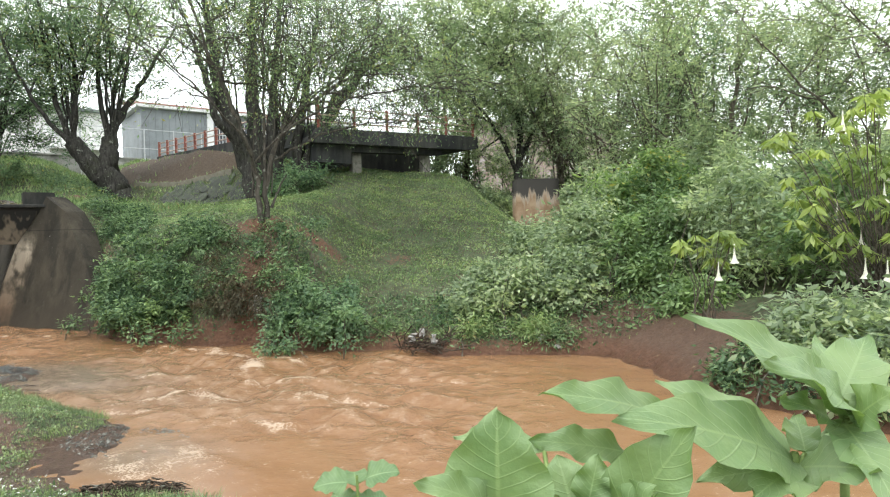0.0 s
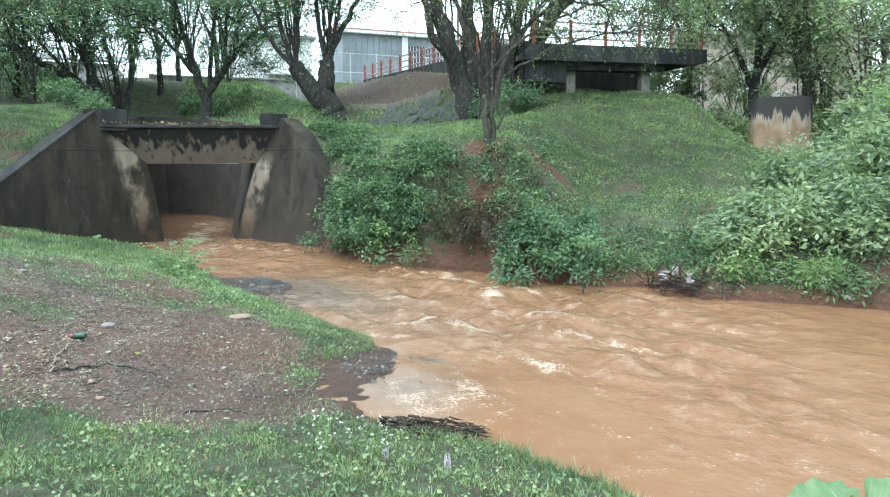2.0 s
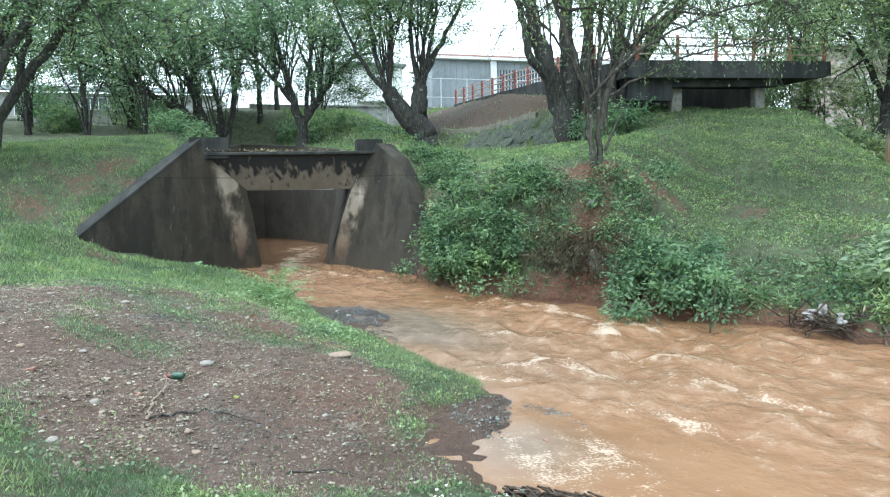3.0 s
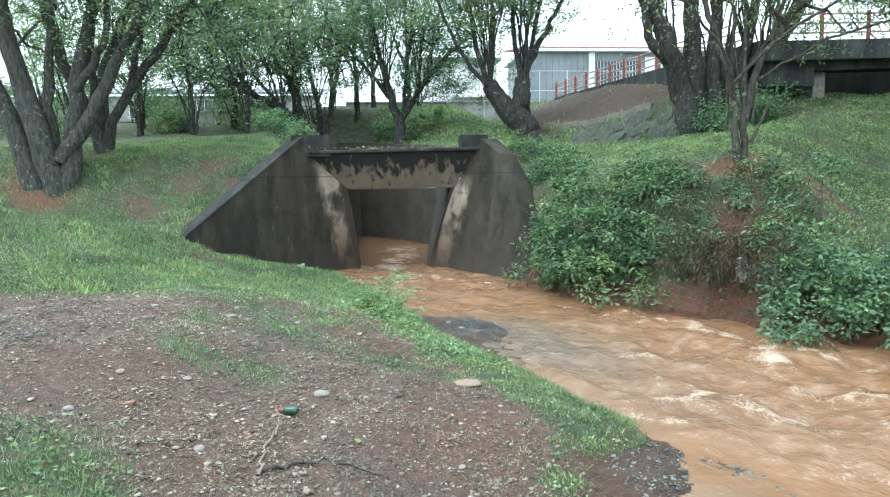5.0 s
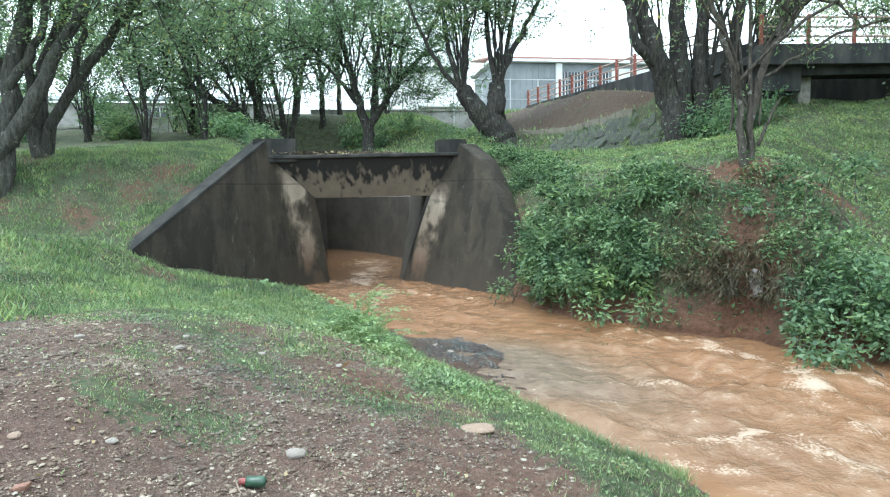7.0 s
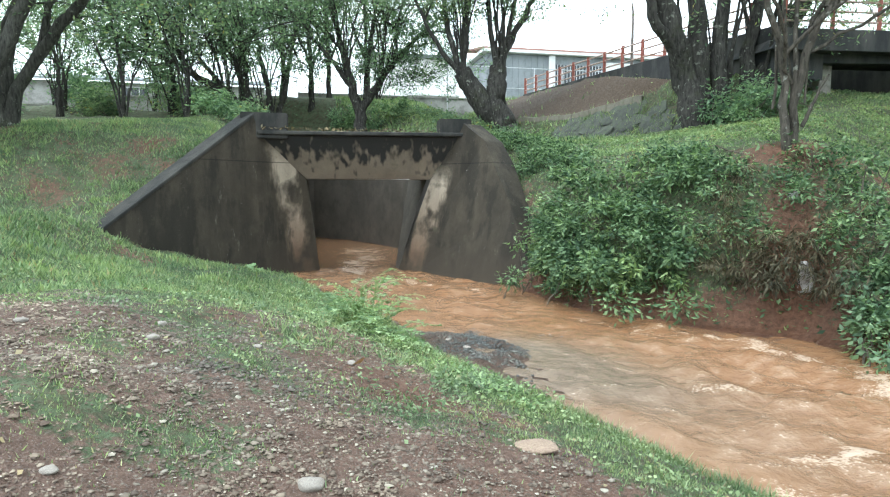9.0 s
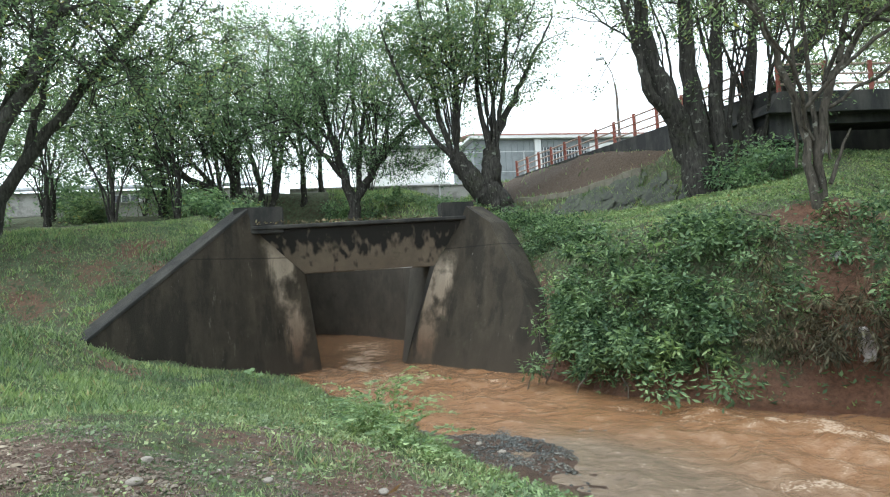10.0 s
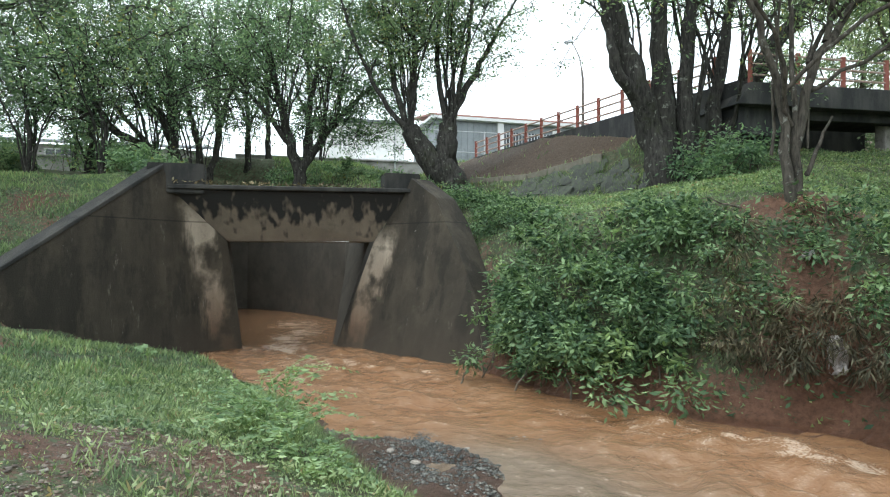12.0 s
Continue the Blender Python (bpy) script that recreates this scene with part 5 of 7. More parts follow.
tree("thick dark tree with close upright trunks", (-20.4, 11.0),
     [([(0, 0, 0), (-0.25, 0, 1.2), (-0.8, 0, 3.0), (-1.2, 0, 6.5)], 0.32, 0.12), ([(-0.5, 0.2, 0), (-0.9, 0.2, 1.4), (-1.7, 0.2, 3.2), (-2.8, 0.2, 6.2)], 0.30, 0.09), ([(0.15, 0.1, 0), (0.35, 0.1, 1.0), (0.5, 0.2, 2.4), (1.0, 0.3, 4.2), (1.2, 0.3, 6.8)], 0.26, 0.07), ([(0.1, 0, 0.6), (0.9, 0, 1.7), (1.7, 0, 3.2), (2.8, 0, 5.6)], 0.22, 0.05), ([(-0.1, 0.3, 0.3), (-0.2, 0.3, 2.2), (0.1, 0.3, 4.4), (0.0, 0.3, 6.8)], 0.17, 0.05), ([(0.5, 0.1, 2.2), (1.2, 0.1, 3.2), (1.5, 0.1, 5.4)], 0.12, 0.04)],
     BARK_MOSS, LEAF_TREE, 17, 4, 6, 9, 0.115, (1.2, 2.6), 0.15, 0.5, 3.5, girth=1.05, grow=1.15, canopy=[(0, 0, 6.2, 4.0, 2.6, 2.2, 180), (2.6, 0, 5.0, 2.6, 1.6, 1.6, 60)])
# young trees far over the lawn
for k, (u0, n0) in enumerate(((-6.0, -10.6), (-8.4, -11.0), (-10.8, -11.5), (-12.6, -9.5), (-14.5, -13.0), (-9.6, -15.5), (-17.5, -11.0), (-20.0, -14.0), (-4.2, -14.5), (-7.2, -14.0), (-12.0, -15.5), (-5.4, -18.0), (-9.0, -19.0), (-13.5, -19.0), (-18.0, -18.0), (-23.0, -12.0), (2.2, -19.0))):
    tree("young bushy tree at the far side of the lawn", plan(u0, n0), sprout((0, 0, 0), 5, (0.02, 0.0), 3.6, 0.06, 40 + k, 0.9) + [([(0, 0, 0), (0.1, 0, 1.4), (-0.2, 0.2, 3.2), (-0.6, 0.2, 5.2)], 0.11, 0.03)],
         BARK_DARK, LEAF_DARK if k % 2 else LEAF_TREE, 60 + k, 2, 5, 8, 0.16, (0.8, 1.8), 0.15, 0.3, 1.2, canopy=[(0, 0, 3.6 + 0.4 * (k % 3), 2.4, 1.8, 2.6, 48)])
# trees about the lone pier, and the feathery wood beyond
tree("leaning dark tree behind the old pier", (2.7, 28.4),
     [([(0, 0, 0), (0.2, 0, 1.4), (0.5, 0, 2.6), (0.4, 0, 4.6), (-0.6, 0, 7.0)], 0.30, 0.06), ([(0.4, 0, 2.4), (1.4, 0, 4.0), (2.6, 0, 6.4)], 0.16, 0.04), ([(0.3, 0, 2.0), (-0.8, 0, 3.6), (-2.4, 0.1, 5.2)], 0.14, 0.04)],
     BARK_DARK, LEAF_HAZY, 18, 4, 6, 13, 0.18, (1.0, 2.6), 0.2, 0.3, 2.0, canopy=[(-0.6, 0, 6.4, 4.4, 2.0, 3.4, 170), (-1.2, 0, 9.0, 4.4, 2.0, 1.8, 60)])
for k, (x0, y0, dark) in enumerate(((6.4, 26.6, 0), (7.4, 22.8, 0), (8.6, 20.0, 0), (12.0, 17.5, 0), (11.0, 31.0, 0), (3.5, 34.5, 0), (15.5, 18.0, 0), (9.5, 24.5, 1), (12.5, 22.5, 0), (9.0, 28.5, 0), (14.0, 27.0, 0), (17.0, 22.0, 0), (6.0, 31.5, 0), (-1.0, 33.5, 0))):
    tree("thicket tree with many slim stems and feathery leaves", (x0, y0), sprout((0, 0, 0), 9, (-0.06, 0.0), 5.2, 0.065, 80 + k, 2.1) + [([(0, 0, 0), (0.3, 0, 1.8), (0.9, 0.2, 4.2), (1.5, 0.2, 6.8)], 0.15, 0.04)],
         BARK_PALE, LEAF_DARK if dark else LEAF_HAZY, 90 + k, 2, 5, 11, 0.185, (1.2, 2.4), 0.05, 0.15, 0.6, 0.3, canopy=[(-0.2, 0, 5.6, 3.2, 2.0, 4.0, 96)])


# ---- bushes ----
def bush(label, spots, leaf, seed, count, leaf_size=0.15, tall=0.7, aspect=0.45, stems=14, bark=BARK_PALE, lumps=34, lump=0.3, name="bush", droop=0.3, category="bush", face=None):
    """Leaves in lumps over elliptical spots (x, y, rx, ry, share) of the ground, with bare stems under them."""
    r = np.random.default_rng(seed)
    x0, y0 = spots[0][:2]
    z0 = ground_z(x0, y0)
    ob = thing(name, label, category, (x0, y0, z0))
    C = []
    share = np.array([s[4] for s in spots], float)
    pick = r.choice(len(spots), lumps, p=share / share.sum())
    for k in pick:
        cx, cy, rx, ry = spots[k][:4]
        a_, d_ = r.uniform(0, 2 * math.pi), math.sqrt(r.uniform(0, 1))
        x_, y_ = cx + rx * d_ * math.cos(a_), cy + ry * d_ * math.sin(a_)
        C.append((x_, y_, max(ground_z(x_, y_), 0.0) + tall * r.uniform(0.15, 1.0) * (1.05 - 0.45 * d_)))
    if face:
        # lumps down the steep face of the bank, from x to x and between two heights
        xa, xb, za, zb = face
        for k in range(lumps):
            x_, z_ = r.uniform(xa, xb), r.uniform(za, zb)
            yb = np.interp(x_, [p[0] for p in FAR_BANK[3:13]], [p[1] for p in FAR_BANK[3:13]])
            if fbm(np.array([x_ * 1.1]), np.array([z_ * 1.3]), seed)[0] < -0.16:
                z_ = r.uniform(za, za + (zb - za) * 0.4)
            C[k] = (x_, yb + np.interp(z_, [0.02, 0.3, 1.3, 2.35, 2.85, 3.3], [0, 0.15, 0.6, 1.2, 1.8, 4.0]) - abs(r.normal()) * 0.34 * (1.3 - 0.6 * z_ / 3), z_)
    C = np.array(C)
    who = r.integers(0, lumps, count)
    off = r.normal(size=(count, 3))
    off *= (np.abs(r.normal(size=count)) ** 0.5 / (np.linalg.norm(off, axis=1) + 1e-9))[:, None] * lump * r.uniform(0.4, 1.55, lumps)[who][:, None]
    P = C[who] + off * [1, 1, 0.75]
    P[:, 2] = np.maximum(P[:, 2], np.maximum(height(P[:, 0], P[:, 1]), 0.02) + 0.02)
    out = off / (np.linalg.norm(off, axis=1) + 1e-9)[:, None]
    O = np.array([x0, y0, z0])
    tagged(part_mesh("foliage", np_mesh("foliage", *leaf_cards(P - O, leaf_size, aspect, droop, r, out * 0.8), leaf), ob), kind="stuff")
    wood = []
    for k in range(stems):
        e = C[r.integers(0, lumps)]
        s = e + r.normal(size=3) * [0.35, 0.35, 0]
        s[2] = max(ground_z(s[0], s[1]), 0) - 0.08
        wood.append(tube(bend([s - O, (s + e) / 2 - O + r.normal(size=3) * 0.08, e - O], 6, 0.03, r), np.linspace(0.018, 0.006, 6), 4))
    tagged(part_mesh("brushwood", smooth(np_mesh("brushwood", *gather(wood), bark)), ob), kind="stuff")
    return ob


bush("dense dark green bush hanging over the stream bank", [(-7.7, 15.45, 1.2, 0.4, 2), (-6.5, 15.0, 0.9, 0.35, 2)], LEAF_SHRUB, 201, 16000, 0.115, 0.5, 0.38, stems=10, lumps=115, lump=0.2, face=(-9.0, -5.6, 0.3, 2.8))
bush("lighter leafy sprays of the bank bush", [(-7.7, 15.3, 1.2, 0.4, 2), (-6.5, 14.9, 0.9, 0.35, 2)], LEAF_FRESH, 211, 1700, 0.12, 0.5, 0.38, 2, lumps=60, lump=0.2, face=(-9.2, -5.6, 0.3, 2.6))
bush("green bush at the foot of the bank", [(-2.9, 13.8, 0.85, 0.35, 2), (-2.0, 13.8, 0.6, 0.3, 1)], LEAF_DARK, 202, 7000, 0.095, 0.5, 0.5, stems=6, lumps=60, lump=0.22, face=(-3.6, -1.5, 0.15, 1.35))
bush("dry brown stalks and withered creepers on the bank", [(-5.2, 15.2, 0.75, 0.5, 2), (-3.6, 14.9, 0.6, 0.5, 1.4)], LEAF_DRY, 203, 5200, 0.13, 0.2, 0.14, 3, BARK_DARK, 80, 0.17, droop=0.9, face=(-5.5, -3.2, 0.7, 2.7))
bush("sparse green creeper among the dry stalks", [(-4.6, 15.0, 0.75, 0.5, 2), (-3.4, 14.8, 0.6, 0.5, 1.4)], LEAF_SHRUB, 212, 4200, 0.09, 0.2, 0.4, 6, BARK_PALE, 50, 0.2, face=(-5.6, -2.6, 1.1, 2.8))
bush("thin green creeper over the bank's upper edge", [(-5.0, 15.9, 0.9, 0.35, 2), (-3.2, 15.2, 0.9, 0.4, 1.5)], LEAF_SHRUB, 204, 1700, 0.09, 0.25, lumps=60, lump=0.22, face=(-8.6, -2.6, 2.2, 3.0))
bush("leafy light green bush under the old pier", [(1.5, 14.0, 1.0, 0.6, 3), (2.7, 14.2, 0.9, 0.6, 2)], LEAF_HAZY, 205, 7500, 0.14, 1.25, lumps=80, lump=0.34, stems=26)
bush("trailing greenery along the water's edge", [(-0.6, 13.75, 0.7, 0.25, 1), (1.2, 13.15, 1.2, 0.3, 2), (2.3, 13.1, 0.7, 0.3, 1)], HILL_GRASS, 206, 4200, 0.14, 0.22, 0.16, lumps=60, lump=0.2)
for k, (x0, y0, rx, ry, tall, fresh, cnt) in enumerate(((4.9, 14.6, 1.0, 0.9, 1.5, 1, 6500), (5.6, 17.5, 1.6, 1.2, 2.4, 0, 7500), (6.4, 14.0, 1.3, 1.0, 2.0, 2, 6500), (8.2, 16.5, 1.6, 1.3, 2.6, 2, 8000), (5.6, 19.8, 1.2, 1.0, 1.6, 0, 5500),
                                                     (7.6, 12.0, 1.1, 0.9, 1.7, 1, 5200)) + ( (10.5, 14.0, 1.6, 1.2, 2.6, 2, 7000), (11.5, 18.5, 2.0, 1.5, 3.0, 0, 7000), (6.2, 21.5, 1.8, 1.0, 2.4, 0, 6000), (2.4, 26.6, 1.2, 0.8, 0.7, 0, 3000), (5.9, 9.3, 0.8, 0.6, 0.7, 0, 3600), (6.2, 8.4, 0.8, 0.6, 0.6, 0, 3000), (5.2, 12.9, 0.5, 0.4, 0.5, 1, 1500), (3.6, 15.6, 1.0, 0.8, 1.5, 2, 5500), (4.6, 18.6, 1.4, 1.0, 2.0, 2, 6500), (7.2, 18.8, 1.4, 1.0, 2.6, 2, 7000), (3.0, 18.0, 1.0, 0.8, 1.0, 0, 4000))):
    bush("tangled green thicket on the far bank", [(x0, y0, rx, ry, 1)], (LEAF_FEATHER if k < 2 else LEAF_HAZY, LEAF_FRESH, LEAF_HAZY)[fresh], 220 + k, int(cnt * 1.2), 0.155, tall * (1.4 if tall > 1.4 else 1.0), 0.38, lumps=60, lump=0.36, stems=18)
bush("low dark bushes round the foot of the great tree", [(-5.7, 21.9, 0.9, 0.5, 2), (-4.8, 22.6, 0.7, 0.5, 1)], LEAF_DARK, 240, 3200, 0.12, 1.2, lumps=40, lump=0.34)
bush("green bushes behind the culvert's parapet", [(*plan(-3.9, -10.2), 0.8, 0.8, 2), (*plan(1.9, -11.4), 1.0, 0.7, 1), (*plan(-4.4, -8.0), 0.9, 1.0, 1), (*plan(0.2, -13.2), 1.0, 0.6, 1)], LEAF_DARK, 241, 6500, 0.14, 1.0, lumps=44)
bush("low green weeds on the rise behind the culvert", [(*plan(4.6, -7.5), 1.6, 1.0, 1), (*plan(3.6, -10.5), 1.6, 1.0, 1)], LEAF_TREE, 242, 5200, 0.12, 0.3, lumps=80, lump=0.25)
bush("dark hedge beyond the footbridge", [(*plan(19.5, -3.0), 2.2, 1.5, 1), (*plan(17.0, -6.0), 2.0, 1.5, 1)], LEAF_DARK, 243, 6000, 0.17, 1.3, lumps=40, lump=0.4)

bush("ferny greenery spilling beside the culvert's wing wall", [(*plan(4.5, 0.5), 0.7, 0.7, 2), (*plan(4.6, -1.2), 0.9, 0.9, 2), (*plan(4.6, 1.9), 0.4, 0.4, 1)], LEAF_SHRUB, 244, 9000, 0.10, 0.35, 0.36, lumps=90, lump=0.22)
for k, (u0, n0, w0) in enumerate(((-8.0, -16.5, 1.6), (-11.5, -17.0, 2.0), (-15.0, -15.5, 2.0), (-19.0, -16.0, 2.4), (-6.0, -13.2, 0.9), (-23.5, -15.0, 2.2), (-10.0, -13.5, 0.9), (-13.5, -12.0, 0.8), (-17.0, -9.0, 1.2), (-20.5, -10.0, 1.6))):
    bush("dark green shrubs among the far trees", [(*plan(u0, n0), w0, 0.7, 1)], LEAF_DARK if k % 2 else LEAF_TREE, 260 + k, 3600, 0.15, 2.8 if n0 < -15 else 1.3, lumps=44, lump=0.45)

# low kerb that crosses the ramp's bank
KERB_STONE = plain("muddy_kerb_concrete", (0.15, 0.138, 0.11), (0.23, 0.21, 0.17), 2.5, 0.9, 0.4, 30, dirt=(0.13, 0.135, 0.085))
kerb = thing("kerb", "low mossy concrete edging across the ramp bank", "kerb", (-13.3, 26.9, ground_z(-13.3, 26.9)))
K0 = Vector((-13.3, 26.9, ground_z(-13.3, 26.9)))
for A, B in zip(KERB, KERB[1:]):
    A, B = np.array(A), np.array(B)
    d = (B - A) / np.linalg.norm(B - A) @ np.array([[0, 1], [-1, 0]]) * 0.13
    for k in range(4):
        f, g = [[Vector((*(p + q * d), ground_z(*p) + h)) - K0 for q, h in ((1, -0.2), (1, 0.09), (-1, 0.07), (-1, -0.2))] for p in (A + (B - A) * k / 4, A + (B - A) * (k + 0.985) / 4)]
        part("kerb_stone", prism(f, g, 0.015), KERB_STONE, kerb)
for k, (x0, y0, w0) in enumerate(((0.2, 30.8, 1.3), (3.2, 31.8, 1.6), (6.0, 30.2, 1.5), (8.6, 31.5, 1.8), (4.4, 28.2, 0.9))):
    bush("tall grey-green hedge bushes behind the old pier", [(x0, y0, w0, 0.8, 1)], LEAF_HAZY, 280 + k, 3200, 0.16, 3.0 if k < 4 else 1.4, lumps=50, lump=0.45, stems=16)
bush("pale green bush growing behind the culvert's slab", [(*plan(-2.75, -2.0), 0.3, 0.3, 3), (*plan(-3.0, -2.8), 0.3, 0.3, 1)], LEAF_TREE, 290, 4200, 0.11, 0.8, lumps=50, lump=0.24)
bush("low weeds behind the culvert's slab", [(*plan(2.7, -2.1), 0.3, 0.3, 2), (*plan(2.9, -3.0), 0.3, 0.3, 1)], LEAF_SHRUB, 291, 3000, 0.09, 0.35, lumps=40, lump=0.18)
bush("dark creeping greenery on the muddy bank", [(4.75, 9.6, 0.4, 0.35, 1), (5.3, 9.0, 0.5, 0.4, 1), (5.9, 8.2, 0.6, 0.4, 1)], LEAF_SHRUB, 295, 3000, 0.10, 0.35, lumps=60, lump=0.2, stems=4)
for k, (x0, y0) in enumerate(((0.6, 31.6), (4.9, 29.6))):
    tree("tall airy tree with feathery leaves behind the old pier", (x0, y0), [([(0, 0, 0), (0.2, 0, 2.5), (-0.3, 0, 5.0), (-1.0, 0, 9.0)], 0.2, 0.04), ([(0.1, 0, 1.8), (1.2, 0, 3.8), (2.6, 0, 7.0)], 0.12, 0.03), ([(0.1, 0, 2.2), (-1.2, 0, 4.0), (-2.8, 0, 6.4)], 0.12, 0.03)] + sprout((0, 0, 0.4), 5, (0, 0), 6.5, 0.05, 150 + k, 2.0),
         BARK_PALE, LEAF_HAZY, 170 + k, 2, 5, 12, 0.19, (1.0, 2.2), 0.1, 0.25, 1.0, 0.32, canopy=[(0, 0, 6.2, 4.6, 1.8, 3.6, 190), (0, 0, 9.6, 4.6, 1.8, 1.6, 60)])


# ---- stone pitching on the ramp's bank ----
def stone_mesh(name, seed, material, flat=0.6, rough_=0.18):
    r = np.random.default_rng(seed)
    bm = bmesh.new()
    bmesh.ops.create_icosphere(bm, subdivisions=1, radius=1.0)
    for v in bm.verts:
        v.co *= 1 + r.normal() * rough_
        v.co.z *= flat
    return bm_mesh(name, bm, material)


SLATE = plain("dark_mossy_stone", (0.03, 0.032, 0.029), (0.082, 0.086, 0.076), 2.2, 0.75, 0.6, 18, dirt=(0.065, 0.092, 0.036))
pitching = thing("stone_pitching", "dark mossy rubble paving on the ramp bank", "paving", (*plan(6.5, -2.0), ground_z(*plan(6.5, -2.0))), kind="structure")
slabs = [stone_mesh("paving_stone", 300 + k, SLATE, 0.26, 0.16) for k in range(5)]
r_ = np.random.default_rng(31)
for k in range(900):
    x0, y0 = r_.uniform(-12.2, -6.2), r_.uniform(22.2, 25.8)
    if not inside(SLATE_BANK, np.array([x0]), np.array([y0]))[0] or len(pitching.children) >= 290 or fbm(np.array([x0 * 1.1]), np.array([y0 * 1.1]), 35)[0] > 0.22:
        continue
    e = 0.25
    nx, ny = (ground_z(x0 + e, y0) - ground_z(x0 - e, y0)) / (2 * e), (ground_z(x0, y0 + e) - ground_z(x0, y0 - e)) / (2 * e)
    ob = new("paving_stone", slabs[k % 5])
    ob.parent = pitching
    q = Vector((0, 0, 1)).rotation_difference(Vector((-nx, -ny, 1))).to_matrix().to_4x4()
    s0 = 0.12 + 0.22 * r_.uniform() ** 2
    ob.matrix_world = Matrix.Translation((x0, y0, ground_z(x0, y0) - 0.008)) @ q @ pose(0, 0, 0, r_.normal() * 5, r_.normal() * 5, 40 + r_.normal() * 25) @ Matrix.Diagonal((s0 * 1.7, s0, s0 * 0.9, 1))


# ---- grass ----
def blades(x, y, tall, wide, seed, fine=True):
    """Single bent blades of grass standing on the ground."""
    r = np.random.default_rng(seed)
    n = len(x)
    z = height(x, y)
    a_ = r.uniform(0, 2 * math.pi, n)
    h = tall * r.uniform(0.45, 1.35, n)
    w_ = wide * r.uniform(0.6, 1.3, n)
    lean = r.uniform(0.15, 0.95, n) * h
    b_ = r.uniform(0, 2 * math.pi, n)
    P = np.stack([x, y, z - 0.012], -1)
    S = np.stack([np.cos(a_), np.sin(a_), np.zeros(n)], -1) * w_[:, None] * 0.5
    T = np.stack([np.cos(b_) * lean, np.sin(b_) * lean, h], -1)
    if not fine:
        return np.stack([P - S, P + S, P + T], 1).reshape(-1, 3), np.arange(3 * n).reshape(n, 3)
    V = np.stack([P - S, P + S, P + T * 0.6 + S * 0.7 + [0, 0, 0.1] * h[:, None], P + T], 1).reshape(-1, 3)
    return V, np.arange(4 * n).reshape(n, 4)


def scatter(n, x0, x1, y0, y1, seed, keep, bare=0.08):
    """Places on turf within a rectangle: no water, little on bare soil, thinner in patches."""
    r = np.random.default_rng(seed)
    x, y = r.uniform(x0, x1, n), r.uniform(y0, y1, n)
    m = ~inside(STREAM, x, y) & ~inside(PIT, x, y) & keep(x, y)
    x, y = x[m], y[m]
    soil_ = dirt_mask(x, y)[0]
    patch_ = 0.75 + fbm(x * 0.8, y * 0.8, 55) * 0.9 + fbm(x * 4.5, y * 4.5, 57, 2) * 0.9
    bare_ = np.where(inside(BARE_BANK, x, y), 0.01, bare)
    m = r.uniform(0, 1, len(x)) < np.where(soil_ > 0.6, bare_ + (0.3 - bare_) * np.clip((0.95 - soil_) / 0.35, 0, 1), np.interp(soil_, [0.2, 0.6], [1.0, 0.3])) * np.clip(patch_, 0.15, 1)
    return x[m], y[m]


def near_side(x, y):
    return away(NEAR_BANK, x, y) < away(FAR_BANK, x, y)


def off_culvert(x, y):
    u_, n_ = local(x, y)
    return ~((np.abs(u_) < 3.0) & (n_ > -1.9) & (n_ < 1.0))


x, y = scatter(290000, -12.5, 3.5, 1.8, 14.5, 401, lambda x, y: near_side(x, y) & (away(NEAR_BANK, x, y) < 8.5), 0.05)
tagged(new("grass", np_mesh("grass", *blades(x, y, 0.034, 0.012, 402), GRASS)), "short green grass on the near bank", "grass", kind="stuff")
x, y = scatter(110000, -12.5, 2.0, 4.0, 14.2, 403, lambda x, y: near_side(x, y) & (away(NEAR_BANK, x, y) < 0.75), 0.35)
tagged(new("grass", np_mesh("grass", *blades(x, y, 0.05, 0.013, 404), GRASS)), "longer grass along the water's edge", "grass", kind="stuff")
x, y = scatter(330000, -25, -10.5, 5.5, 20.0, 405, lambda x, y: near_side(x, y) & off_culvert(x, y))
tagged(new("grass", np_mesh("grass", *blades(x, y, 0.06, 0.028, 406, False), LAWN_GRASS)), "mown lawn beside and behind the culvert", "grass", kind="stuff")
x, y = scatter(110000, -24, -10.5, 6.5, 19.0, 422, lambda x, y: near_side(x, y) & off_culvert(x, y) & (fbm(x * 2.6, y * 2.6, 79) > 0.02))
tagged(new("grass", np_mesh("grass", *blades(x, y, 0.11, 0.036, 423, False), HILL_GRASS)), "coarser clumps in the lawn beside the culvert", "grass", kind="stuff")
x, y = scatter(190000, -12.5, 6.5, 12.5, 28.5, 407, lambda x, y: ~near_side(x, y), 0.12)
tagged(new("grass", np_mesh("grass", *blades(x, y, 0.055, 0.034, 408, False), HILL_GRASS)), "rough grass on the hill of the far bank", "grass", kind="stuff")
x, y = scatter(110000, -25, -4, 17, 42, 409, lambda x, y: (~near_side(x, y)) & off_culvert(x, y) & (local(x, y)[1] < -1.0), 0.15)
tagged(new("grass", np_mesh("grass", *blades(x, y, 0.16, 0.055, 410, False), HILL_GRASS)), "grass and weeds on the rise behind", "grass", kind="stuff")


r_ = np.random.default_rng(420)
u_, n_ = r_.uniform(5.5, 10.0, 26000), r_.uniform(-6.0, 0.8, 26000)
m_ = (fbm(u_ * 1.2, n_ * 1.2, 77) > 0.0) & inside(SLATE_BANK, ORIGIN[0] + u_ * UX[0] + n_ * NX[0], ORIGIN[1] + u_ * UX[1] + n_ * NX[1])
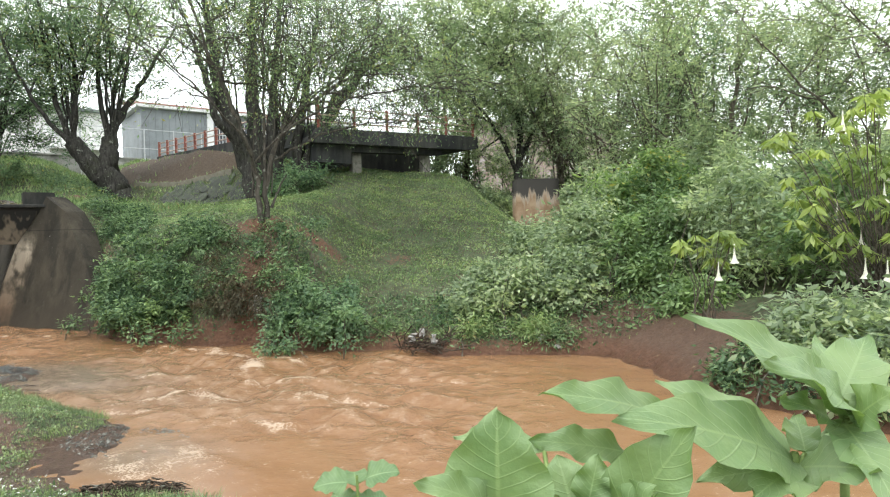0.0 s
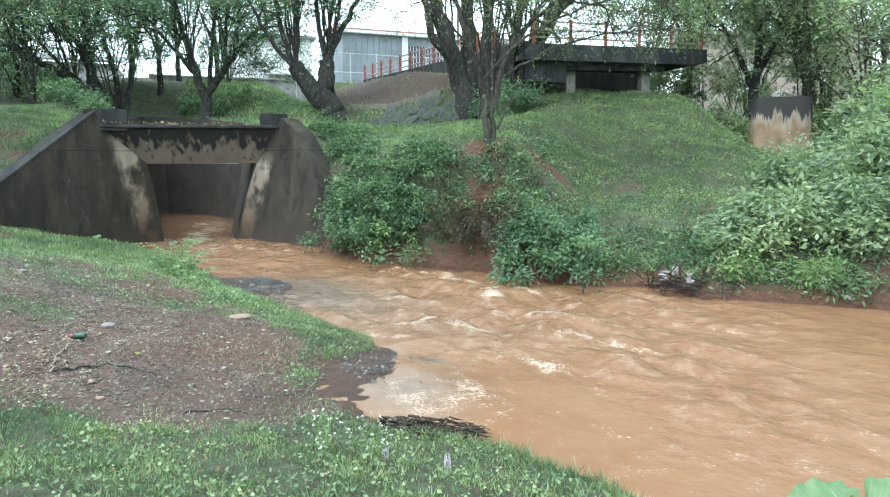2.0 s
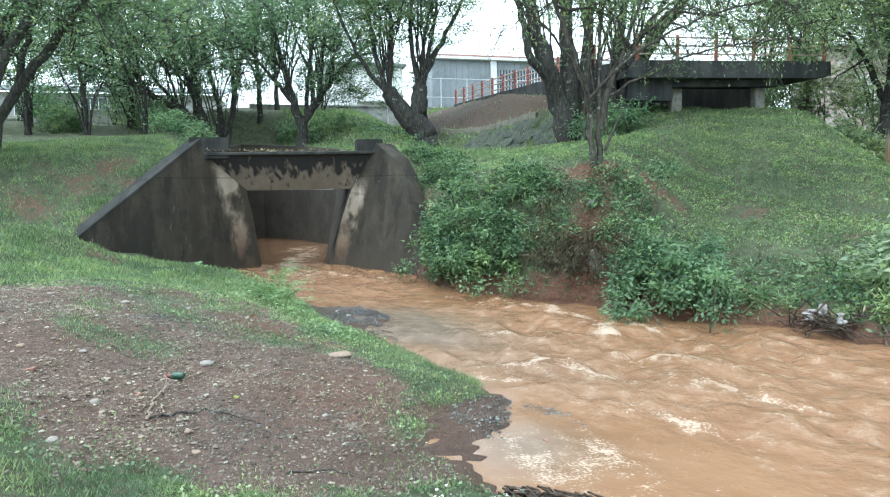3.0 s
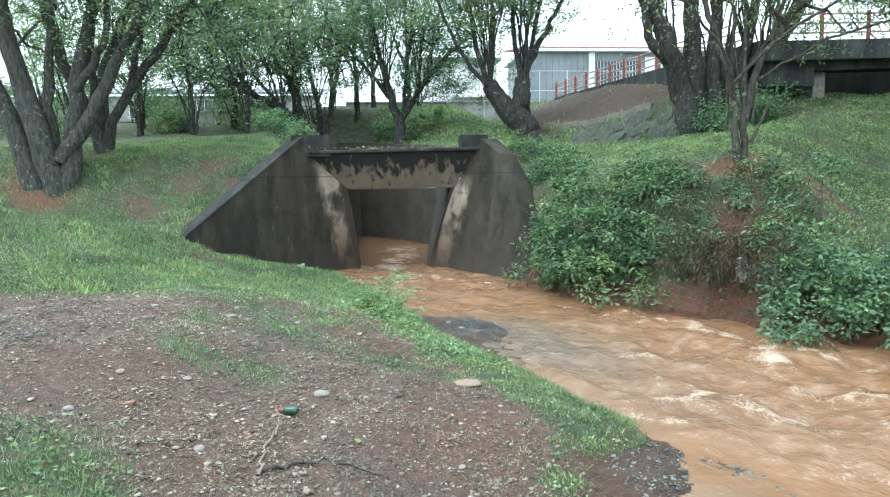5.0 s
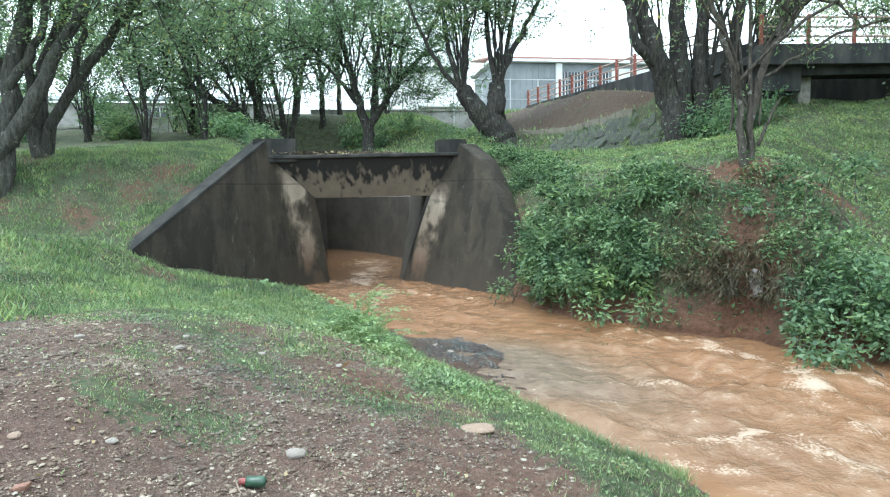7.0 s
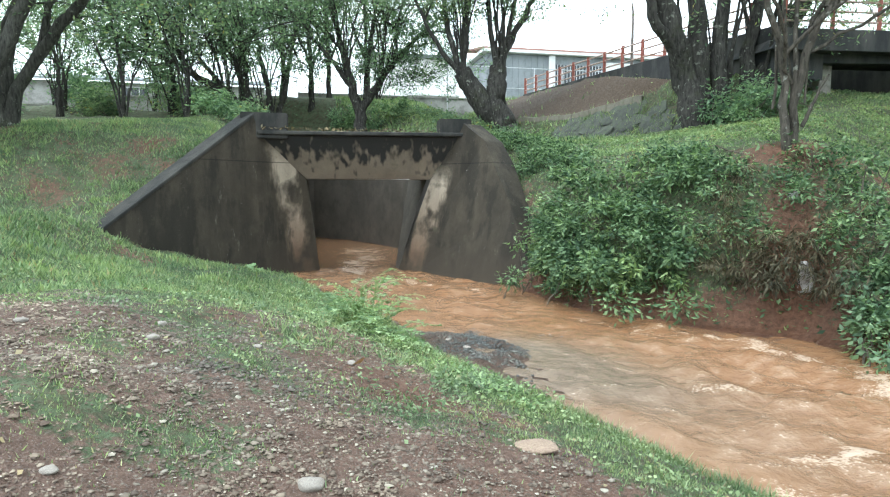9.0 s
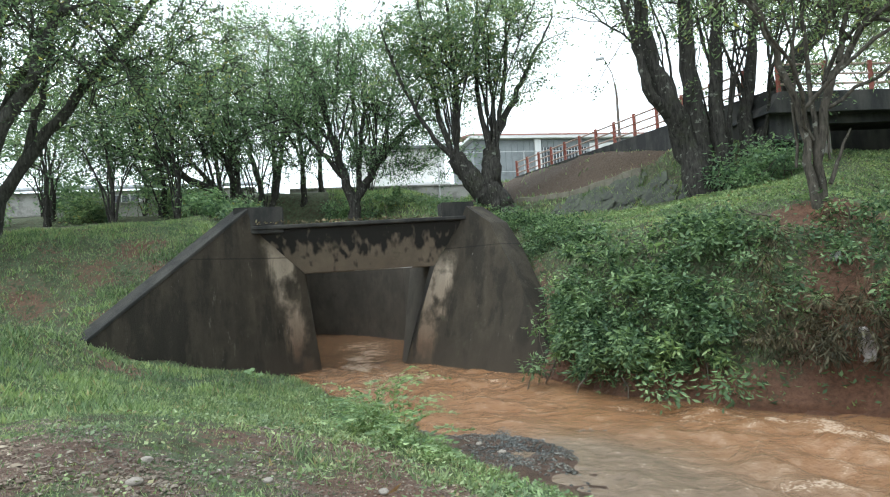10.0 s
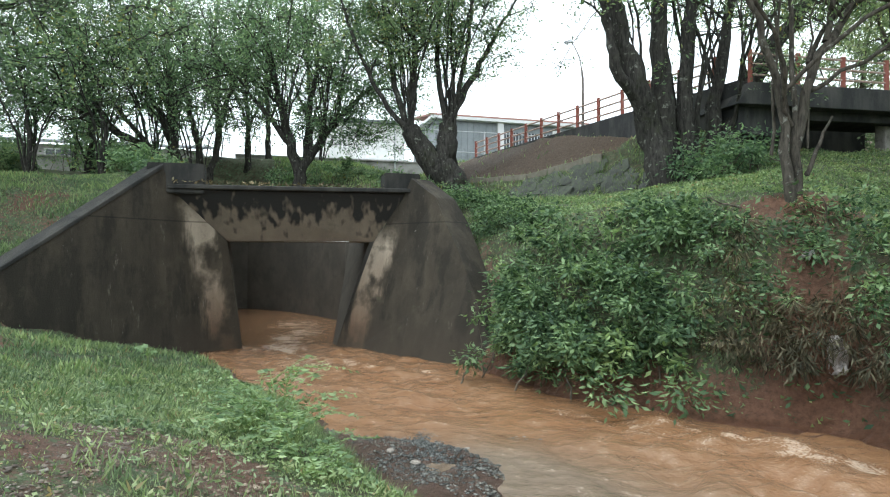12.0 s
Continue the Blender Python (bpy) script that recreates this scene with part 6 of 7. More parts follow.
x, y = ORIGIN[0] + u_[m_] * UX[0] + n_[m_] * NX[0], ORIGIN[1] + u_[m_] * UX[1] + n_[m_] * NX[1]
tagged(new("grass", np_mesh("grass", *blades(x, y, 0.11, 0.026, 421), HILL_GRASS)), "tufts of grass between the paving stones", "grass", kind="stuff")


def weeds(label, x, y, size, lift, material, seed, aspect=0.7):
    r = np.random.default_rng(seed)
    P = np.stack([x, y, height(x, y) + r.uniform(0.2, 1.0, len(x)) * lift], -1)
    return tagged(new("weeds", np_mesh("weeds", *leaf_cards(P, size, aspect, 0.0, r, None, 0.15), material)), label, "weeds", kind="stuff")


x, y = scatter(110000, -13.0, 3.0, 2.0, 14.0, 411, lambda x, y: near_side(x, y) & (fbm(x * 1.3, y * 1.3, 71) > -0.12), 0.03)
weeds("small round-leaved weeds in the near turf", x, y, 0.034, 0.05, GRASS, 412)
x, y = scatter(90000, -9.0, 6.0, 12.6, 27.0, 413, lambda x, y: ~near_side(x, y) & (fbm(x * 0.9, y * 0.9, 73) > -0.22), 0.05)
weeds("broad-leaved weeds in the hill's turf", x, y, 0.055, 0.065, HILL_GRASS, 414)
x, y = scatter(26000, -9.0, 5.0, 12.6, 16.5, 415, lambda x, y: ~near_side(x, y) & (away(FAR_BANK, x, y) < 1.6), 0.5)
weeds("creeping greenery at the foot of the far bank", x, y, 0.11, 0.16, LEAF_SHRUB, 416, 0.4)


# ---- gravel ----
def pebbles(x, y, lo, hi, seed, material, label, flat=0.55, zmin=-9.0, grit=False):
    """Small angular stones bedded in the ground; grit shows its top faces alone."""
    r = np.random.default_rng(seed)
    base = np.array([(1, 0, 0), (0, 1, 0), (-1, 0, 0), (0, -1, 0), (0.2, 0.1, 1), (0, 0, -1), (0.6, 0.6, 0.55), (-0.6, 0.5, 0.6), (-0.55, -0.6, 0.6), (0.6, -0.6, 0.5)])
    tri_ = np.array([(4, 6, 7), (4, 7, 8), (4, 8, 9), (4, 9, 6), (6, 1, 7), (7, 2, 8), (8, 3, 9), (9, 0, 6), (6, 0, 1), (7, 1, 2), (8, 2, 3), (9, 3, 0)])
    if grit:
        base, tri_ = base[:5], np.array([(0, 1, 4), (1, 2, 4), (2, 3, 4), (3, 0, 4)])
    n = len(x)
    s = lo * (hi / lo) ** (r.uniform(0, 1, n) ** 2.2)
    B = base[None] * (1 + r.normal(size=(n, len(base), 1)) * 0.16)
    B = B * (s[:, None] * np.stack([r.uniform(0.8, 1.5, n), np.ones(n), np.full(n, flat)], -1))[:, None]
    a_ = r.uniform(0, 2 * math.pi, n)
    c, q = np.cos(a_)[:, None], np.sin(a_)[:, None]
    V = np.stack([B[..., 0] * c - B[..., 1] * q, B[..., 0] * q + B[..., 1] * c, B[..., 2]], -1)
    V += np.stack([x, y, np.maximum(height(x, y), zmin) + s * 0.12], -1)[:, None]
    Fp = (tri_[None] + (np.arange(n) * len(base))[:, None, None]).reshape(-1, 3)
    return tagged(new("gravel", np_mesh("gravel", V.reshape(-1, 3), Fp, material)), label, "gravel", kind="stuff")


def on_dirt(n, seed, box_, margin):
    r = np.random.default_rng(seed)
    x, y = r.uniform(box_[0], box_[1], n), r.uniform(box_[2], box_[3], n)
    soil_ = dirt_mask(x, y)[0]
    m = (soil_ > margin) & near_side(x, y) & ~inside(STREAM, x, y) & (r.uniform(0, 1, n) < (0.55 + fbm(x * 1.1, y * 1.1, 91) * 0.7) * np.interp(x, [-7, -4], [1.0, 0.5]) * np.interp(y, [7.0, 8.2], [1.0, 0.3]))
    return x[m], y[m]


pebbles(*on_dirt(72000, 501, (-11, -2.5, 3.6, 10.2), 0.35), 0.007, 0.024, 502, PEBBLE, "loose grey gravel on the trodden earth")
pebbles(*on_dirt(180000, 511, (-10, -2.8, 3.6, 9.2), 0.3), 0.005, 0.012, 512, PEBBLE, "fine reddish grit between the larger gravel", 0.7, grit=True)
r_ = np.random.default_rng(503)
a_, d_ = r_.uniform(0, 2 * math.pi, 5600), r_.uniform(0, 1, 5600) ** 0.7 * 1.1
t_ = radians(-32)
d_ = d_ * (1 + 1.1 * fbm(np.cos(a_) * 2 + 5, np.sin(a_) * 2 + 5, 15))
px_, py_ = d_ * np.cos(a_) * 1.6 - 0.1, d_ * np.sin(a_) * 0.95
pebbles(-7.85 + px_ * math.cos(t_) - py_ * math.sin(t_), 11.75 + px_ * math.sin(t_) + py_ * math.cos(t_), 0.006, 0.024, 504, PEBBLE_DARK, "dark wet gravel bar in the stream", zmin=-0.02)
a_, d_ = r_.uniform(0, 2 * math.pi, 1500), np.sqrt(r_.uniform(0, 1, 1500))
pebbles(-3.35 + d_ * np.cos(a_) * 0.75, 7.75 + d_ * np.sin(a_) * 0.55, 0.006, 0.024, 505, PEBBLE_DARK, "dark stones at the edge of the pool", zmin=-0.015)

# ---- single stones, bricks and litter on the near bank ----
STONE_PALE = plain("pale_stone", (0.20, 0.18, 0.155), (0.31, 0.285, 0.25), 8, 0.8, 0.4, 60, dirt=(0.24, 0.20, 0.16))
STONE_BROWN = plain("brown_stone", (0.22, 0.16, 0.12), (0.34, 0.26, 0.19), 8, 0.8, 0.4, 60, dirt=(0.15, 0.10, 0.07))
BRICK = plain("broken_orange_brick", (0.22, 0.12, 0.085), (0.29, 0.17, 0.125), 10, 0.85, 0.5, 70, dirt=(0.22, 0.12, 0.08))


def put_stone(x, y, s, material, label, seed, flat=0.6, long=1.2, turn=0, name="stone", group="loose stones on the bank"):
    """A worn stone, half bedded."""
    r = np.random.default_rng(seed)
    bm = bmesh.new()
    bmesh.ops.create_icosphere(bm, subdivisions=3, radius=1.0)
    push = [Vector(q / np.linalg.norm(q)) for q in r.normal(size=(7, 3))]
    for v in bm.verts:
        k = 1 - sum(0.55 * max(0.0, v.co.normalized().dot(q) - 0.72) for q in push)
        v.co = Vector((v.co.x, v.co.y, v.co.z * flat)) * k
    ob = new(name, bm_mesh(name, bm, material, True))
    ob.matrix_world = pose(x, y, max(ground_z(x, y), -0.02) + s * flat * 0.35, 0, 0, turn) @ Matrix.Diagonal((s * long, s, s, 1))
    return tagged(ob, label, "stone", group)


put_stone(-6.36, 6.52, 0.07, STONE_PALE, "rounded pale stone on the trodden earth", 601, 0.6, 1.1, 20)
put_stone(-5.70, 7.99, 0.11, STONE_BROWN, "flat tan stone among the grass", 602, 0.3, 1.6, 30)
put_stone(-8.16, 6.97, 0.042, STONE_PALE, "pale stone half hidden in grass", 603, 0.6, 1.2, 50)
put_stone(-5.54, 4.35, 0.045, STONE_PALE, "pale stone at the edge of the turf", 604, 0.6, 1.2, 0)
for k, (x0, y0, s0) in enumerate(((-7.3, 5.2, 0.05), (-7.0, 5.6, 0.045), (-6.0, 5.0, 0.05), (-5.3, 5.3, 0.04), (-7.9, 7.7, 0.045), (-8.5, 7.3, 0.05), (-7.2, 7.9, 0.04), (-4.9, 6.6, 0.04), (-7.45, 8.3, 0.05), (-5.0, 5.1, 0.045), (-6.9, 4.6, 0.045), (-8.7, 6.4, 0.05))):
    put_stone(x0, y0, s0 * 0.75, STONE_PALE if k % 3 else STONE_BROWN, "small worn stone on the trodden earth", 610 + k, 0.6, 1.25, 40 * k)
for k, (x0, y0) in enumerate(((-8.05, 12.2), (-7.7, 12.15), (-8.3, 11.6), (-7.95, 11.45), (-3.05, 7.55))):
    put_stone(x0, y0, 0.045, STONE_PALE, "small pale stone on the gravel bar", 630 + k, 0.6, 1.3, 60 * k)
for k, (x0, y0, s0) in enumerate(((-6.80, 4.98, 0.034), (-6.02, 5.42, 0.024), (-2.9, 7.35, 0.026))):
    bm = box(-1.2, -0.8, -0.5, 1.2, 0.8, 0.5, 0.12)
    for v in bm.verts:
        v.co += Vector(np.random.default_rng(640 + k).normal(size=3) * 0.05) + Vector((0.25 * v.co.z, 0.12 * v.co.x, 0))
    ob = new("brick_fragment", bm_mesh("brick_fragment", bm, BRICK))
    ob.matrix_world = pose(x0, y0, max(ground_z(x0, y0), 0) + s0 * 0.3, 5, -8, 35 + 50 * k) @ Matrix.Diagonal((s0, s0, s0 * 0.8, 1))
    tagged(ob, "broken orange brick lying on the gravel", "brick", "brick fragments")

# green bottle with a red cap
GREEN_GLASS = plain("green_bottle_plastic", (0.022, 0.052, 0.03), (0.04, 0.085, 0.052), 9, 0.3, 0.05, 50, 0.5)
CAP_RED = plain("red_bottle_cap", (0.20, 0.055, 0.05), (0.27, 0.09, 0.08), 20, 0.4, 0.1)
bottle = thing("bottle", "green plastic bottle with a red neck lying on gravel", "bottle", pose(-6.30, 6.02, ground_z(-6.3, 6.02) + 0.036, 0, 90, 28))
V, Fq = tube([(0, 0, z_) for z_ in (0.0, 0.004, 0.04, 0.085, 0.105, 0.118, 0.124)], [0.022, 0.036, 0.035, 0.037, 0.036, 0.03, 0.012], 18)
part_mesh("body", smooth(np_mesh("body", V, Fq, GREEN_GLASS)), bottle)
V, Fq = tube([(0, 0, z_) for z_ in (-0.045, -0.042, -0.01, 0.002)], [0.010, 0.02, 0.022, 0.02], 18)
part_mesh("sleeve", smooth(np_mesh("sleeve", V, Fq, CAP_RED)), bottle, "red end sleeve")


DRY_WOOD = plain("dry_pale_wood", (0.18, 0.135, 0.10), (0.28, 0.215, 0.165), 14, 0.85, 0.4, 60)


def stick(label, pts, r0, seed, bark=BARK_PALE):
    r = np.random.default_rng(seed)
    P = np.array([(x_, y_, max(ground_z(x_, y_), 0) + r0 + dz) for x_, y_, dz in pts])
    L = bend(P, 4 * len(pts), 0.012, r)
    ob = new("stick", smooth(np_mesh("stick", *tube(L, np.linspace(r0, r0 * 0.35, len(L)) * (1 + r.normal(size=len(L)) * 0.1), 7), bark)))
    return tagged(ob, label, "stick", "fallen sticks")


stick("pale crooked stick on the gravel", [(-5.60, 5.15, 0), (-5.85, 5.44, 0.01), (-6.02, 5.72, 0.02), (-6.36, 5.99, 0.03)], 0.011, 651, DRY_WOOD)
stick("dark bent twig on the gravel", [(-5.62, 5.2, 0), (-5.57, 5.56, 0.02), (-5.4, 5.75, 0.02), (-5.15, 5.92, 0.01)], 0.011, 652, BARK_DARK)
stick("thin dry twig at the grass edge", [(-6.3, 8.2, 0), (-6.0, 7.9, 0.05), (-5.95, 7.6, 0.02)], 0.008, 653)
stick("thin dry twig on the earth", [(-4.3, 5.3, 0), (-4.1, 5.6, 0.01), (-3.8, 5.7, 0.0)], 0.008, 654, BARK_DARK)
stick("short dry twig on the gravel", [(-6.1, 5.0, 0), (-6.2, 5.3, 0.01)], 0.01, 655)

# raft of dead twigs at the pool
DEAD = make_bark("sodden_dead_twigs", (0.03, 0.022, 0.016), (0.11, 0.085, 0.065), 0.1)
raft = thing("twig_heap", "sodden bundle of dead twigs at the pool's edge", "twigs", (-2.35, 6.15, 0.02))
r_ = np.random.default_rng(660)
for k in range(110):
    c = np.array([r_.uniform(-0.42, 0.42), r_.normal() * 0.07, 0.02 + abs(r_.normal()) * 0.035])
    h = r_.uniform(-0.5, 0.2)
    d_ = np.array([math.cos(h), math.sin(h), r_.normal() * 0.06]) * r_.uniform(0.06, 0.17)
    part_mesh("twig", smooth(np_mesh("twig", *tube(bend([c - d_, c, c + d_], 5, 0.015, r_), [0.009, 0.009, 0.008, 0.006, 0.003], 5), DEAD)), raft)
heap = thing("debris_heap", "flood debris of twigs and pale plastic on the bank", "debris", (-0.05, 12.95, 0.1))
for k in range(60):
    c = np.array([r_.normal() * 0.28, r_.normal() * 0.16 + 0.05, abs(r_.normal()) * 0.18])
    d_ = r_.normal(size=3) * [0.28, 0.12, 0.16]
    part_mesh("twig", smooth(np_mesh("twig", *tube(bend([c - d_, c, c + d_], 5, 0.03, r_), [0.013, 0.012, 0.01, 0.008, 0.004], 5), DEAD)), heap)
PLASTIC = plain("soiled_white_plastic", (0.26, 0.26, 0.25), (0.42, 0.41, 0.39), 12, 0.5, 0.3, 40, dirt=(0.35, 0.28, 0.22))


def crumpled(w_, h_, seed, fold=0.06, n=9):
    """A creased sheet."""
    r = np.random.default_rng(seed)
    bm = bmesh.new()
    bmesh.ops.create_grid(bm, x_segments=n, y_segments=n, size=0.5)
    for v in bm.verts:
        k = fbm(np.array([v.co.x * 5 + seed]), np.array([v.co.y * 5.0]), seed, 3)[0]
        v.co = Vector((v.co.x * w_ * (1 - 0.4 * abs(v.co.y)), v.co.y * h_, k * fold * 3))
    bmesh.ops.solidify(bm, geom=list(bm.faces), thickness=0.004)
    return bm


for k, (x0, z0) in enumerate(((-0.12, 0.35), (0.12, 0.22), (-0.3, 0.25))):
    p = part("plastic_scrap", crumpled(0.12, 0.18, 670 + k), PLASTIC, heap, "crumpled white plastic", True)
    p.matrix_local = pose(x0, -0.12, z0, 70, 10 * k, 25 * k)
for x0, y0, s0, lab in ((-2.33, 5.02, 0.06, "scrap of white plastic in the grass"), (-1.90, 5.13, 0.055, "crumpled white wrapper in the grass"), (-4.24, 15.3, 0.22, "white litter below the slender tree"), (2.21, 12.95, 0.16, "white scraps on the muddy bank"), (2.5, 12.8, 0.12, "white scraps on the muddy bank")):
    ob = new("litter", bm_mesh("litter", crumpled(s0, s0 * 0.8, int(abs(x0) * 100)), PLASTIC, True))
    ob.matrix_world = pose(x0, y0, ground_z(x0, y0) + 0.03, 12, 10, x0 * 90)
    tagged(ob, lab, "litter", "scraps of litter")
rag = new("rag", bm_mesh("rag", crumpled(0.2, 0.45, 681, 0.09), plain("grey_rag", (0.34, 0.31, 0.29), (0.55, 0.52, 0.50), 7, 0.9, 0.4, 60, dirt=(0.2, 0.15, 0.12)), True))
rag.matrix_world = pose(-4.06, 14.60, 0.85, 78, 0, 12)
tagged(rag, "soiled grey and white rag hanging on the bank", "rag")
for k, (x0, y0, z1, c) in enumerate(((-5.56, 6.15, 0.03, (0.19, 0.2, 0.05)), (-7.3, 8.3, 0.12, (0.42, 0.27, 0.13)))):
    V, Fq = leaf_cards(np.array([[0.0, 0, 0]]), np.array([0.12 if k else 0.065]), 0.7, 0.0, np.random.default_rng(690 + k))
    ob = new("fallen_leaf", np_mesh("fallen_leaf", V, Fq, plain("fallen_leaf_%s" % ("yellow", "brown")[k], c, tuple(q * 1.2 for q in c), 20, 0.7)))
    ob.matrix_world = pose(x0, y0, ground_z(x0, y0) + z1)
    tagged(ob, ("yellow fallen leaf on the gravel", "dry brown leaf caught in the weeds")[k], "leaf")


# ---- large-leaved plants in the foreground ----
def make_big_leaf(name, c1, c2, vein):
    m, nt, b = shader(name, 0.42, 0.4)
    uvn = nt.nodes.new("ShaderNodeUVMap")
    sep = nt.nodes.new("ShaderNodeSeparateXYZ")
    nt.links.new(uvn.outputs[0], sep.inputs[0])
    v = coords(nt)
    across = calc(nt, "ABSOLUTE", calc(nt, "SUBTRACT", sep.outputs[0], 0.5))
    wavy = calc(nt, "SINE", calc(nt, "MULTIPLY", calc(nt, "SUBTRACT", sep.outputs[1], calc(nt, "MULTIPLY", across, 0.45)), 62.0))
    ribs = ramp(nt, wavy, (0.88, 0.0), (1.0, 0.55))
    col = ramp(nt, noise_at(nt, 9, 5, 0.6, v), (0.35, c1), (0.65, c2))
    col = mix(nt, ribs, col, vein)
    col = mix(nt, ramp(nt, across, (0.012, 0.85), (0.03, 0.0)), col, vein)
    nt.links.new(col, b.inputs["Base Color"])
    bump(nt, b, calc(nt, "ADD", ribs, noise_at(nt, 45, 3, 0.6, v)), 0.35, 0.008)
    tr = nt.nodes.new("ShaderNodeBsdfTranslucent")
    nt.links.new(mix(nt, 1.0, col, (1.2, 1.3, 0.5), "MULTIPLY"), tr.inputs["Color"])
    mx = nt.nodes.new("ShaderNodeMixShader")
    mx.inputs[0].default_value = 0.28
    nt.links.new(b.outputs[0], mx.inputs[1])
    nt.links.new(tr.outputs[0], mx.inputs[2])
    nt.links.new(mx.outputs[0], nt.nodes["Material Output"].inputs["Surface"])
    return m


BIG_LEAF = make_big_leaf("broad_soft_leaf", (0.15, 0.235, 0.10), (0.22, 0.305, 0.138), (0.25, 0.34, 0.165))
ROUND_LEAF = make_big_leaf("pale_round_leaf", (0.105, 0.18, 0.075), (0.165, 0.25, 0.11), (0.24, 0.335, 0.17))
STEM_GREEN = plain("green_stalk", (0.14, 0.20, 0.06), (0.20, 0.27, 0.09), 12, 0.6, 0.2)


def big_leaf(base, tip, wide, material, parent, face=(0, -1, 0.4), sag=0.06, fold=0.22, blunt=0.0, wave=0.012, seed=0):
    """One broad leaf from its stalk to its tip, folded along the midrib, with a wavy edge."""
    r = np.random.default_rng(seed)
    A, B = np.array(base, float), np.array(tip, float)
    D = B - A
    L = np.linalg.norm(D)
    D /= L
    Fc = np.array(face, float)
    S = np.cross(D, Fc)
    S /= np.linalg.norm(S)
    Nn = np.cross(S, D)
    rows, cols = 15, 9
    V, uv = [], []
    ph = r.uniform(0, 6)
    for i_ in range(rows):
        t = i_ / (rows - 1)
        half = wide * 0.5 * (math.sin(math.pi * min(1, t ** (0.72 - 0.2 * blunt))) ** (0.8 - 0.3 * blunt) + 0.008)
        for j_ in range(cols):
            s = j_ / (cols - 1) * 2 - 1
            lift = fold * abs(s) * half - sag * L * 4 * (t - 0.5) ** 2 + sag * L + wave * math.sin(t * 17 + ph + s) * s * s
            edge_ = 1 + 0.018 * math.sin(t * 60)
            V.append(A + D * L * t + S * s * half * edge_ + Nn * lift)
            uv.append((j_ / (cols - 1), t))
    V = np.array(V)
    Fq = np.array([(i_ * cols + j_, i_ * cols + j_ + 1, (i_ + 1) * cols + j_ + 1, (i_ + 1) * cols + j_) for i_ in range(rows - 1) for j_ in range(cols - 1)])
    me = smooth(np_mesh("leaf", V, Fq, material))
    lay = me.uv_layers.new(name="UVMap")
    idx = np.zeros(len(me.loops), int)
    me.loops.foreach_get("vertex_index", idx)
    lay.data.foreach_set("uv", np.array(uv)[idx].ravel())
    return part_mesh("leaf", me, parent)


FRONT = {}
FRONT[(1.480, 1.580, 1.980)] = [(1.48, 1.58, 1.98, 1.08, 1.28, 2.16, 0.14),
        (1.25, 1.62, 2.06, 0.99, 1.46, 2.15, 0.09),
        (1.47, 1.58, 2.00, 1.26, 1.72, 2.11, 0.09),
        (1.48, 1.58, 1.97, 1.55, 1.43, 2.02, 0.11),
        (1.48, 1.58, 1.97, 1.31, 1.37, 2.00, 0.10),
        (1.54, 1.63, 1.96, 1.75, 1.79, 1.93, 0.10),
        (1.46, 1.57, 1.97, 1.26, 1.47, 1.99, 0.08),
        (1.50, 1.58, 2.00, 1.53, 1.68, 2.04, 0.07)]
FRONT[(1.590, 1.610, 2.060)] = [(1.61, 1.63, 2.06, 1.23, 1.42, 2.29, 0.10),
        (1.62, 1.63, 2.05, 1.34, 1.38, 2.22, 0.10),
        (1.56, 1.58, 2.09, 1.68, 1.69, 2.20, 0.12),
        (1.59, 1.58, 2.06, 1.61, 1.49, 2.14, 0.09),
        (1.58, 1.60, 2.05, 1.54, 1.38, 1.98, 0.11),
        (1.58, 1.63, 2.04, 1.40, 1.48, 2.13, 0.06),
        (1.58, 1.58, 2.09, 1.60, 1.74, 2.19, 0.07)]
FRONT[(1.000, 1.360, 1.990)] = [(0.91, 1.35, 1.97, 0.91, 1.33, 2.16, 0.17),
        (1.04, 1.36, 1.94, 1.01, 1.41, 2.06, 0.13),
        (1.10, 1.36, 1.96, 1.19, 1.27, 2.15, 0.12),
        (1.00, 1.51, 2.03, 0.83, 1.60, 2.03, 0.06),
        (1.16, 1.56, 2.01, 0.97, 1.51, 2.05, 0.07),
        (0.91, 1.35, 1.99, 0.79, 1.25, 2.08, 0.07),
        (1.05, 1.36, 1.99, 1.07, 1.36, 2.08, 0.06),
        (1.10, 1.31, 1.99, 1.12, 1.21, 2.08, 0.08)]
for k, (top, leaves_) in enumerate(FRONT.items()):
    root = Vector((top[0] + 0.05, top[1] + 0.05, ground_z(top[0], top[1]) - 0.03))
    plant = thing("large_leaved_plant", "tall plant with broad soft bright green leaves", "plant", root, group="large-leaved plants by the water")
    V, Fq = tube(bend([(0, 0, 0), (0.03, 0.02, (top[2] - root.z) * 0.5), Vector(top) - root + Vector((0, 0, 0.02))], 8, 0.008), np.linspace(0.016, 0.008, 8), 8)
    part_mesh("stalk", smooth(np_mesh("stalk", V, Fq, STEM_GREEN)), plant)
    for j_, q in enumerate(leaves_):
        b_, t_ = np.array(q[:3]) - root, np.array(q[3:6]) - root
        big_leaf(b_, t_, q[6], BIG_LEAF, plant, (-0.1, -0.8, 0.75), 0.05, 0.18, seed=700 + 20 * k + j_)
        stem_ = np.array(top) - root
        part_mesh("leaf_stalk", smooth(np_mesh("leaf_stalk", *tube([stem_, (stem_ + b_) / 2 + [0, 0, -0.01], b_], [0.006, 0.005, 0.004], 6), STEM_GREEN)), plant)

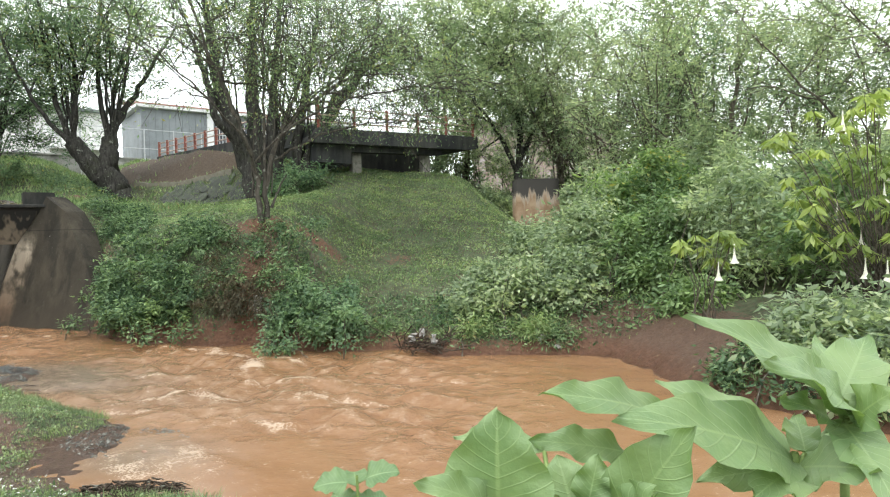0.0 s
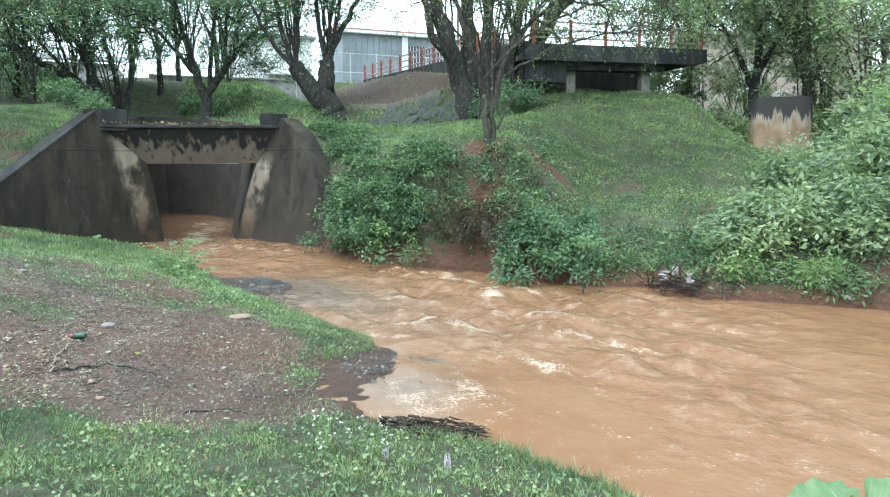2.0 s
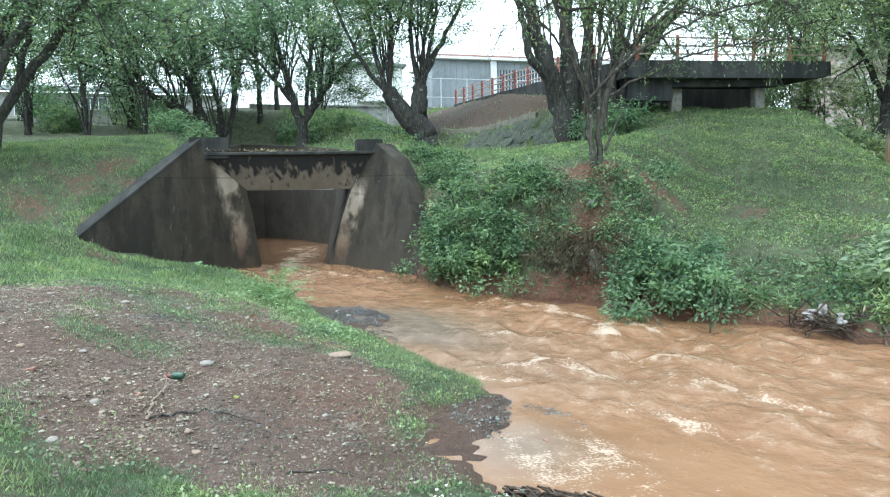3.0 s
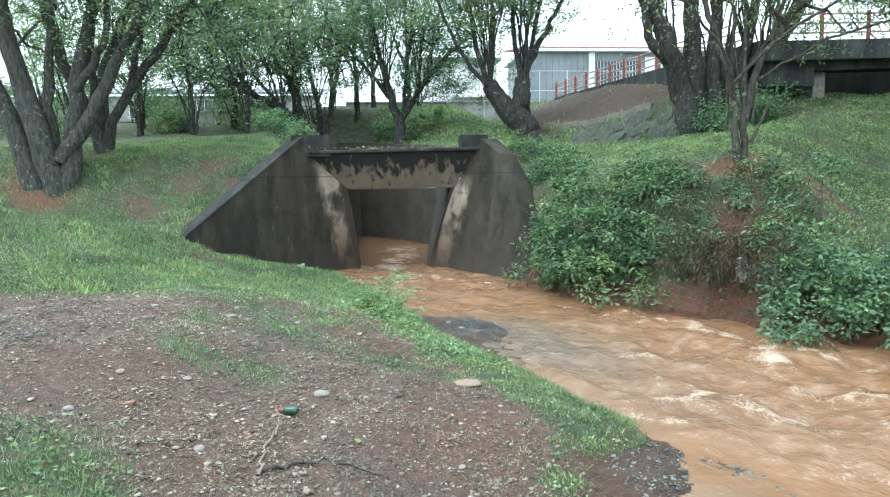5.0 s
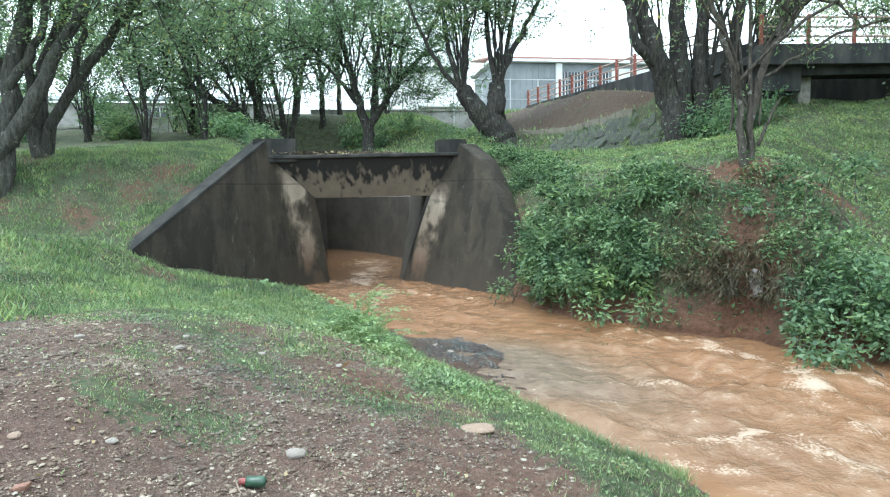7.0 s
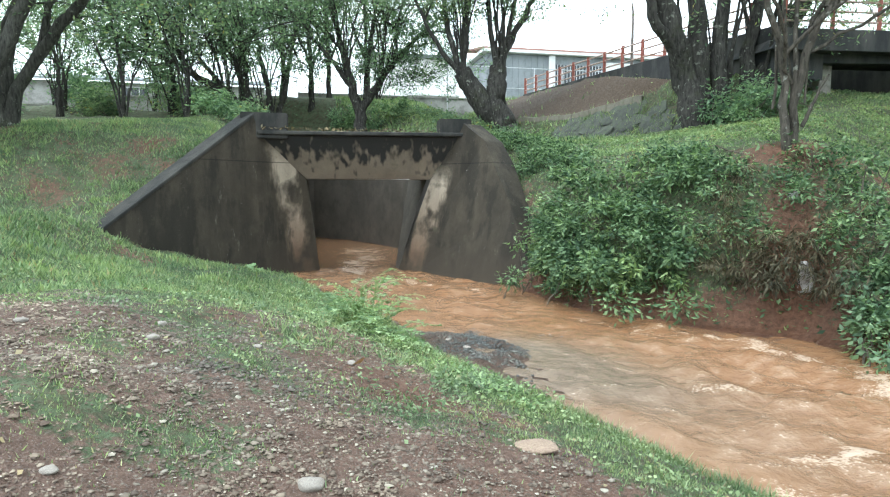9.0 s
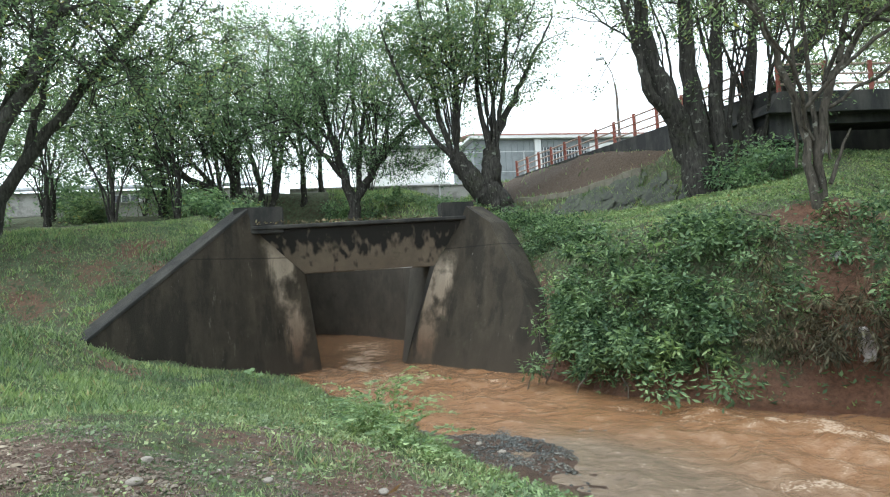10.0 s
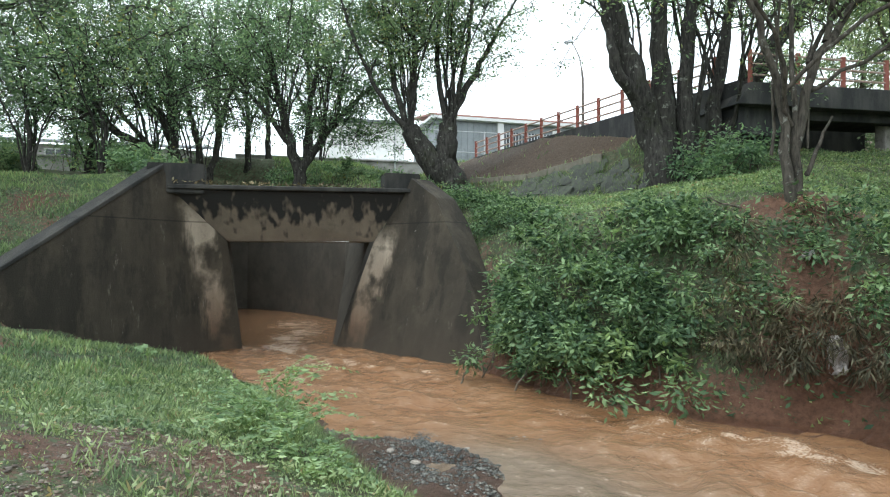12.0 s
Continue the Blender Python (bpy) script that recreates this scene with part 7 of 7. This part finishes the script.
# round-leaved plants on the near bank
for k, (x0, y0, z0, n_leaf, s0) in enumerate(((0.2, 3.85, 1.08, 7, 0.19), (-0.35, 4.1, 0.8, 5, 0.12), (0.75, 3.75, 0.95, 5, 0.13), (-13.0, 12.75, 0.66, 5, 0.13))):
    r = np.random.default_rng(760 + k)
    zg = ground_z(x0, y0)
    plant = thing("round_leaved_plant", "leafy plant with pale round wavy leaves", "plant", (x0, y0, zg), group="round-leaved plants on the bank")
    V, Fq = tube([(0, 0, -0.03), (0.01, 0, (z0 - zg) * 0.6), (0, 0, z0 - zg)], [0.012, 0.01, 0.008], 8)
    part_mesh("stalk", smooth(np_mesh("stalk", V, Fq, STEM_GREEN)), plant)
    for j_ in range(n_leaf):
        a_ = j_ * 2.4 + k
        h = (z0 - zg) * r.uniform(0.6, 1.0)
        b_ = np.array([0.05 * math.cos(a_), 0.05 * math.sin(a_), h])
        t_ = b_ + np.array([math.cos(a_), math.sin(a_), r.uniform(-0.1, 0.6)]) * s0
        big_leaf(b_, t_, s0 * 0.95, ROUND_LEAF, plant, (0.1, -0.5, 1.0), 0.08, 0.2, 1.0, 0.012, 770 + 10 * k + j_)

# angel's-trumpet shrub on the far bank
YELLOW_LEAF = leafy("yellow_green_drooping_leaves", (0.19, 0.26, 0.075), (0.31, 0.39, 0.125), (0.45, 0.52, 0.21), 0.5)
PETAL = plain("creamy_white_petal", (0.66, 0.64, 0.52), (0.76, 0.75, 0.66), 9, 0.5, 0.1)
for k, (x0, y0, n_b, lo, hi, rx) in enumerate(((7.3, 10.6, 120, 0.7, 3.3, 1.8), (4.9, 11.6, 12, 1.0, 1.7, 0.5))):
    r = np.random.default_rng(800 + k)
    zg = ground_z(x0, y0)
    shrub = thing("trumpet_shrub", "shrub with drooping yellow-green leaves and white trumpet flowers", "shrub", (x0, y0, zg), group="trumpet shrubs on the far bank")
    P, D, wood = [], [], []
    for j_ in range(n_b):
        a_, d_ = r.uniform(0, 6.28), math.sqrt(r.uniform(0, 1)) * rx
        e = np.array([d_ * math.cos(a_), d_ * math.sin(a_) * 0.7 - 0.2, r.uniform(lo, hi)])
        wood.append(tube(bend([(r.normal() * 0.1, r.normal() * 0.1, -0.1), e * [0.5, 0.5, 0.6], e], 7, 0.04, r), np.linspace(0.011, 0.005, 7), 5))
        m = 15
        ang = np.linspace(0, 6.28, m) + r.normal(size=m) * 0.3
        out_ = np.stack([np.cos(ang), np.sin(ang), r.uniform(-1.5, 0.1, m)], -1)
        P.append(e + out_ * 0.03)
        D.append(out_ * 2.2)
        if j_ % 8 == 0:
            fz = e + np.array([r.normal() * 0.12, -0.15, -0.12])
            V, Fq = tube([fz + np.array([0, 0, q]) for q in (0.05, -0.03, -0.12, -0.20, -0.25, -0.27)], [0.007, 0.010, 0.017, 0.034, 0.06, 0.078], 12)
            part_mesh("flower", smooth(np_mesh("flower", V, Fq, PETAL)), shrub, "hanging white trumpet flower")
    P, D = np.concatenate(P), np.concatenate(D)
    tagged(part_mesh("foliage", np_mesh("foliage", *leaf_cards(P, 0.22, 0.30, 1.1, r, D), YELLOW_LEAF), shrub), kind="stuff")
    tagged(part_mesh("brushwood", smooth(np_mesh("brushwood", *gather(wood), BARK_PALE)), shrub), kind="stuff")

# pinnate weeds rising from the near bank
for k, (x0, y0, tall) in enumerate(((-8.95, 10.65, 0.8), (-8.6, 10.4, 0.55), (-9.4, 10.95, 0.62), (-8.3, 10.2, 0.32), (-9.2, 10.6, 0.4))):
    r = np.random.default_rng(840 + k)
    zg = ground_z(x0, y0)
    weed = thing("pinnate_weed", "bright green weed with feathery leaves at the water's edge", "weed", (x0, y0, zg), group="tall weeds on the near bank")
    P, D, wood = [], [], []
    for j_ in range(13):
        a_, ln = r.uniform(0, 6.28), r.uniform(0.36, 0.62)
        top = np.array([math.cos(a_) * ln * 0.8, math.sin(a_) * ln * 0.8, tall * r.uniform(0.4, 1.1)])
        L = bend([(0, 0, -0.02), top * [0.4, 0.4, 0.8], top + [0, 0, 0.0], top * [1.5, 1.5, 0.9]], 20, 0.006, r)
        wood.append(tube(L, np.linspace(0.006, 0.002, 20), 4))
        d = np.gradient(L, axis=0)
        d /= np.linalg.norm(d, axis=1)[:, None]
        sd = np.cross(d, [0, 0, 1])
        for s in (-1, 1):
            P.append(L[5:])
            D.append(sd[5:] * s * 3 + d[5:] * 1.5)
    P, D = np.concatenate(P), np.concatenate(D)
    tagged(part_mesh("foliage", np_mesh("foliage", *leaf_cards(P, 0.068, 0.42, 0.1, r, D), LEAF_WEED), weed), kind="stuff")
    tagged(part_mesh("brushwood", smooth(np_mesh("brushwood", *gather(wood), STEM_GREEN)), weed), kind="stuff")


# leaf litter on the culvert's slab and on the trodden lawn
LITTER = leafy("dead_leaf_litter", (0.10, 0.075, 0.04), (0.20, 0.15, 0.09), (0.34, 0.29, 0.20), 0.1, 0.8)
r_ = np.random.default_rng(900)
u_, n_ = r_.uniform(-2.45, 2.45, 420), 0.10 - r_.uniform(0, 1, 420) ** 3 * 1.3
P = np.array([(*plan(a_, b_), 3.545) for a_, b_ in zip(u_, n_)])
tagged(new("leaf_litter", np_mesh("leaf_litter", *leaf_cards(P, 0.075, 0.6, 0.0, r_, None, 0.1), LITTER)), "dead leaves scattered along the culvert slab", "leaves", kind="stuff")
x, y = scatter(4200, -22, 5, 3, 24, 901, lambda x, y: off_culvert(x, y), 1.0)
weeds("scattered dead leaves on the grass", x, y, 0.04, 0.03, LITTER, 902)

# taller tufts nearest the path, and small white-flowered weeds
x, y = scatter(52000, -6.5, -0.2, 2.6, 5.6, 910, lambda x, y: near_side(x, y) & (fbm(x * 2.2, y * 2.2, 81) > -0.05), 0.02)
tagged(new("grass", np_mesh("grass", *blades(x, y, 0.05, 0.010, 911), GRASS)), "longer pale tufts in the near grass", "grass", kind="stuff")
r_ = np.random.default_rng(912)
WHITE_BLOOM = plain("tiny_white_blooms", (0.62, 0.62, 0.58), (0.74, 0.74, 0.70), 9, 0.6, 0.1)
for k in range(6):
    x0, y0 = -3.3 + 1.0 * r_.uniform(), 4.75 + 0.3 * r_.uniform()
    zg = ground_z(x0, y0)
    weed = thing("flowering_weed", "thin weed with tiny white flower heads in the grass", "weed", (x0, y0, zg), group="white-flowered weeds in the grass")
    wood, P, D, blooms = [], [], [], []
    for j_ in range(7):
        tip = np.array([r_.normal() * 0.09, r_.normal() * 0.09, r_.uniform(0.15, 0.32)])
        L = bend([(0, 0, -0.02), tip * [0.4, 0.4, 0.6], tip], 6, 0.006, r_)
        wood.append(tube(L, np.linspace(0.003, 0.0015, 6), 4))
        P += [L[2], L[3], L[4]]
        D += [r_.normal(size=3) for _ in range(3)]
        blooms.append(tip)
    tagged(part_mesh("foliage", np_mesh("foliage", *leaf_cards(np.array(P), 0.06, 0.35, 0.0, r_, np.array(D)), GRASS), weed), kind="stuff")
    tagged(part_mesh("brushwood", smooth(np_mesh("brushwood", *gather(wood), STEM_GREEN)), weed), kind="stuff")
    tagged(part_mesh("blooms", np_mesh("blooms", *leaf_cards(np.repeat(np.array(blooms), 5, 0), 0.014, 0.9, 0.0, r_), WHITE_BLOOM), weed, "tiny white flower heads"), kind="stuff")

# fine short turf between the coarser blades along the path
x, y = scatter(150000, -10.5, -3.6, 3.8, 10.2, 920, lambda x, y: near_side(x, y), 0.015)
tagged(new("grass", np_mesh("grass", *blades(x, y, 0.032, 0.009, 921, False), GRASS)), "fine short turf round the bare earth", "grass", kind="stuff")

# grass that hangs over the water along the near bank
r_ = np.random.default_rng(930)
xs, ys = [], []
for (ax, ay), (bx, by) in zip(NEAR_BANK[3:], NEAR_BANK[4:20]):
    if -4.3 < (ax + bx) / 2 < -2.2:
        continue
    n = int(900 * math.hypot(bx - ax, by - ay))
    t = r_.uniform(0, 1, n)
    k = 0.12 * fbm((ax + (bx - ax) * t) * 3, (ay + (by - ay) * t) * 3, 88) + r_.normal(size=n) * 0.05
    d = math.hypot(bx - ax, by - ay)
    xs.append(ax + (bx - ax) * t + k * (by - ay) / d)
    ys.append(ay + (by - ay) * t - k * (bx - ax) / d)
tagged(new("grass", np_mesh("grass", *blades(np.concatenate(xs), np.concatenate(ys), 0.10, 0.012, 931, False), GRASS)), "ragged grass hanging over the water's edge", "grass", kind="stuff")

# coarse pale tufts and small weeds on the bank before the culvert
x, y = scatter(36000, -13.0, -7.4, 8.4, 13.4, 940, lambda x, y: near_side(x, y) & (away(NEAR_BANK, x, y) < 2.6) & (fbm(x * 2.4, y * 2.4, 83) > -0.08), 0.1)
tagged(new("grass", np_mesh("grass", *blades(x, y, 0.085, 0.014, 941), GRASS)), "coarse pale tufts on the bank before the culvert", "grass", kind="stuff")
x, y = scatter(40000, -12.5, -6.4, 7.8, 13.2, 942, lambda x, y: near_side(x, y) & (away(NEAR_BANK, x, y) < 2.4) & (fbm(x * 2.0, y * 2.0, 85) > -0.12), 0.12)
weeds("low leafy weeds on the bank before the culvert", x, y, 0.06, 0.07, GRASS, 943, 0.34)
x, y = scatter(7000, -10.5, -6.0, 8.2, 11.6, 944, lambda x, y: near_side(x, y) & (away(NEAR_BANK, x, y) < 0.9), 0.3)
weeds("fresh leafy weeds along the edge of the near bank", x, y, 0.055, 0.12, LEAF_WEED, 945, 0.42)
